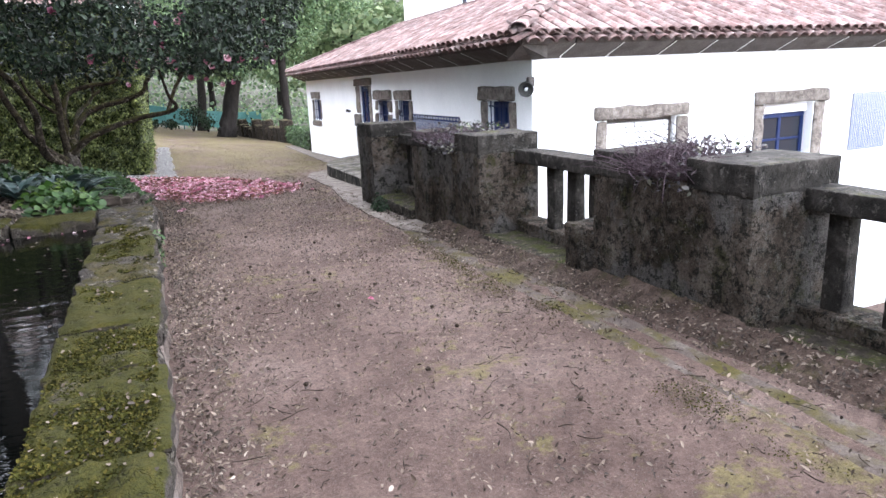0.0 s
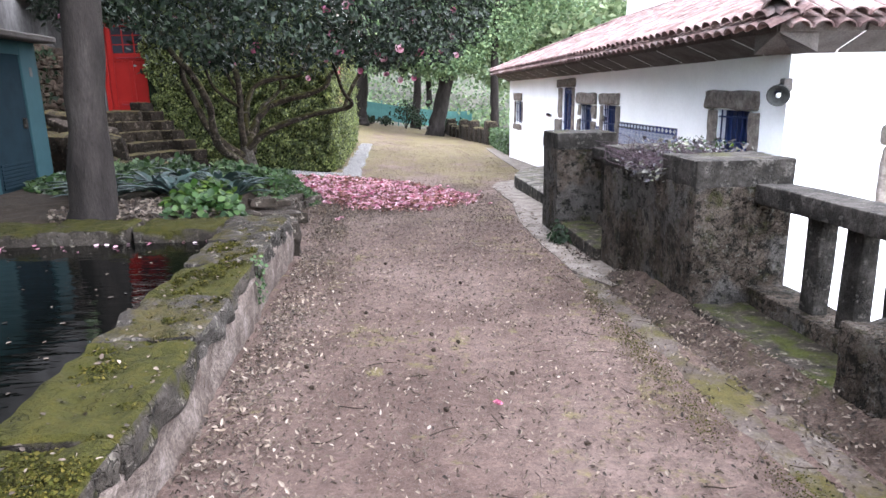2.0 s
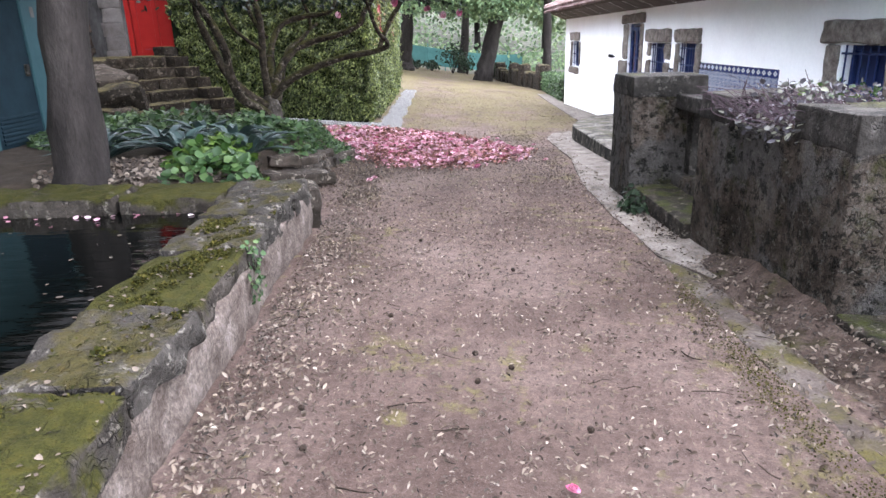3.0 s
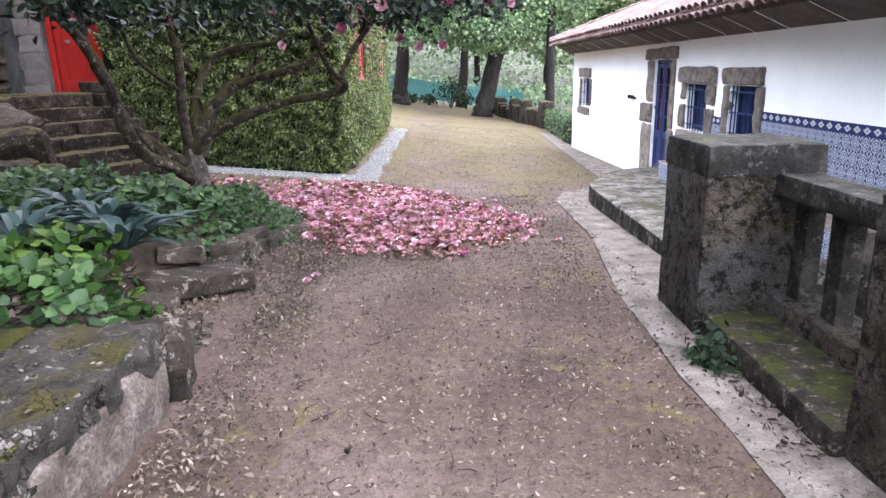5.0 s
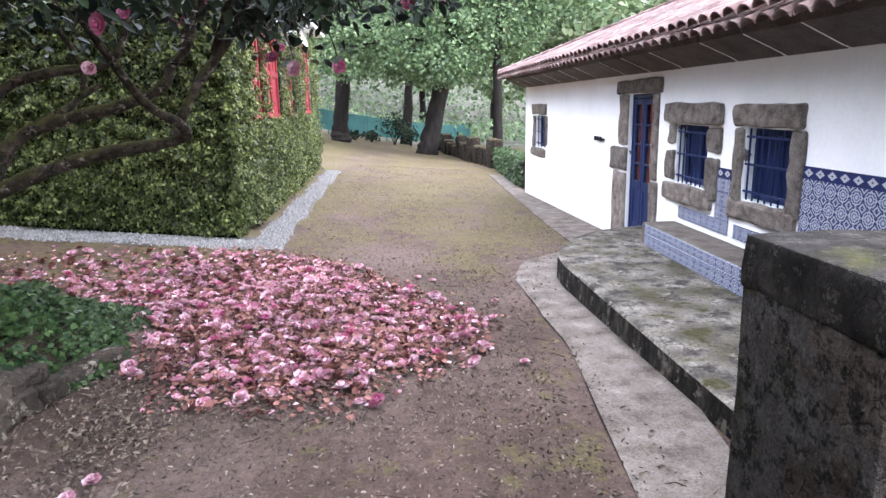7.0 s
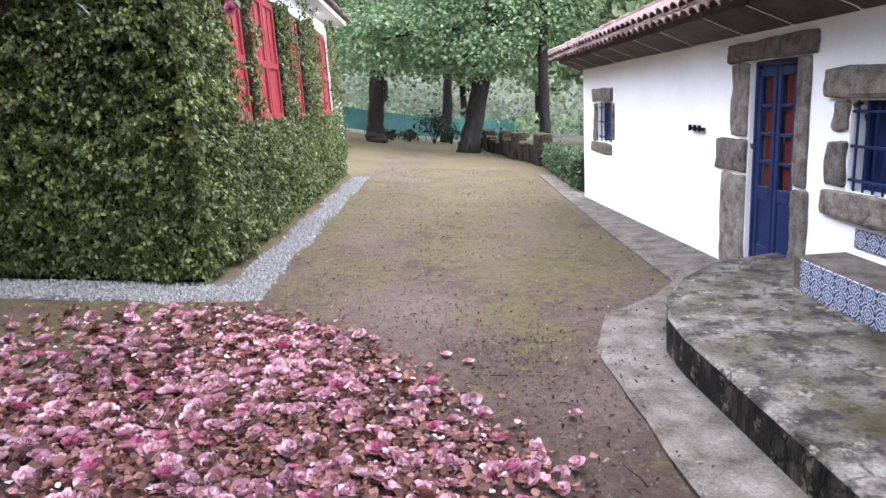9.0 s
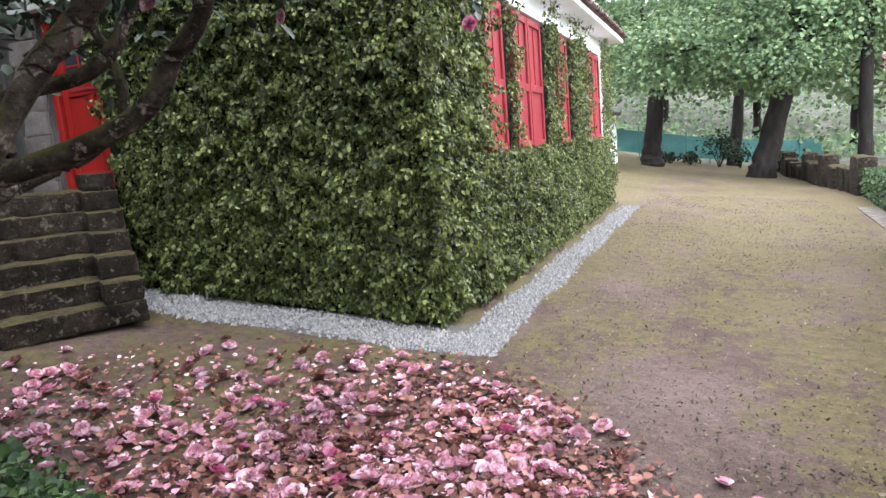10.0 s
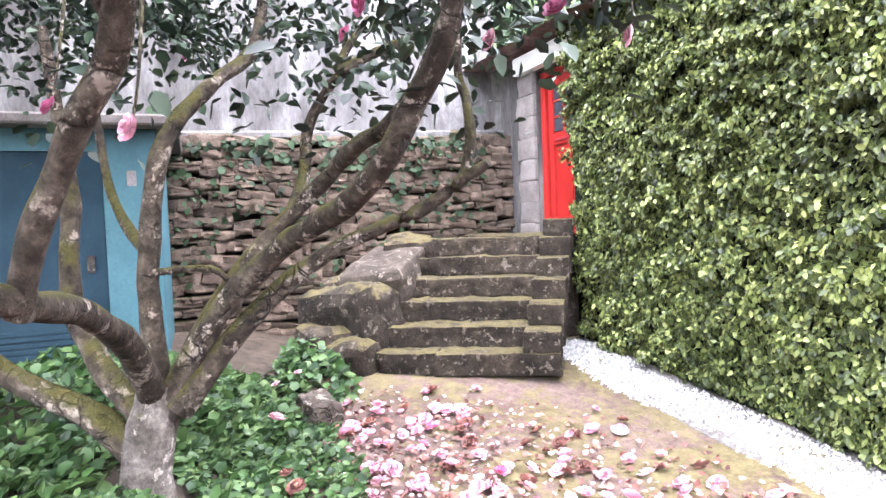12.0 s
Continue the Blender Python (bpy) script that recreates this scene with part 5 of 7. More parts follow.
pts = np.column_stack([x, np.full(N, 17.4), z])[keep]
ivy("front_leaves", pts, np.tile([0, -1.0, 0], (len(pts), 1)), 21, (0.036, 0.07))
N = 92000
y = 17.3 + 11.4 * rng.random(N) ** 1.25
z = rng.uniform(-0.45, 3.75, N)
keep = (z > lie(-0.4, y) + 0.05) & ((z < 1.42) | np.all([(y < a - 0.02) | (y > b + 0.02) for a, b in RED_WINDOWS], axis=0)) & ((z < 3.25) | (y < 19.2) | (rng.random(N) < 0.3))
pts = np.column_stack([np.full(N, -0.48), y, z])[keep]
ivy("side_leaves", pts, np.tile([1.0, 0, 0], (len(pts), 1)), 22, (0.036, 0.068))
# Flat dark sheets behind the leaves put the gaps' shade into colour.
part("ivy_shade_sheet", Geo().box(-4.5, -0.55, 17.44, 17.54, -0.3, 3.72), surface("ivy_gap_shade", [(0.3, (0.004, 0.007, 0.003)), (0.7, (0.012, 0.018, 0.006))], 8, 40, 0.9, 0.6), ivy_plant, "flat dark sheet behind the leaves, coloured as the shade in their gaps")
part("ivy_shade_sheet", Geo().box(-0.61, -0.57, 17.55, 28.6, -0.5, 1.35), bpy.data.materials["ivy_gap_shade"], ivy_plant)

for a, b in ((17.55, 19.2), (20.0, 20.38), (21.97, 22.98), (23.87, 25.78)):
    part("ivy_shade_sheet", Geo().box(-0.612, -0.582, a, b, 1.36, 3.2), bpy.data.materials["ivy_gap_shade"], ivy_plant)

# white chip border along the ivy house
def chips(count, seed):
    r = np.random.default_rng(seed)
    front = count * 4 // 10
    x = np.concatenate([r.uniform(-4.3, 0.1, front), r.uniform(-0.22, 0.12, count - front)])
    y = np.concatenate([r.uniform(16.75, 17.3, front), 16.8 + 11.7 * r.random(count - front) ** 1.6])
    x = x + 0.03 * np.sin(y * 2.3) + r.normal(0, 0.035, count)
    y = y + r.normal(0, 0.035, count)
    y[:front] += 0.05 * np.sin(x[:front] * 2.7)
    z = lie(x, y) + 0.012
    tet = np.array([(1, 0, -0.5), (-0.5, 0.87, -0.5), (-0.5, -0.87, -0.5), (0.1, 0.1, 0.8)])
    s = r.uniform(0.012, 0.03, (count, 1, 1))
    a = r.uniform(0, 6.28, count)
    rot = np.zeros((count, 3, 3))
    rot[:, 0, 0], rot[:, 0, 1], rot[:, 1, 0], rot[:, 1, 1], rot[:, 2, 2] = np.cos(a), -np.sin(a), np.sin(a), np.cos(a), 1
    shape = tet[None] * s * r.uniform(0.6, 1.3, (count, 4, 3))
    v = np.einsum("nij,nkj->nki", rot, shape) + np.column_stack([x, y, z])[:, None]
    g = Geo()
    g.v = v.reshape(-1, 3).tolist()
    g.f = [(4 * i + a, 4 * i + b, 4 * i + c) for i in range(count) for a, b, c in ((0, 1, 3), (1, 2, 3), (2, 0, 3))]
    return tagged(part("gravel", g, GRAVEL, None, "white marble chippings along the ivy-clad wall"), category="gravel", kind="stuff")


strip("gravel_bed", [(-4.4, 16.72), (-3.0, 16.74), (-1.5, 16.72), (-0.3, 16.72), (0.1, 16.85), (0.14, 17.4), (0.13, 20), (0.1, 24), (0.1, 28.5)], [(-4.4, 17.4), (-3.0, 17.4), (-1.5, 17.4), (-0.6, 17.4), (-0.4, 17.45), (-0.26, 17.6), (-0.22, 20), (-0.22, 24), (-0.2, 28.5)],
      0.0, surface("pale_stone_grit", [(0.3, (0.08, 0.07, 0.062)), (0.6, (0.16, 0.148, 0.138))], 25, 80, 0.9, 0.5, fine_amount=0.5), "bed of pale stone grit", "gravel bed")
chips(14500, 31)

# ---- stone stairs up to the red door ----
stairs = thing("stone_stairs", "rough mossy stone steps rising to the red door", "stairs", (-4, 15.6, 0.1))
UP, ACROSS = Vector((-0.8, 0.6, 0)), Vector((0.52, 0.85, 0))
foot = Vector((-3.97, 14.85, 0))
for i in range(6):
    z1 = 0.33 + 0.2 * i
    split = 0.55 + 0.3 * math.sin(i * 2.3)
    for k, (a, b) in enumerate(((0.0, split), (split, 1.4))):
        c = foot + UP * (0.34 * i + 0.33 + 0.012 * math.sin(i * 5 + k)) + ACROSS * ((a + b) / 2)
        g = stone(b - a + 0.004, 0.68, 0.2, 230 + i * 3 + k, 9, 40, 0.03, 7)
        part("step_stone", moved(g, pose(c.x, c.y, z1 - 0.1, 1.5 * math.sin(i + k), 0, math.degrees(math.atan2(ACROSS.y, ACROSS.x)) + 1.5 * math.sin(i * 3 + k))), STEP, stairs, "", True)
    for k in range(2):
        c = foot + UP * (0.34 * i + 0.16) + ACROSS * 1.56
        part("side_block", moved(stone(0.34, 0.36, 0.2, 260 + i * 2 + k, 6, 18, 0.022, 6), pose(c.x, c.y, z1 + 0.1 - k * 0.2, 0, 0, 57)), STEP, stairs, "", True)
    c = foot + UP * (0.34 * i + 0.5) + ACROSS * 0.7
    part("core", Geo().add([tuple(Matrix.Translation((c.x, c.y, 0)) @ pose(0, 0, 0, 0, 0, 58) @ Vector(v)) for v in Geo().box(-0.66, 0.66, -0.3, 0.5, -0.3, z1 - 0.12).v], Geo().box(0, 1, 0, 1, 0, 1).f), MORTAR, stairs)
for name, up, across, size, z, tilt, turn in (("boulder", 0.12, -0.32, (0.62, 0.5, 0.4), 0.25, 4, 50), ("boulder", 0.62, -0.45, (1.0, 0.75, 0.85), 0.5, -6, 30), ("boulder", 0.3, -0.62, (0.6, 0.5, 0.5), 0.3, 8, 10),
                                              ("flank_slab", 1.25, -0.3, (1.25, 0.75, 0.4), 0.98, 13, -37), ("boulder", 1.3, -0.6, (1.1, 0.7, 0.9), 0.55, 0, -30), ("boulder", 1.95, -0.25, (0.8, 0.6, 0.5), 1.12, 5, -20), ("boulder", 2.0, -0.55, (0.9, 0.7, 1.1), 0.6, 0, 15)):
    c = foot + UP * up + ACROSS * across
    part(name, moved(stone(*size, int(290 + 40 * up), 10, 6, 0.06, 3.5), pose(c.x, c.y, z, 4, tilt, turn)), ROCK if name == "flank_slab" else STEP, stairs, "pale sloping rock slab" if name == "flank_slab" else "", True)
block("landing", -6.6, -4.55, 16.8, 17.5, 0.0, 1.36, STEP, stairs, "worn stone landing", 300, 8, 0.03)

# ---- rubble retaining wall and roughcast wall over it ----
rubble = thing("rubble_wall", "rough brown dry-stone retaining wall", "stone wall", (-6.9, 13, 0))
W0, W1 = Vector((-7.3, 9.0, 0)), Vector((-6.35, 17.5, 0))
along = (W1 - W0).normalized()
turn = math.degrees(math.atan2(along.y, along.x))
back = pose(W0.x, W0.y, 0, 0, 0, turn)
core = Geo().box(0, 8.6, 0.06, 0.5, -0.3, 2.7)
part("core", moved(core, back), MORTAR, rubble)
r = random.Random(12)
z = 0.1
shapes = [stone(0.4, 0.24, 0.15, 310 + i, 5, 12, 0.055, 9).mesh("stone", RUBBLE, True) for i in range(8)]
while z < 2.72:
    h = r.uniform(0.085, 0.15)
    u = r.uniform(-0.2, 0.0) + 2.4
    while u < 8.5:
        w = r.uniform(0.16, 0.48)
        ob = new("stone", r.choice(shapes))
        ob.parent = rubble
        ob.matrix_parent_inverse = rubble.matrix_basis.inverted()
        ob.matrix_basis = back @ pose(u + w / 2, 0.03, z + h / 2 + r.uniform(-0.035, 0.035), r.uniform(-6, 6), r.uniform(-9, 9), r.uniform(-6, 6)) @ Matrix.Diagonal((w / 0.4 * 1.02, r.uniform(0.85, 1.2), h / 0.15 * r.uniform(0.75, 1.35), 1))
        u += w
    z += h
rough = part("roughcast_wall", moved(Geo().box(0, 8.6, 0.5, 0.9, 0, 6.5).bevel_box(0, 8.6, 0.1, 0.9, 2.7, 2.82, 0.03), back), OLD_PLASTER, None, "grey-white streaked roughcast wall behind the garden")
tagged(rough, category="wall", kind="structure")
N = 900
u = rng.uniform(2.6, 8.2, N)
pts = np.array([tuple(back @ Vector((a, -0.05 - 0.15 * rng.random(), 2.65 - 2.3 * rng.random() ** 2.2 * (0.4 + 0.6 * abs(math.sin(a * 1.3)))))) for a in u])
wp = leaves("wall_plants", pts, np.tile([0.9, 0, 0.4], (N, 1)), rng.uniform(0.06, 0.13, N), DARK_LEAF, 0.5, 0.4, 0.2, 40, None, "dark creeping leaves on the rubble wall", 0.5)
tagged(wp, category="plant", kind="stuff")

# ---- teal shed ----
shed = thing("garden_shed", "teal painted garden shed with a dark slate door", "shed", (-5.7, 11.6, 0.3))
part("wall", Geo().bevel_box(-4.74, -4.66, 12.58, 13.05, 0.15, 2.5).bevel_box(-4.74, -4.66, 10.2, 11.55, 0.15, 2.5).box(-4.73, -4.67, 11.55, 12.58, 2.3, 2.5).box(-6.9, -4.74, 12.97, 13.05, 0.15, 2.5).box(-6.9, -4.74, 10.2, 10.28, 0.15, 2.5), TEAL, shed, "pale teal boarded wall")
sd = part("door", Geo().bevel_box(-4.73, -4.69, 11.55, 12.58, 0.15, 2.3, 0.008), NAVY, shed, "dark slate blue door with a louvre")
for i in range(7):
    part("louvre_slat", Geo().bevel_box(-4.688, -4.672, 11.65, 12.48, 0.35 + i * 0.055, 0.39 + i * 0.055, 0.006), NAVY, sd)
part("handle", Geo().bevel_box(-4.69, -4.64, 12.42, 12.48, 1.2, 1.36, 0.01), CAP, sd, "grey plate handle")
part("notice", Geo().bevel_box(-4.66, -4.652, 12.78, 12.86, 1.98, 2.12, 0.002), CORNICE, shed, "small grey notice")
part("roof", Geo().bevel_box(-7.1, -4.4, 10.0, 13.25, 2.5, 2.6, 0.02), CORNICE, shed, "flat dark roof strewn with leaves")

# ---- camellia tree ----
camellia = thing("camellia_tree", "old camellia with mossy spreading limbs and pink blooms", "tree", (-1.5, 13.08, 0.28))
BOUGHS = [
    ("trunk", [(-1.46, 13.04, 0.15), (-1.46, 13.05, 0.4), (-1.5, 13.1, 0.6), (-1.54, 13.13, 0.78)], [0.17, 0.13, 0.14, 0.12]),
    # towards the drive and up to the door
    ("limb", [(-1.5, 13.15, 0.68), (-1.42, 13.4, 1.12), (-1.2, 13.68, 1.43), (-0.85, 13.82, 1.56), (-0.42, 13.9, 1.67), (-0.2, 13.95, 1.79), (-0.14, 14.03, 1.95), (-0.02, 14.09, 2.11), (0.06, 14.12, 2.35), (0.3, 14.1, 2.8)], [0.085, 0.07, 0.062, 0.058, 0.054, 0.05, 0.047, 0.045, 0.042, 0.03]),
    # lowest of the three, with a broken stub
    ("limb", [(-1.46, 13.2, 0.68), (-1.41, 13.6, 1.14), (-1.38, 13.95, 1.4), (-1.29, 14.25, 1.54), (-1.2, 14.45, 1.63), (-1.08, 14.64, 1.79)], [0.08, 0.06, 0.05, 0.045, 0.04, 0.034]),
    ("limb", [(-1.12, 14.6, 1.74), (-1.12, 14.66, 1.95), (-1.2, 14.68, 2.17), (-1.3, 14.68, 2.39), (-1.25, 14.7, 2.9)], [0.034, 0.032, 0.03, 0.028, 0.02]),
    ("limb", [(-1.09, 14.62, 1.77), (-1.0, 14.7, 1.83)], [0.036, 0.026]),
    # inner limb and its rising side limb
    ("limb", [(-1.52, 13.15, 0.72), (-1.56, 13.45, 1.2), (-1.56, 13.72, 1.52), (-1.45, 13.98, 1.8), (-1.1, 14.06, 1.92), (-0.72, 14.12, 1.97), (-0.58, 14.25, 2.2), (-0.5, 14.4, 2.7)], [0.08, 0.065, 0.06, 0.05, 0.046, 0.043, 0.038, 0.025]),
    ("limb", [(-1.66, 13.82, 1.62), (-1.84, 13.92, 1.84), (-1.94, 13.98, 2.12), (-1.85, 14.07, 2.31), (-1.72, 14.2, 2.45), (-1.85, 14.5, 2.62), (-2.08, 14.86, 2.82), (-2.1, 15.2, 3.1)], [0.042, 0.04, 0.04, 0.038, 0.036, 0.032, 0.028, 0.018]),
    ("limb", [(-1.76, 14.16, 2.4), (-1.92, 14.2, 2.55), (-2.0, 14.3, 2.7), (-2.4, 14.5, 2.95)], [0.032, 0.03, 0.026, 0.016]),
    # long mossy limb that reaches over the drive, then turns up
    ("limb", [(-1.54, 13.1, 0.72), (-1.2, 13.05, 1.0), (-0.75, 13.0, 1.2), (-0.3, 12.96, 1.32), (0.2, 12.9, 1.4), (0.3, 12.66, 1.5), (0.2, 12.3, 1.66), (0.1, 11.8, 2.1)], [0.085, 0.07, 0.06, 0.052, 0.043, 0.036, 0.03, 0.022]),
    ("limb", [(0.14, 12.91, 1.36), (0.22, 12.97, 1.55), (0.28, 13.04, 1.69), (0.34, 13.1, 1.81), (0.43, 13.18, 1.95), (0.6, 13.2, 2.2), (0.85, 13.0, 2.7)], [0.04, 0.041, 0.041, 0.04, 0.039, 0.035, 0.025]),
    # upright limb
    ("limb", [(-1.55, 13.12, 0.72), (-1.57, 13.1, 1.2), (-1.56, 13.12, 1.59), (-1.6, 13.2, 2.0), (-1.8, 13.45, 2.33), (-2.0, 13.7, 2.6), (-2.1, 13.8, 3.1)], [0.075, 0.064, 0.06, 0.054, 0.05, 0.045, 0.03]),
    ("limb", [(-1.57, 13.1, 1.45), (-1.78, 12.98, 1.62), (-1.95, 12.9, 1.85), (-2.05, 12.85, 2.3)], [0.036, 0.032, 0.028, 0.02]),
    ("limb", [(-1.55, 13.14, 1.35), (-1.5, 13.4, 1.35), (-1.5, 13.52, 1.2)], [0.022, 0.02, 0.012]),
    # limbs away from the drive
    ("limb", [(-1.52, 13.08, 0.6), (-1.8, 12.85, 0.85), (-2.02, 12.7, 1.15), (-2.11, 12.68, 1.42), (-2.26, 12.68, 1.76), (-2.3, 12.65, 2.05), (-2.2, 12.6, 2.7)], [0.09, 0.07, 0.065, 0.062, 0.055, 0.05, 0.03]),
    ("limb", [(-1.48, 13.04, 0.45), (-1.68, 12.78, 0.66), (-1.8, 12.45, 0.86), (-1.78, 12.1, 1.2), (-1.75, 11.9, 1.5), (-1.95, 11.88, 1.95), (-2.2, 11.8, 2.3), (-2.4, 11.7, 2.9)], [0.1, 0.08, 0.075, 0.068, 0.06, 0.055, 0.045, 0.025]),
    ("limb", [(0.43, 13.18, 2.0), (0.7, 12.9, 2.45), (1.1, 12.4, 2.8), (1.7, 11.8, 3.0)], [0.035, 0.032, 0.028, 0.018]),
]
for i, (name, pts, radii) in enumerate(BOUGHS):
    part(name, tube(pts, [0.86 * q for q in radii], 14, i * 3.1, 0.28), TRUNK if name == "trunk" else BARK, camellia, "pale lichen-covered trunk base" if name == "trunk" else "", True)
N = 100000
r = np.random.default_rng(77)
d = r.normal(0, 1, (N, 3))
d /= np.linalg.norm(d, axis=1)[:, None]
rad = 0.72 + 0.28 * r.random(N)
centre, size = np.array([-0.75, 12.55, 3.3]), np.array([3.4, 3.1, 2.1])
P = centre + d * rad[:, None] * size
lump = np.array([noise.noise(Vector(p) * 0.9) + 0.5 * noise.noise(Vector(p) * 2.4) for p in P])
P = P + d * lump[:, None] * 0.35
floor_z = 1.98 + 0.5 * np.clip(-1.5 - P[:, 0], 0, 1.2) + 0.16 * np.clip(P[:, 1] - 12.3, 0, 9) + 0.12 * np.clip(P[:, 0] - 1.0, 0, 9) + 0.3 * np.clip(lump + 0.2, -1, 1)
keep = (P[:, 2] > floor_z) & (lump > -0.3) & ((P[:, 2] < 3.5) | (r.random(N) < 0.75)) & ~((np.abs(P[:, 0] - 1.85) < 0.6) & (P[:, 2] < 2.05))
P, d = P[keep], d[keep]
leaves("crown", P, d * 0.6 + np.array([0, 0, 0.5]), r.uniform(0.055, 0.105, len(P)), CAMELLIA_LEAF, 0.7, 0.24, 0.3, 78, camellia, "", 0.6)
N = 900
stems = [Vector(p) for _, pts, _ in BOUGHS for p in pts if p[2] > 2.0]
S = np.array([tuple(stems[k % len(stems)] + Vector(r.normal(0, 0.28, 3))) for k in range(N)])
S = S[(S[:, 2] > 1.95)]
leaves("twig_leaves", S, np.tile([0, 0, 1.0], (len(S), 1)), r.uniform(0.07, 0.12, len(S)), CAMELLIA_LEAF, 0.6, 0.26, 0.3, 79, camellia, "", 0.7)


def blossom(seed, scale=1.0):
    """A double bloom: rings of cupped petals."""
    g, r = Geo(), random.Random(seed)
    for ring, (count, rad, tilt) in enumerate(((8, 0.052, 8), (6, 0.038, 24), (5, 0.024, 48))):
        for i in range(count):
            a = 360 / count * i + ring * 25 + r.uniform(-8, 8)
            m = pose(0, 0, 0.004 + ring * 0.006, 0, 0, a) @ pose(0, 0, 0, 0, -tilt + r.uniform(-8, 8), 0)
            L, w = rad * r.uniform(0.9, 1.1) * scale, rad * 0.55 * scale
            vs = [(0, 0, 0), (L * 0.55, -w, 0.004), (L, -w * 0.45, 0.009), (L, w * 0.45, 0.009), (L * 0.55, w, 0.004), (L * 0.6, 0, -0.004)]
            g.add([tuple(m @ Vector(v)) for v in vs], [(0, 1, 5), (1, 2, 5), (2, 3, 5), (3, 4, 5), (4, 0, 5)])
    return g


BLOOMS = [blossom(k, 1.0) for k in range(3)]
bloom_meshes = [b.mesh("blossom", m, True) for b, m in ((BLOOMS[0], PETAL), (BLOOMS[1], PETAL), (BLOOMS[2], PETAL_HOT), (BLOOMS[0], PETAL_BROWN))]
def bloom(p, k, scale):
    ob = new("bloom", bloom_meshes[2 if k % 3 else 0])
    ob.parent = camellia
    ob.matrix_parent_inverse = camellia.matrix_basis.inverted()
    ob.matrix_basis = pose(*p, 75 + 25 * math.sin(k * 2.1), 20 * math.sin(k), 40 * math.sin(k * 1.3)) @ Matrix.Scale(scale, 4)


low = P[(P[:, 2] < 3.0)]
for k in range(24):
    bloom(low[int(r.integers(len(low)))], k, r.uniform(1.0, 1.5))
HANGING = [(0.48, 15.91, 2.25), (-0.28, 14.67, 2.35), (-0.27, 15.02, 2.27), (-0.2, 14.8, 2.42), (-1.47, 12.74, 2.13), (-0.43, 13.14, 1.89), (-0.44, 13.94, 2.36), (0.88, 12.86, 1.92), (1.1, 12.27, 1.82), (1.32, 12.75, 1.86),
           (0.77, 10.85, 2.13), (0.85, 10.95, 2.08), (0.54, 11.0, 1.93), (0.3, 10.7, 2.15), (1.9, 11.7, 2.15)]
spray = []
for k, p in enumerate(HANGING):
    bloom(p, k + 1, 0.95)
    for _ in range(7):
        spray.append(np.array(p) + np.array([r.normal(0, 0.06), r.normal(0, 0.06), 0.04 + abs(r.normal(0, 0.07))]))
    part("twig", tube([p, (p[0] - 0.05, p[1] + 0.03, p[2] + 0.2), (p[0] - 0.25, p[1] + 0.05, p[2] + 0.6)], [0.004, 0.006, 0.01], 5, k, 0.1), BARK, camellia)
leaves("spray_leaves", np.array(spray), np.tile([0.2, -0.2, 1.0], (len(spray), 1)), r.uniform(0.07, 0.11, len(spray)), CAMELLIA_LEAF, 0.6, 0.27, 0.3, 80, camellia, "", 0.6)

# ---- fallen camellia blossoms ----
CARPET = [(-1.0, 16.4), (0.1, 16.45), (0.9, 15.9), (2.0, 14.3), (2.35, 13.7), (2.2, 12.9), (1.2, 12.0), (0.3, 12.1), (-0.15, 12.8), (-0.3, 13.6), (-1.1, 14.0), (-2.0, 13.8), (-3.2, 14.0), (-3.9, 14.3), (-3.2, 15.0), (-2.9, 15.7), (-1.6, 16.4)]


def carpet_points(count, seed, depth=0.0):
    r = np.random.default_rng(seed)
    x, y = r.uniform(-4.2, 2.9, count), r.uniform(11.5, 17.0, count)
    d = inside(x, y, CARPET)
    bare = np.clip((y - 14.9 - 0.35 * np.clip(x, -4, 0.6)) / 0.9, 0, 1) * np.clip((0.9 - x) / 0.8, 0, 1)
    dens = np.clip((d + 0.25) / 0.7, 0, 1) * np.where(x < -0.9, 0.6, 1.0) * (1 - 0.6 * bare)
    keep = r.random(count) < dens
    return x[keep], y[keep]


x, y = carpet_points(60000, 91)
thin = (x > -0.5) | (np.arange(len(x)) % 5 < 2)
x, y = x[thin][:20000], y[thin][:20000]
pts = np.column_stack([x, y, land(x, y) + 0.014 + 0.034 * rng.random(len(x))])
tagged(leaves("fallen_petals", pts, np.tile([0, 0, 1.0], (len(x), 1)), rng.uniform(0.03, 0.06, len(x)), PETAL_BROWN, 0.38, 0.45, 0.4, 92, None, "withered brown and pink petals on the ground"), category="petals", kind="stuff")
x, y = carpet_points(14000, 95)
x, y = x[:2600], y[:2600]
pts = np.column_stack([x, y, land(x, y) + 0.022 + 0.016 * rng.random(len(x))])
tagged(leaves("loose_petals", pts, np.tile([0, 0, 1.0], (len(x), 1)), rng.uniform(0.025, 0.05, len(x)), PETAL, 0.3, 0.45, 0.35, 96, None, "loose pink petals scattered between the fallen blossoms"), category="petals", kind="stuff")
x, y = carpet_points(9000, 93)
g_pink, g_old = Geo(), Geo()
singles = 0
r = np.random.default_rng(94)
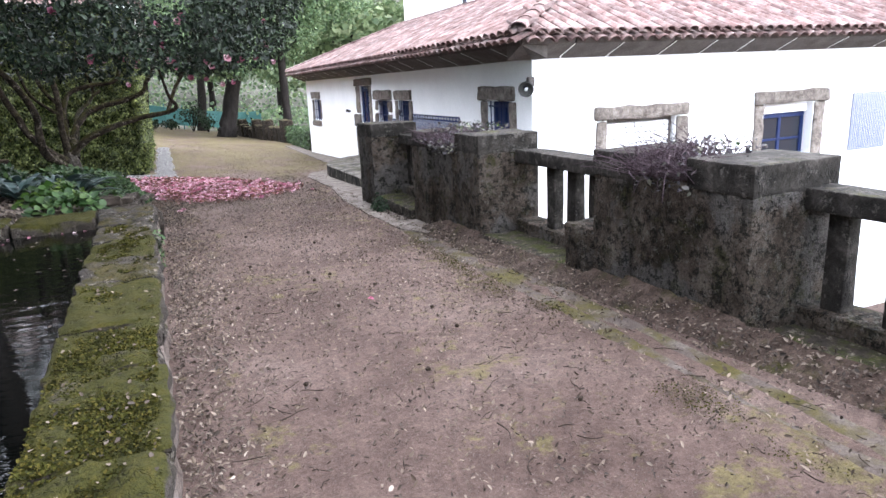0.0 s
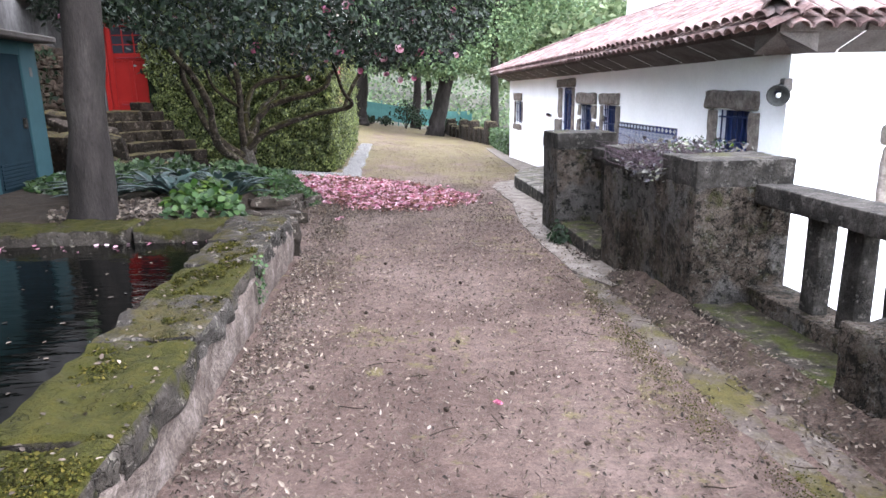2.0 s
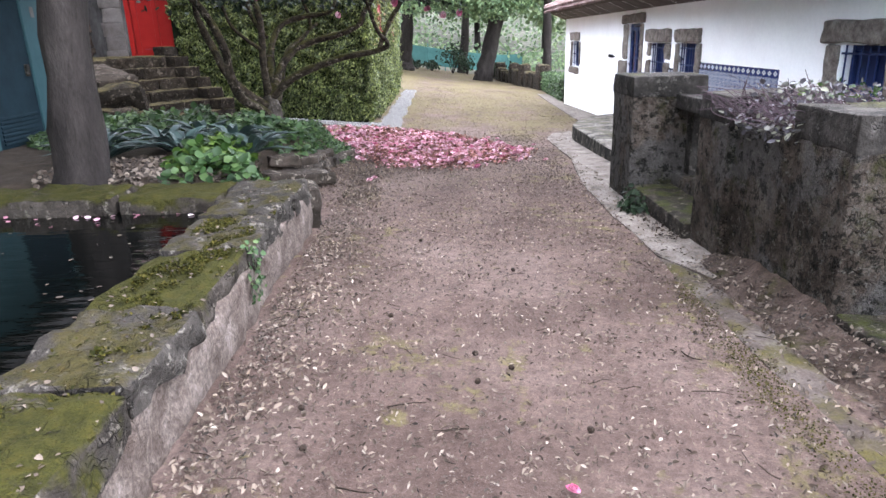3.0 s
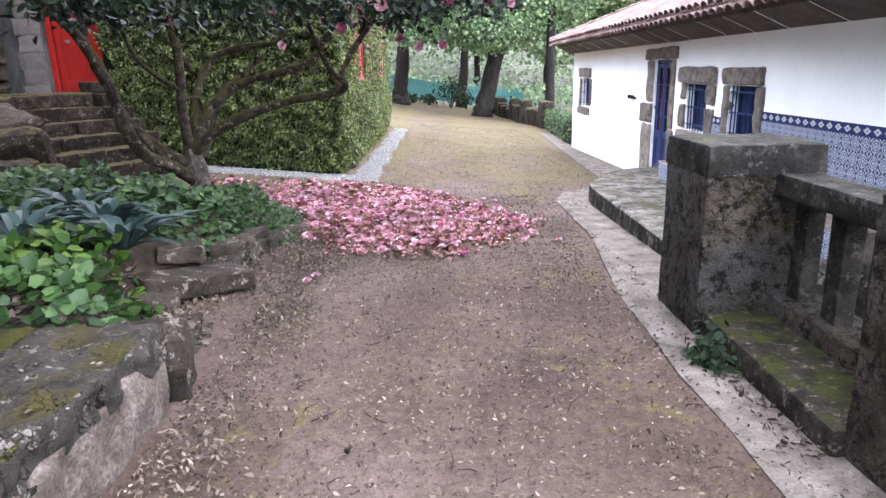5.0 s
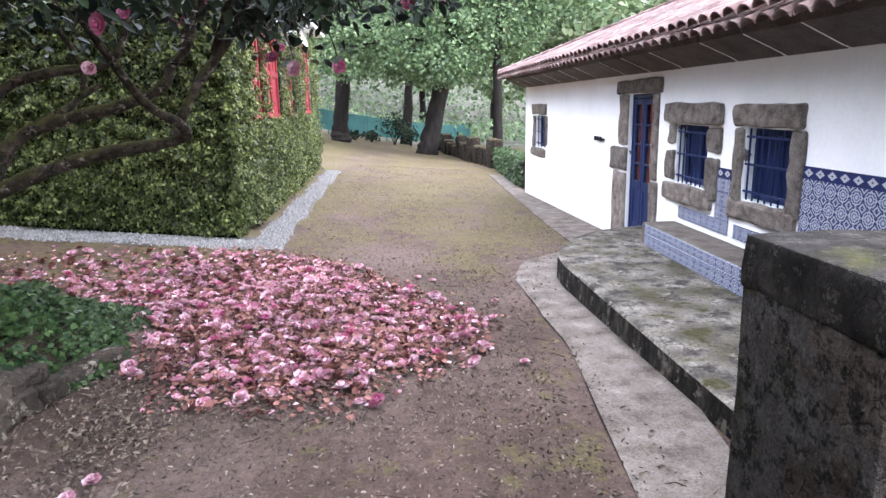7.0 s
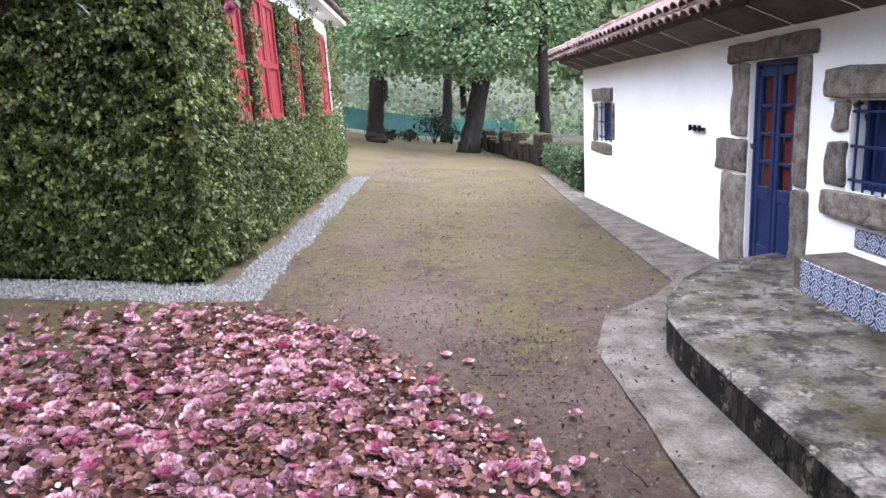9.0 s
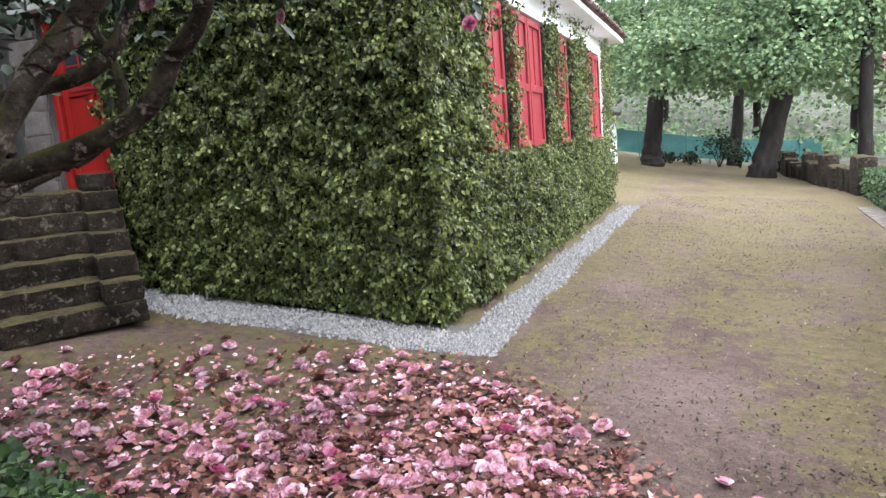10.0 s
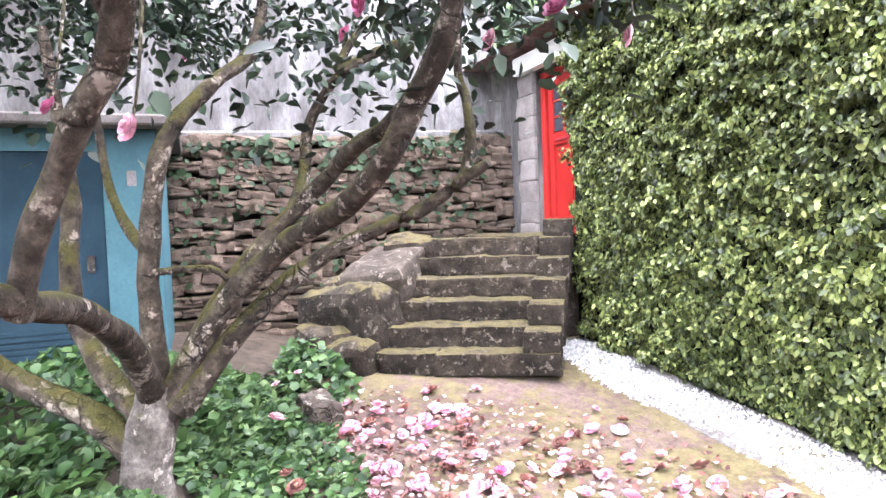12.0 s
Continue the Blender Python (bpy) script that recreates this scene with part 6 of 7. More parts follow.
for k in range(min(len(x), 900)):
    zz = float(land(x[k], y[k])) + (0.2 if inside(x[k], y[k], BED) > 0.1 else 0.0)
    m = pose(x[k], y[k], zz + 0.026, r.normal(0, 20), r.normal(0, 20), r.uniform(0, 360)) @ Matrix.Scale(r.uniform(0.7, 1.35), 4)
    if singles < 290 and y[k] < 15.5 and k % 3 == 0:
        ob = new("fallen_blossom", bloom_meshes[(0, 1, 0, 2, 1)[singles % 5]])
        ob.matrix_basis = m
        tagged(ob, "pink camellia blossom lying on the sandy ground", "flower", "fallen blossoms")
        singles += 1
    else:
        (g_old if k % 4 == 1 else g_pink).add([tuple(m @ Vector(v)) for v in BLOOMS[k % 3].v], BLOOMS[k % 3].f)
tagged(part("blossom_carpet", g_pink, PETAL, None, "carpet of pink fallen camellia blossoms", True), category="flowers", kind="stuff")
tagged(part("withered_blossoms", g_old, PETAL_BROWN, None, "browned camellia blossoms among the fresh ones", True), category="flowers", kind="stuff")
for px, py in ((0.15, 11.2), (0.1, 11.05), (1.445, 5.1), (2.6, 14.2), (1.9, 15.2), (2.05, 15.05), (2.55, 12.6), (1.35, 15.6)):
    ob = new("fallen_blossom", bloom_meshes[2 if py < 9 else 1])
    ob.matrix_basis = pose(px, py, float(land(px, py)) + 0.02, 12, -9, px * 90) @ Matrix.Scale(0.55 if py < 9 else 0.85, 4)
    tagged(ob, "single pink camellia blossom lying on the drive", "flower", "fallen blossoms")

# ---- planting in the bed ----
def bed_cover(name, cx, cy, rx, ry, count, size, material, seed, label, height=0.2, droop=0.2, width=0.4):
    r = np.random.default_rng(seed)
    a, q = r.uniform(0, 6.28, count), np.sqrt(r.random(count))
    x, y = cx + rx * q * np.cos(a), cy + ry * q * np.sin(a)
    lump = np.array([noise.noise(Vector((u * 2.2, v * 2.2, seed))) for u, v in zip(x, y)])
    z = land(x, y) + 0.02 + height * (1 - q ** 2) * (0.5 + 0.5 * r.random(count)) * (1 + lump)
    keep = (y > 8.95) & (lump > -0.55)
    p = np.column_stack([x, y, z])[keep]
    ob = leaves(name, p, np.tile([0.15, -0.3, 1.0], (len(p), 1)), r.uniform(*size, len(p)), material, 0.5, width, 0.25, seed, None, label, droop)
    return tagged(ob, category="plant", kind="stuff")


bed_cover("leafy_groundcover", -1.05, 9.35, 0.6, 0.5, 420, (0.07, 0.13), CLOVER_LEAF, 109, "dark green leaves behind the pond corner", 0.2)
bed_cover("leafy_groundcover", -1.35, 9.95, 0.55, 0.65, 480, (0.07, 0.14), FRESH_LEAF, 101, "fresh yellow-green broad leaves at the bed edge", 0.32)
bed_cover("leafy_groundcover", -0.85, 12.7, 0.55, 0.75, 4200, (0.03, 0.055), CLOVER_LEAF, 102, "low mat of small green leaves", 0.2, 0.1)
bed_cover("leafy_groundcover", -1.45, 11.9, 0.85, 0.95, 2600, (0.05, 0.1), CLOVER_LEAF, 103, "green leaves under the camellia", 0.25)
bed_cover("leafy_groundcover", -2.2, 13.7, 1.3, 0.55, 2400, (0.045, 0.085), CLOVER_LEAF, 104, "ivy leaves beside the steps", 0.13)
bed_cover("leafy_groundcover", -3.2, 12.5, 1.5, 1.3, 3600, (0.06, 0.12), CLOVER_LEAF, 105, "green leaves in front of the shed", 0.3)
bed_cover("leafy_groundcover", -0.95, 13.65, 0.6, 0.4, 2200, (0.025, 0.045), CLOVER_LEAF, 106, "fine green leaves among the petals", 0.12, 0.1)
bed_cover("leafy_groundcover", -3.9, 14.25, 0.7, 0.35, 500, (0.07, 0.12), CLOVER_LEAF, 107, "green leaves beside the steps", 0.3)


bed_cover("leafy_groundcover", -2.9, 13.75, 1.0, 0.5, 1500, (0.05, 0.095), CLOVER_LEAF, 112, "ivy leaves beside the rock slab", 0.08)
def foot_plant(x, y, seed):
    r = np.random.default_rng(seed)
    z0 = float(lie(x, y))
    p = thing("foot_plant", "small dusky dark-leaved plant at the foot of the pier", "plant", (x, y, z0))
    n = 170
    q = r.normal(0, 1, (n, 3)) * np.array([0.06, 0.11, 0.0])
    q[:, 2] = 0.03 + np.abs(r.normal(0, 0.09, n))
    leaves("foliage", q + np.array([x, y, z0]), np.tile([-0.5, -0.3, 1.0], (n, 1)), r.uniform(0.035, 0.07, n), DARK_LEAF, 0.6, 0.36, 0.3, seed, p)
    for k in range(6):
        part("stem", tube([(x, y, z0 - 0.02), (x + r.normal(0, 0.04), y + r.normal(0, 0.06), z0 + 0.09), (x + r.normal(0, 0.07), y + r.normal(0, 0.1), z0 + 0.18)], [0.005, 0.004, 0.002], 5, k, 0), PURPLE_TWIG, p)


foot_plant(2.87, 9.35, 114)
bed_cover("leaf_mulch", -1.7, 9.7, 1.4, 0.9, 3200, (0.03, 0.065), LITTER, 110, "brown fallen leaves over the bed soil", 0.03)
x, y = rng.uniform(-0.19, -0.13, 90), rng.normal(6.84, 0.05, 90)
tagged(leaves("rim_creeper", np.column_stack([x, y, rng.uniform(0.05, 0.4, 90)]), np.tile([1.0, -0.3, 0.4], (90, 1)), rng.uniform(0.02, 0.04, 90), CLOVER_LEAF, 0.5, 0.4, 0.2, 111, None, "small green creeper hanging over the pond rim", 0.6), category="plant", kind="stuff")


def strap_plant(x, y, seed, count=26, size=0.5, material=HOSTA_LEAF):
    r = random.Random(seed)
    z0 = float(land(x, y))
    p = thing("broadleaf_plant", "clump of blue-green arching strap leaves in the bed", "plant", (x, y, z0), "bed plants")
    for i in range(count):
        a, lift, L = r.uniform(0, 360), r.uniform(25, 75), size * r.uniform(0.6, 1.1)
        g = Geo()
        for k in range(6):
            t = k / 5
            w = 0.055 * math.sin(math.pi * min(0.12 + 0.88 * t, 0.985)) + 0.004
            h = math.sin(radians(lift)) * L * (t - 0.62 * t * t)
            g.v += [(math.cos(radians(lift)) * L * t + 0.1 * L * t * t, -w, h + w * 0.4), (math.cos(radians(lift)) * L * t + 0.1 * L * t * t, 0, h), (math.cos(radians(lift)) * L * t + 0.1 * L * t * t, w, h + w * 0.4)]
        g.f = [(3 * k + j, 3 * k + j + 1, 3 * k + j + 4, 3 * k + j + 3) for k in range(5) for j in range(2)]
        part("leaf", moved(g, pose(x, y, z0, 0, 0, a)), material, p, "", True)


for i, (x, y) in enumerate(((-1.9, 10.5), (-2.3, 11.0), (-1.5, 11.0), (-2.8, 10.4), (-2.1, 11.7), (-3.2, 11.2), (-1.2, 10.6))):
    strap_plant(x, y, 120 + i, 26, 0.8)

# rocks round the bed
ROCKS = [(-0.74, 10.72, 0.85, 0.46, 0.15, 40, 0.05), (-1.0, 11.12, 0.62, 0.36, 0.13, 115, 0.2), (-0.86, 10.95, 0.5, 0.4, 0.24, 70, -0.06), (-0.64, 11.3, 0.34, 0.26, 0.15, 80, 0.02), (-0.6, 11.62, 0.3, 0.24, 0.12, 95, 0.0), (-0.6, 11.9, 0.26, 0.22, 0.14, 80, 0.01), (-0.56, 12.17, 0.3, 0.24, 0.13, 92, 0.0),
         (-0.68, 11.45, 0.32, 0.24, 0.11, 85, 0.14), (-0.66, 11.76, 0.28, 0.22, 0.1, 98, 0.13), (-0.62, 12.05, 0.3, 0.2, 0.1, 82, 0.13), (-0.5, 12.45, 0.26, 0.22, 0.12, 70, 0.0), (-0.42, 12.72, 0.24, 0.2, 0.12, 50, 0.0), (-0.95, 10.35, 0.4, 0.3, 0.16, 30, 0.0),
         (-3.0, 14.15, 0.4, 0.25, 0.22, 10, 0.0), (-0.36, 9.02, 0.42, 0.3, 0.42, 15, 0.0)]
for i, (x, y, a, b, c, t, up) in enumerate(ROCKS):
    z = float(lie(x, y)) + c * 0.42 + up
    ob = part("rock", stone(a, b, c, 330 + i, 9, 9, 0.035, 7), COPING_BARE if i > 14 else ROCK, None, "rough edging rock along the planted bed", True)
    ob.matrix_basis = pose(x, y, z, 5 * math.sin(i), 6 * math.cos(i), t)
    tagged(ob, category="rock", group="bed edging rocks")

# ---- big trunk beside the pond ----
def tree(name, label, base, height, radius, lean, crowns, leaf, count, size, bark, seed, limbs=7):
    r = np.random.default_rng(seed)
    t = thing(name, label, "tree", base)
    b = Vector(base)
    tip = b + Vector((lean[0], lean[1], height))
    mid = b.lerp(tip, 0.5) + Vector((r.normal(0, 0.1), r.normal(0, 0.1), 0))
    part("trunk", tube([b + Vector((0, 0, -0.3)), b + Vector((0, 0, 0.12)), b + Vector((lean[0] * 0.12, lean[1] * 0.12, height * 0.15)), mid, tip], [radius * 1.5, radius * 1.25, radius, radius * 0.85, radius * 0.55], 12, seed, 0.25), bark, t, "", True)
    pts, nor = [], []
    for i, (cx, cy, cz, rx, ry, rz) in enumerate(crowns):
        c = Vector((cx, cy, cz))
        if i < limbs:
            part("limb", tube([b.lerp(tip, r.uniform(0.55, 0.95)), b.lerp(tip, 0.8).lerp(c, 0.5) + Vector((0, 0, 0.2)), c], [radius * 0.4, radius * 0.28, radius * 0.1], 7, seed + i, 0.2), bark, t, "", True)
        n = int(count * rx * ry / sum(k[3] * k[4] for k in crowns))
        d = r.normal(0, 1, (n, 3))
        d /= np.linalg.norm(d, axis=1)[:, None]
        p = np.array(c) + d * (0.55 + 0.45 * r.random((n, 1))) * np.array([rx, ry, rz])
        lump = np.array([noise.noise(Vector(q) * (1.6 / max(rx, 0.6)) + Vector((seed, 0, 0))) for q in p])
        p = p + d * lump[:, None] * 0.45 * min(rx, rz)
        k = lump > -0.3
        pts.append(p[k])
        nor.append(d[k])
    pts, nor = np.concatenate(pts), np.concatenate(nor)
    leaves("crown", pts, nor * 0.5 + np.array([0, 0, 0.7]), r.uniform(*size, len(pts)), leaf, 0.6, 0.4, 0.2, seed, t, "", 0.3)
    return t


# Crowns over the pond are unseen, added to shade it and darken its reflection.
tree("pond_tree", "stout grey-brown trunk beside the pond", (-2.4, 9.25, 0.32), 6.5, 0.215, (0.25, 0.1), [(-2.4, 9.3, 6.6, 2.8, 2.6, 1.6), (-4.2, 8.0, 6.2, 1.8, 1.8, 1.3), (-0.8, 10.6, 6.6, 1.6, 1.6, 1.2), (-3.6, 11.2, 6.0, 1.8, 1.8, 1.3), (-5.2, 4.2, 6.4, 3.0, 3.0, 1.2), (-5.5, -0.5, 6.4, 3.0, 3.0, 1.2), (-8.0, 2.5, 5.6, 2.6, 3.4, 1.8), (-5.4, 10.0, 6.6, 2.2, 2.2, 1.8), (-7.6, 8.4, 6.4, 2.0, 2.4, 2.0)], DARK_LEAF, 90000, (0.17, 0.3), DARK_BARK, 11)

# ---- trees, fence, walls and hill beyond the courtyard ----
tree("oak_tree", "leaning dark oak with a broad green crown", (3.8, 44.0, -1.05), 7.0, 0.5, (1.6, 0.5),
     [(2.0, 43.0, 4.6, 3.6, 3.0, 2.0), (5.5, 42.5, 5.0, 3.4, 3.0, 2.2), (0.0, 41.5, 4.4, 2.8, 2.6, 1.6), (3.8, 44, 8.0, 4.6, 4, 2.8), (7.5, 43, 5.4, 2.8, 2.6, 1.8), (4.4, 41, 3.4, 2.0, 2.0, 1.1)], OAK_LEAF, 30000, (0.11, 0.22), DARK_BARK, 12)
tree("oak_tree", "dark oak beside the green fence", (-1.05, 46.5, -0.3), 6.0, 0.45, (0.2, 0.3),
     [(-2.5, 49, 5.4, 3.4, 3, 2.0), (1.0, 49, 5.6, 2.8, 2.6, 1.8), (-5.5, 48, 6.0, 3.4, 3, 2.2), (-2, 50, 9.5, 4.5, 4, 3.0)], OAK_LEAF, 20000, (0.13, 0.25), DARK_BARK, 13)
tree("oak_tree", "slim oak near the fence", (2.9, 54.0, -1.2), 6.0, 0.35, (0.4, 0.2), [(3, 54, 6.6, 3.6, 3, 2.4), (6.2, 55, 8, 3.6, 3.2, 2.6)], OAK_LEAF, 10000, (0.15, 0.28), DARK_BARK, 14)
tree("bare_tree", "slim bare dark trunk by the low wall", (7.3, 42.0, -1.2), 9.0, 0.26, (0.3, 0.2), [(8.5, 43, 9.0, 3.4, 3, 2.4), (10.5, 44, 7.2, 2.8, 2.6, 2.0)], OAK_LEAF, 9000, (0.14, 0.26), DARK_BARK, 15)
# Last four: unseen, made tall to keep bright sky out of the pond's reflection.
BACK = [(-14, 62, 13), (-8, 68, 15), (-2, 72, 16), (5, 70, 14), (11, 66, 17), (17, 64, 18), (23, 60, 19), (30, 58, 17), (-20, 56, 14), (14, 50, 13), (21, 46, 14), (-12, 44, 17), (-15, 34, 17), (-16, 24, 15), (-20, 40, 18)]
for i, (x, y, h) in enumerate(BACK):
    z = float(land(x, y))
    tree("woodland_tree", "woodland tree behind the garden, its leaf colour paled for haze", (x, y, z), h * 0.6, 0.3, (0.3 * math.sin(i), 0.3), [(x, y, z + h * 0.62, 4.0, 3.6, h * 0.3), (x + 2.4, y - 0.6, z + h * 0.5, 2.8, 2.6, h * 0.2), (x - 2.4, y + 0.3, z + h * 0.48, 2.8, 2.6, h * 0.2), (x + 0.4, y - 1.5, z + h * 0.33, 3.0, 2.4, h * 0.15)],
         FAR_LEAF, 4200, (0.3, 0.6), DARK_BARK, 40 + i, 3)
# Evergreens out of view, added so the pond reflects dark leaves.
for i, (x, y, h) in enumerate([(-11.5, -4, 6), (-11, 0, 6), (-11.2, 4, 6.5), (-10.8, 8, 6.5), (-10.6, 12.5, 11), (-10.2, 17, 11), (-3, -17, 7)]):
    z = float(land(x, y))
    tree("unseen_evergreen", "unseen dark evergreen tree, added around the garden to darken reflections", (x, y, z), h * 0.6, 0.3, (0, 0.2), [(x, y, z + h * 0.6, 2.8, 2.8, h * 0.35), (x + 0.8, y + 1, z + h * 0.3, 2.4, 2.4, h * 0.24), (x + 0.5, y - 1.2, z + h * 0.35, 2.3, 2.3, h * 0.24)], DARK_LEAF, 5000, (0.18, 0.32), DARK_BARK, 70 + i, 3)

# Hedge out of view, added to block sky from the pond's reflection.
unseen_hedge = thing("unseen_hedge", "unseen dark hedge beyond the pond, added for the water to reflect", "hedge", (-9.6, 2, 0))
N = 11000
part("core", Geo().box(-10.4, -9.6, -7, 8.6, -0.6, 8.6), DARK_LEAF, unseen_hedge)
leaves("hedge_leaves", np.column_stack([-9.55 + rng.normal(0, 0.12, N), rng.uniform(-7, 8.6, N), rng.uniform(-0.3, 9.0, N)]), np.tile([1.0, 0, 0.4], (N, 1)), rng.uniform(0.12, 0.22, N), DARK_LEAF, 0.5, 0.4, 0.2, 66, unseen_hedge)

fence = thing("mesh_fence", "green screened wire fence on thin posts", "fence", (1, 52, -1))
for i in range(9):
    x0, y0 = -3.4 + i * 1.25, 50.8 + i * 0.75
    x1, y1 = x0 + 1.25, y0 + 0.75
    z0, z1 = float(land(x0, y0)), float(land(x1, y1))
    part("post", tube([(x0, y0, z0 - 0.2), (x0, y0, z0 + 1.0), (x0, y0, z0 + 1.8)], [0.04] * 3, 7, i, 0), FENCE, fence, "", True)
    g = Geo()
    g.v = [(x0, y0 - 0.02, z0 + 0.3), (x1, y1 - 0.02, z1 + 0.3), (x1, y1 - 0.02, z1 + 1.55), (x0, y0 - 0.02, z0 + 1.55), (x0, y0 + 0.0, z0 + 0.3), (x1, y1 + 0.0, z1 + 0.3), (x1, y1 + 0.0, z1 + 1.55), (x0, y0 + 0.0, z0 + 1.55)]
    g.f = [(0, 1, 2, 3), (7, 6, 5, 4), (3, 2, 6, 7), (1, 0, 4, 5)]
    part("screen", g, FENCE, fence)

def shrub(x, y, wide, tall, seed):
    r = np.random.default_rng(seed)
    z0 = float(land(x, y))
    p = thing("shrub", "dark ragged shrub before the green fence", "shrub", (x, y, z0), "shrubs at the fence")
    pts, n = [], int(420 * wide)
    for k in range(7):
        tip = np.array([x + r.normal(0, wide * 0.4), y + r.normal(0, 0.3), z0 + tall * r.uniform(0.55, 1.0)])
        part("stem", tube([(x, y, z0 - 0.05), tuple((np.array([x, y, z0]) + tip) / 2 + np.array([0, 0, 0.1])), tuple(tip)], [0.03, 0.022, 0.01], 5, seed + k, 0.1), DARK_BARK, p)
        pts.append(tip + r.normal(0, 1, (n // 7, 3)) * np.array([wide * 0.22, 0.25, tall * 0.2]))
    pts = np.concatenate(pts)
    pts = pts[pts[:, 2] > z0 + 0.05]
    leaves("foliage", pts, np.tile([0, -0.5, 0.8], (len(pts), 1)), r.uniform(0.1, 0.2, len(pts)), DARK_LEAF, 0.6, 0.36, 0.2, seed, p)


for k, (x, y, wide, tall) in enumerate(((2.1, 51.0, 1.1, 1.7), (0.6, 50.6, 0.7, 0.6), (-0.4, 50.0, 0.6, 0.5), (3.2, 52.0, 0.8, 1.0), (5.0, 49.0, 0.9, 0.9))):
    shrub(x, y, wide, tall, 620 + 9 * k)

low_wall = thing("low_garden_wall", "low mossy rubble wall edging the courtyard", "stone wall", (5.6, 38, -1))
r = random.Random(5)
for i in range(16):
    t = i / 16
    x, y = 5.9 - 1.0 * t + 0.1 * math.sin(i), 34.5 + 17 * t
    z = float(land(x, y))
    tall = 1.15 if i % 4 == 0 else r.uniform(0.6, 0.85)
    block("wall_stone", x - 0.25, x + 0.3, y - 0.55, y + 0.55, z - 0.2, z + tall, STEP, low_wall, "", 400 + i, 5, 0.06, 3.0, 7)
hedge = thing("ivy_hedge", "ivy-covered low wall by the house corner", "hedge", (5.5, 30, -0.9))
N = 7000
y = rng.uniform(25.2, 34.0, N)
x = 5.05 + (y - 25) * 0.085 + rng.uniform(-0.05, 0.5, N)
z = land(x, y) + rng.random(N) * 0.85
leaves("hedge_leaves", np.column_stack([x, y, z]), np.tile([-0.7, -0.3, 0.6], (N, 1)), rng.uniform(0.05, 0.1, N), CLOVER_LEAF, 0.5, 0.42, 0.2, 61, hedge)
g = Geo()
for i in range(9):
    yy = 25.2 + i
    xx = 5.2 + i * 0.085
    g.box(xx, xx + 0.4, yy, yy + 1.0, -1.6, float(land(xx, yy)) + 0.72)
part("core", g, STEP, hedge)
hut = thing("white_hut", "small white outbuilding with a dark roof", "building", (-3.6, 44, -0.3))
part("wall", Geo().box(-5.2, -2.6, 40.5, 45.5, -0.6, 2.25), PLASTER, hut)
part("roof", Geo().bevel_box(-5.4, -2.35, 40.3, 45.7, 2.25, 2.42, 0.04), CORNICE, hut)
part("door", Geo().bevel_box(-2.6, -2.57, 41.3, 42.2, -0.3, 1.8, 0.01), BLUE_PAINT, hut)

# scrub on the hillside
N = 26000
x, y = rng.uniform(-30, 45, N), rng.uniform(56, 100, N)
z = land(x, y) + rng.random(N) * 1.6
tagged(leaves("hillside_scrub", np.column_stack([x, y, z]), np.tile([0, -0.6, 0.7], (N, 1)), rng.uniform(0.2, 0.45, N), OAK_LEAF, 0.6, 0.35, 0.2, 63, None, "pale scrub on the hillside"), category="scrub", kind="stuff")

# ---- litter on the drive ----
def litter(count, seed, x0, x1, y0, y1, size, label, gather=None, material=LITTER):
    r = np.random.default_rng(seed)
    x, y = r.uniform(x0, x1, count), r.uniform(y0, y1, count)
    if gather is not None:
        x = gather + np.abs(r.normal(0, 0.28, count))
    patch = np.array([noise.noise(Vector((a * 1.1, b * 1.1, seed))) for a, b in zip(x, y)])
    k = (patch > -0.15) | (r.random(count) < 0.35)
    k &= inside(x, y, BED) < -0.02
    x, y = x[k], y[k]
    p = np.column_stack([x, y, lie(x, y) + 0.022 + 0.012 * r.random(len(x))])
    tagged(leaves("leaf_litter", p, np.tile([0, 0, 1.0], (len(x), 1)), r.uniform(*size, len(x)), material, 0.65, 0.21, 0.7, seed, None, label), category="leaves", kind="stuff")


litter(12000, 201, -0.1, 3.0, 0.5, 16.5, (0.012, 0.034), "small dry leaves scattered on the drive")
litter(4000, 211, -0.1, 2.7, 1.0, 12.5, (0.016, 0.042), "pale dry leaf flakes strewn over the drive", None, LITTER_PALE)
litter(9000, 209, -0.1, 2.7, 1.0, 14.5, (0.007, 0.017), "tiny leaf crumbs trodden into the drive")
litter(4600, 202, -0.1, 0.6, 0.5, 12.0, (0.014, 0.036), "dry leaves drifted along the pond rim", -0.12)
litter(5000, 213, -0.05, 2.65, 4.0, 12.8, (0.012, 0.03), "broken pale leaves strewn thickly before the bed", None, LITTER_PALE)
litter(1500, 212, -0.1, 0.4, 0.5, 9.0, (0.022, 0.05), "pale curled leaves drifted along the pond rim", -0.14, LITTER_PALE)
litter(13000, 203, 0.2, 4.4, 14.5, 32, (0.012, 0.036), "dry leaves scattered on the mossy courtyard", None, LITTER_PALE)
litter(4200, 206, -0.75, 0.35, 9.6, 13.0, (0.018, 0.045), "pale leaves drifted before the bed rocks", None, LITTER_PALE)
litter(150, 207, 2.85, 3.04, 8.3, 9.8, (0.025, 0.06), "dry dark leaves caught at the foot of the pier")
litter(1500, 208, 2.0, 2.7, 10.5, 15.5, (0.015, 0.035), "leaf flecks on the mossy edge of the drive")
litter(2400, 210, -0.3, 1.4, 11.6, 13.4, (0.015, 0.04), "pale leaves mixed with the fallen petals", None, LITTER_PALE)
litter(2400, 221, -0.1, 2.65, 4.6, 12.6, (0.013, 0.036), "bleached leaf scraps scattered on the bare drive", None, LITTER_BLEACHED)
litter(3200, 222, -0.1, 2.65, 3.0, 13.0, (0.012, 0.03), "dark sodden leaf scraps scattered on the bare drive")
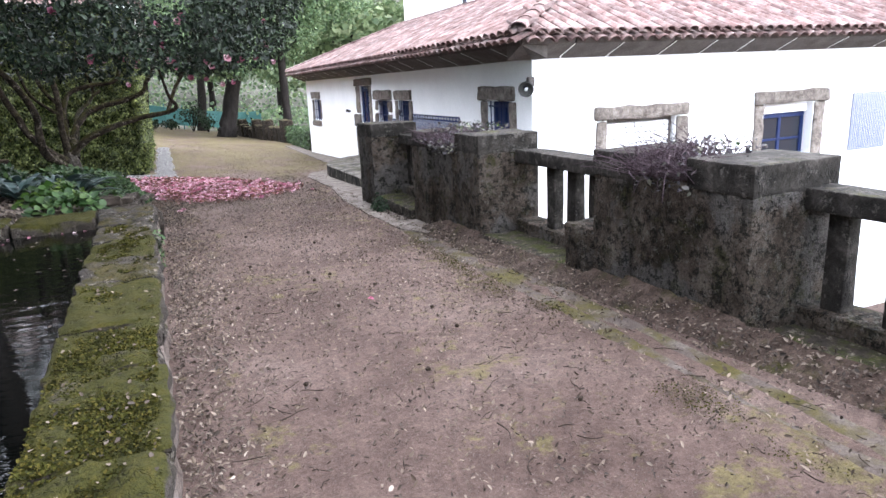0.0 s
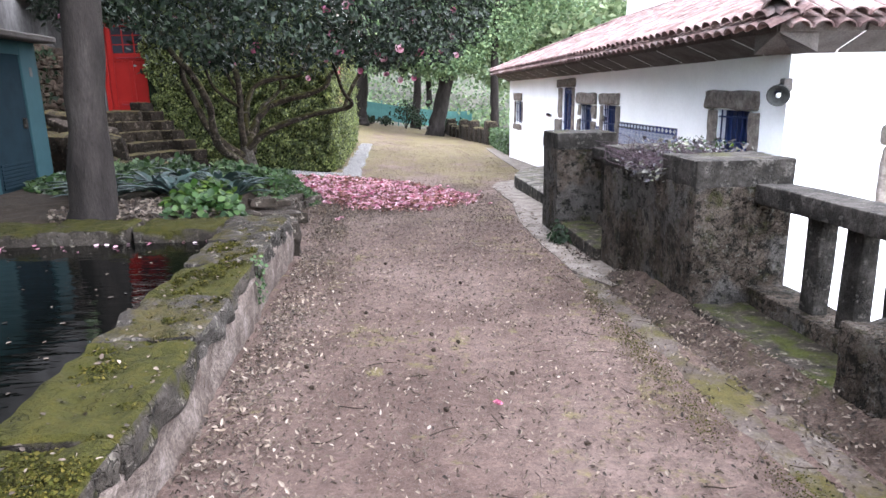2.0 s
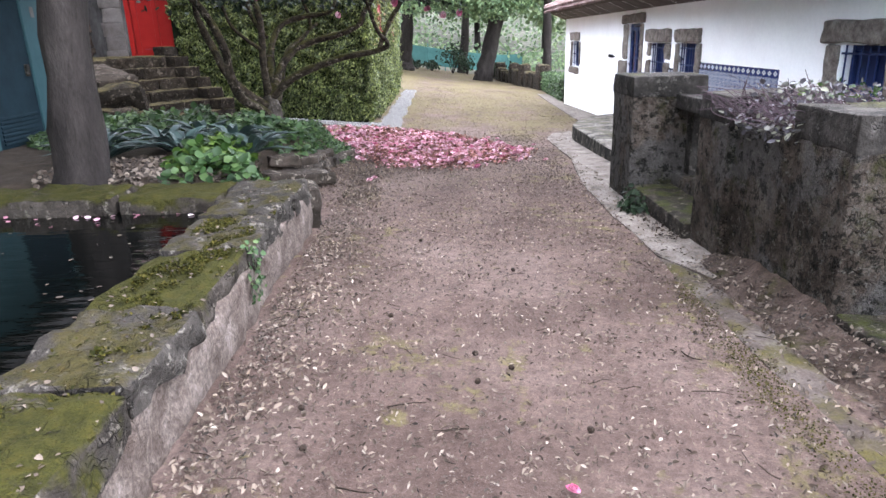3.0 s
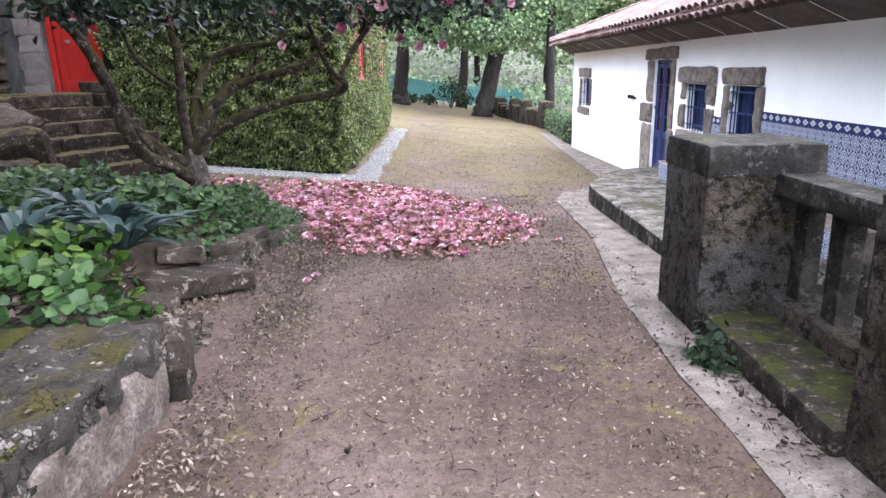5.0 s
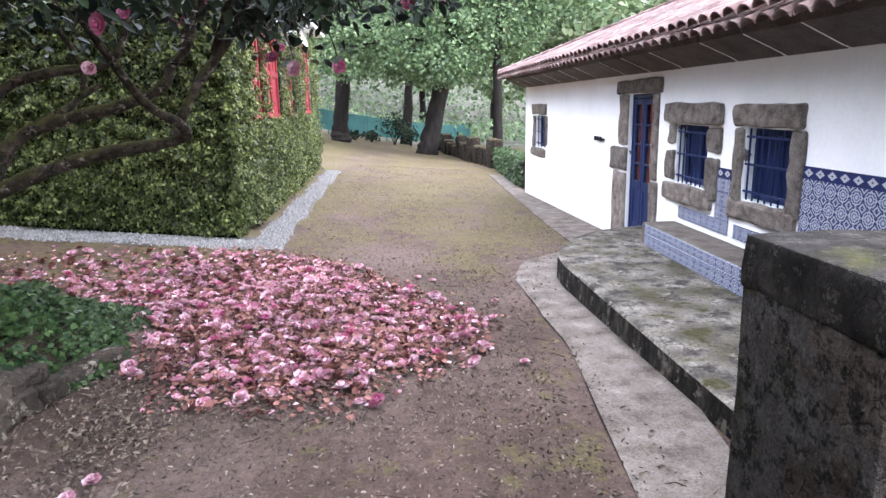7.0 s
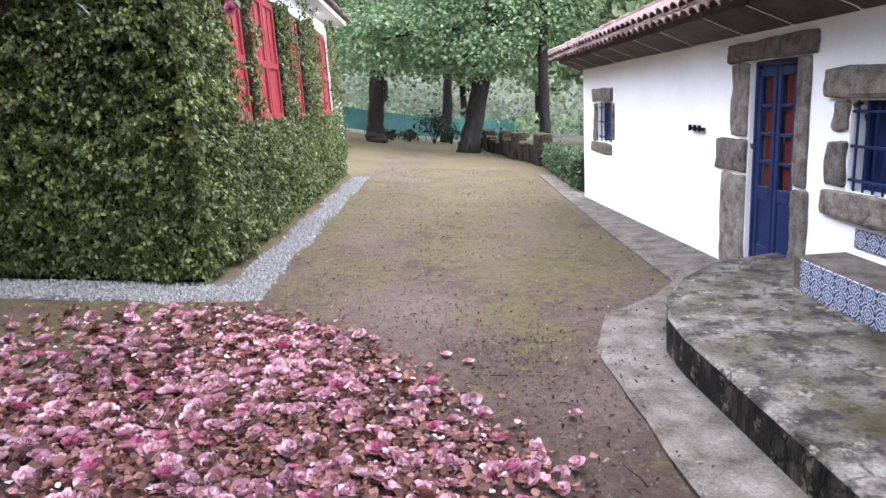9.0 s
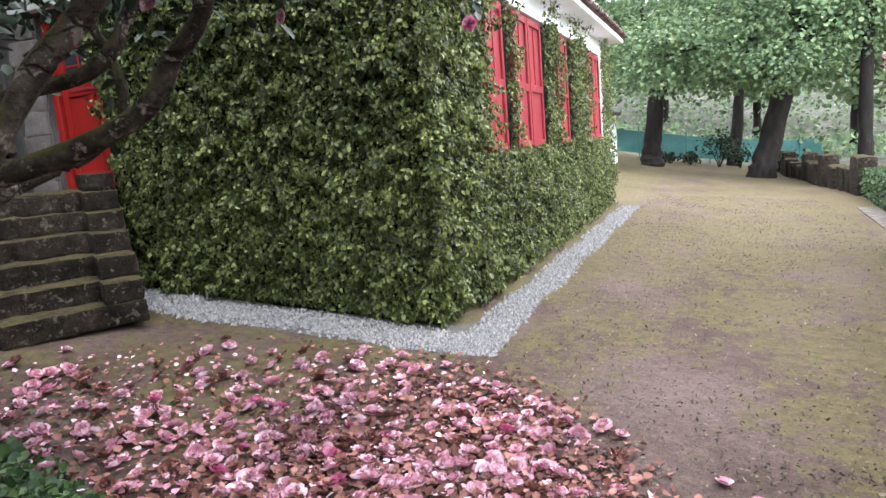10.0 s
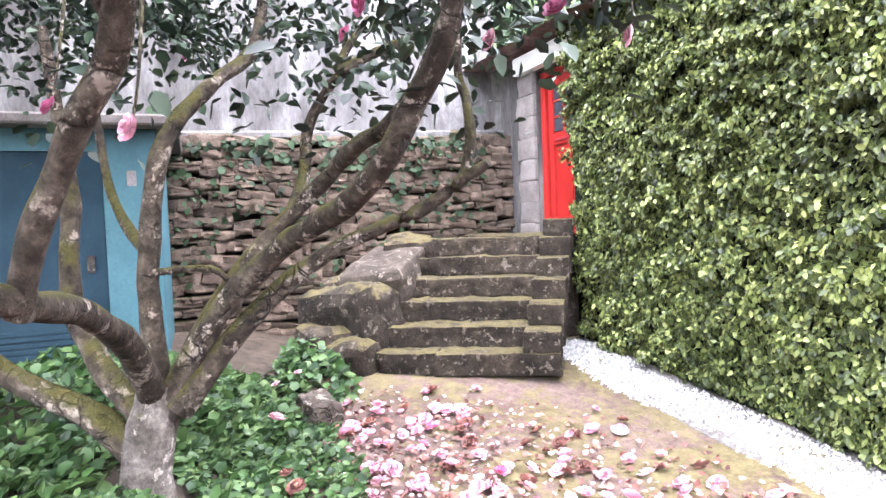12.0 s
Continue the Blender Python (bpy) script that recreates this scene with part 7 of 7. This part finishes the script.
litter(1500, 223, 0.4, 4.2, 14.0, 24.0, (0.012, 0.032), "bleached leaf scraps on the mossy courtyard", None, LITTER_BLEACHED)
litter(500, 224, -0.1, 0.5, 1.0, 9.5, (0.02, 0.045), "bleached leaves drifted along the pond rim", -0.12, LITTER_BLEACHED)
litter(900, 204, 2.3, 3.1, 1, 15.5, (0.02, 0.05), "dry leaves along the gutter", None, LITTER_PALE)
x, y = rng.uniform(-0.65, -0.15, 420), rng.uniform(1.5, 8.6, 420)
tagged(leaves("leaf_litter", np.column_stack([x, y, np.full(420, 0.385)]), np.tile([0, 0, 1.0], (420, 1)), rng.uniform(0.015, 0.035, 420), LITTER, 0.3, 0.3, 0.4, 205, None, "small dry leaves on the mossy pond rim"), category="leaves", kind="stuff")
g = Geo()
r = random.Random(77)
for i in range(900):
    long = r.random() < 0.22
    x, y, a, L = r.uniform(-0.1, 2.9), r.uniform(1, 15), r.uniform(0, 6.28), r.uniform(0.08, 0.2) if long else r.uniform(0.02, 0.06)
    z = float(lie(x, y)) + 0.022
    w = r.uniform(0.0025, 0.0045) if long else r.uniform(0.0018, 0.0035)
    pts = [(x, y, z)]
    for k in range(3):
        a += r.gauss(0, 0.22)
        pts.append((pts[-1][0] + L / 3 * math.cos(a), pts[-1][1] + L / 3 * math.sin(a), z + r.uniform(-0.004, 0.01)))
    t = tube(pts, [w, w * 0.9, w * 0.75, w * 0.5], 4, i, 0)
    g.add(t.v, t.f)
tagged(part("twigs", g, TWIG, None, "thin broken twigs on the drive"), category="twigs", kind="stuff")
cone = stone(0.028, 0.028, 0.025, 500, 4, 2.2, 0.008, 40).mesh("seed_cone", CONE, True)
CONES = [(0.66, 6.77), (1.15, 6.23), (1.14, 5.92), (1.32, 6.06), (1.6, 5.48), (1.15, 5.04), (1.8, 4.6), (1.8, 4.1), (0.6, 3.64), (1.32, 3.49), (0.39, 5.39), (0.32, 5.7), (1.9, 2.7), (0.9, 2.2), (1.5, 7.6), (0.8, 8.4)]
for x, y in CONES:
    ob = new("seed_cone", cone)
    ob.matrix_basis = pose(x, y, float(lie(x, y)) + 0.032, r.uniform(0, 90), 0, r.uniform(0, 360))
    tagged(ob, "small dark round seed cone on the drive", "seed cone", "fallen seed cones")
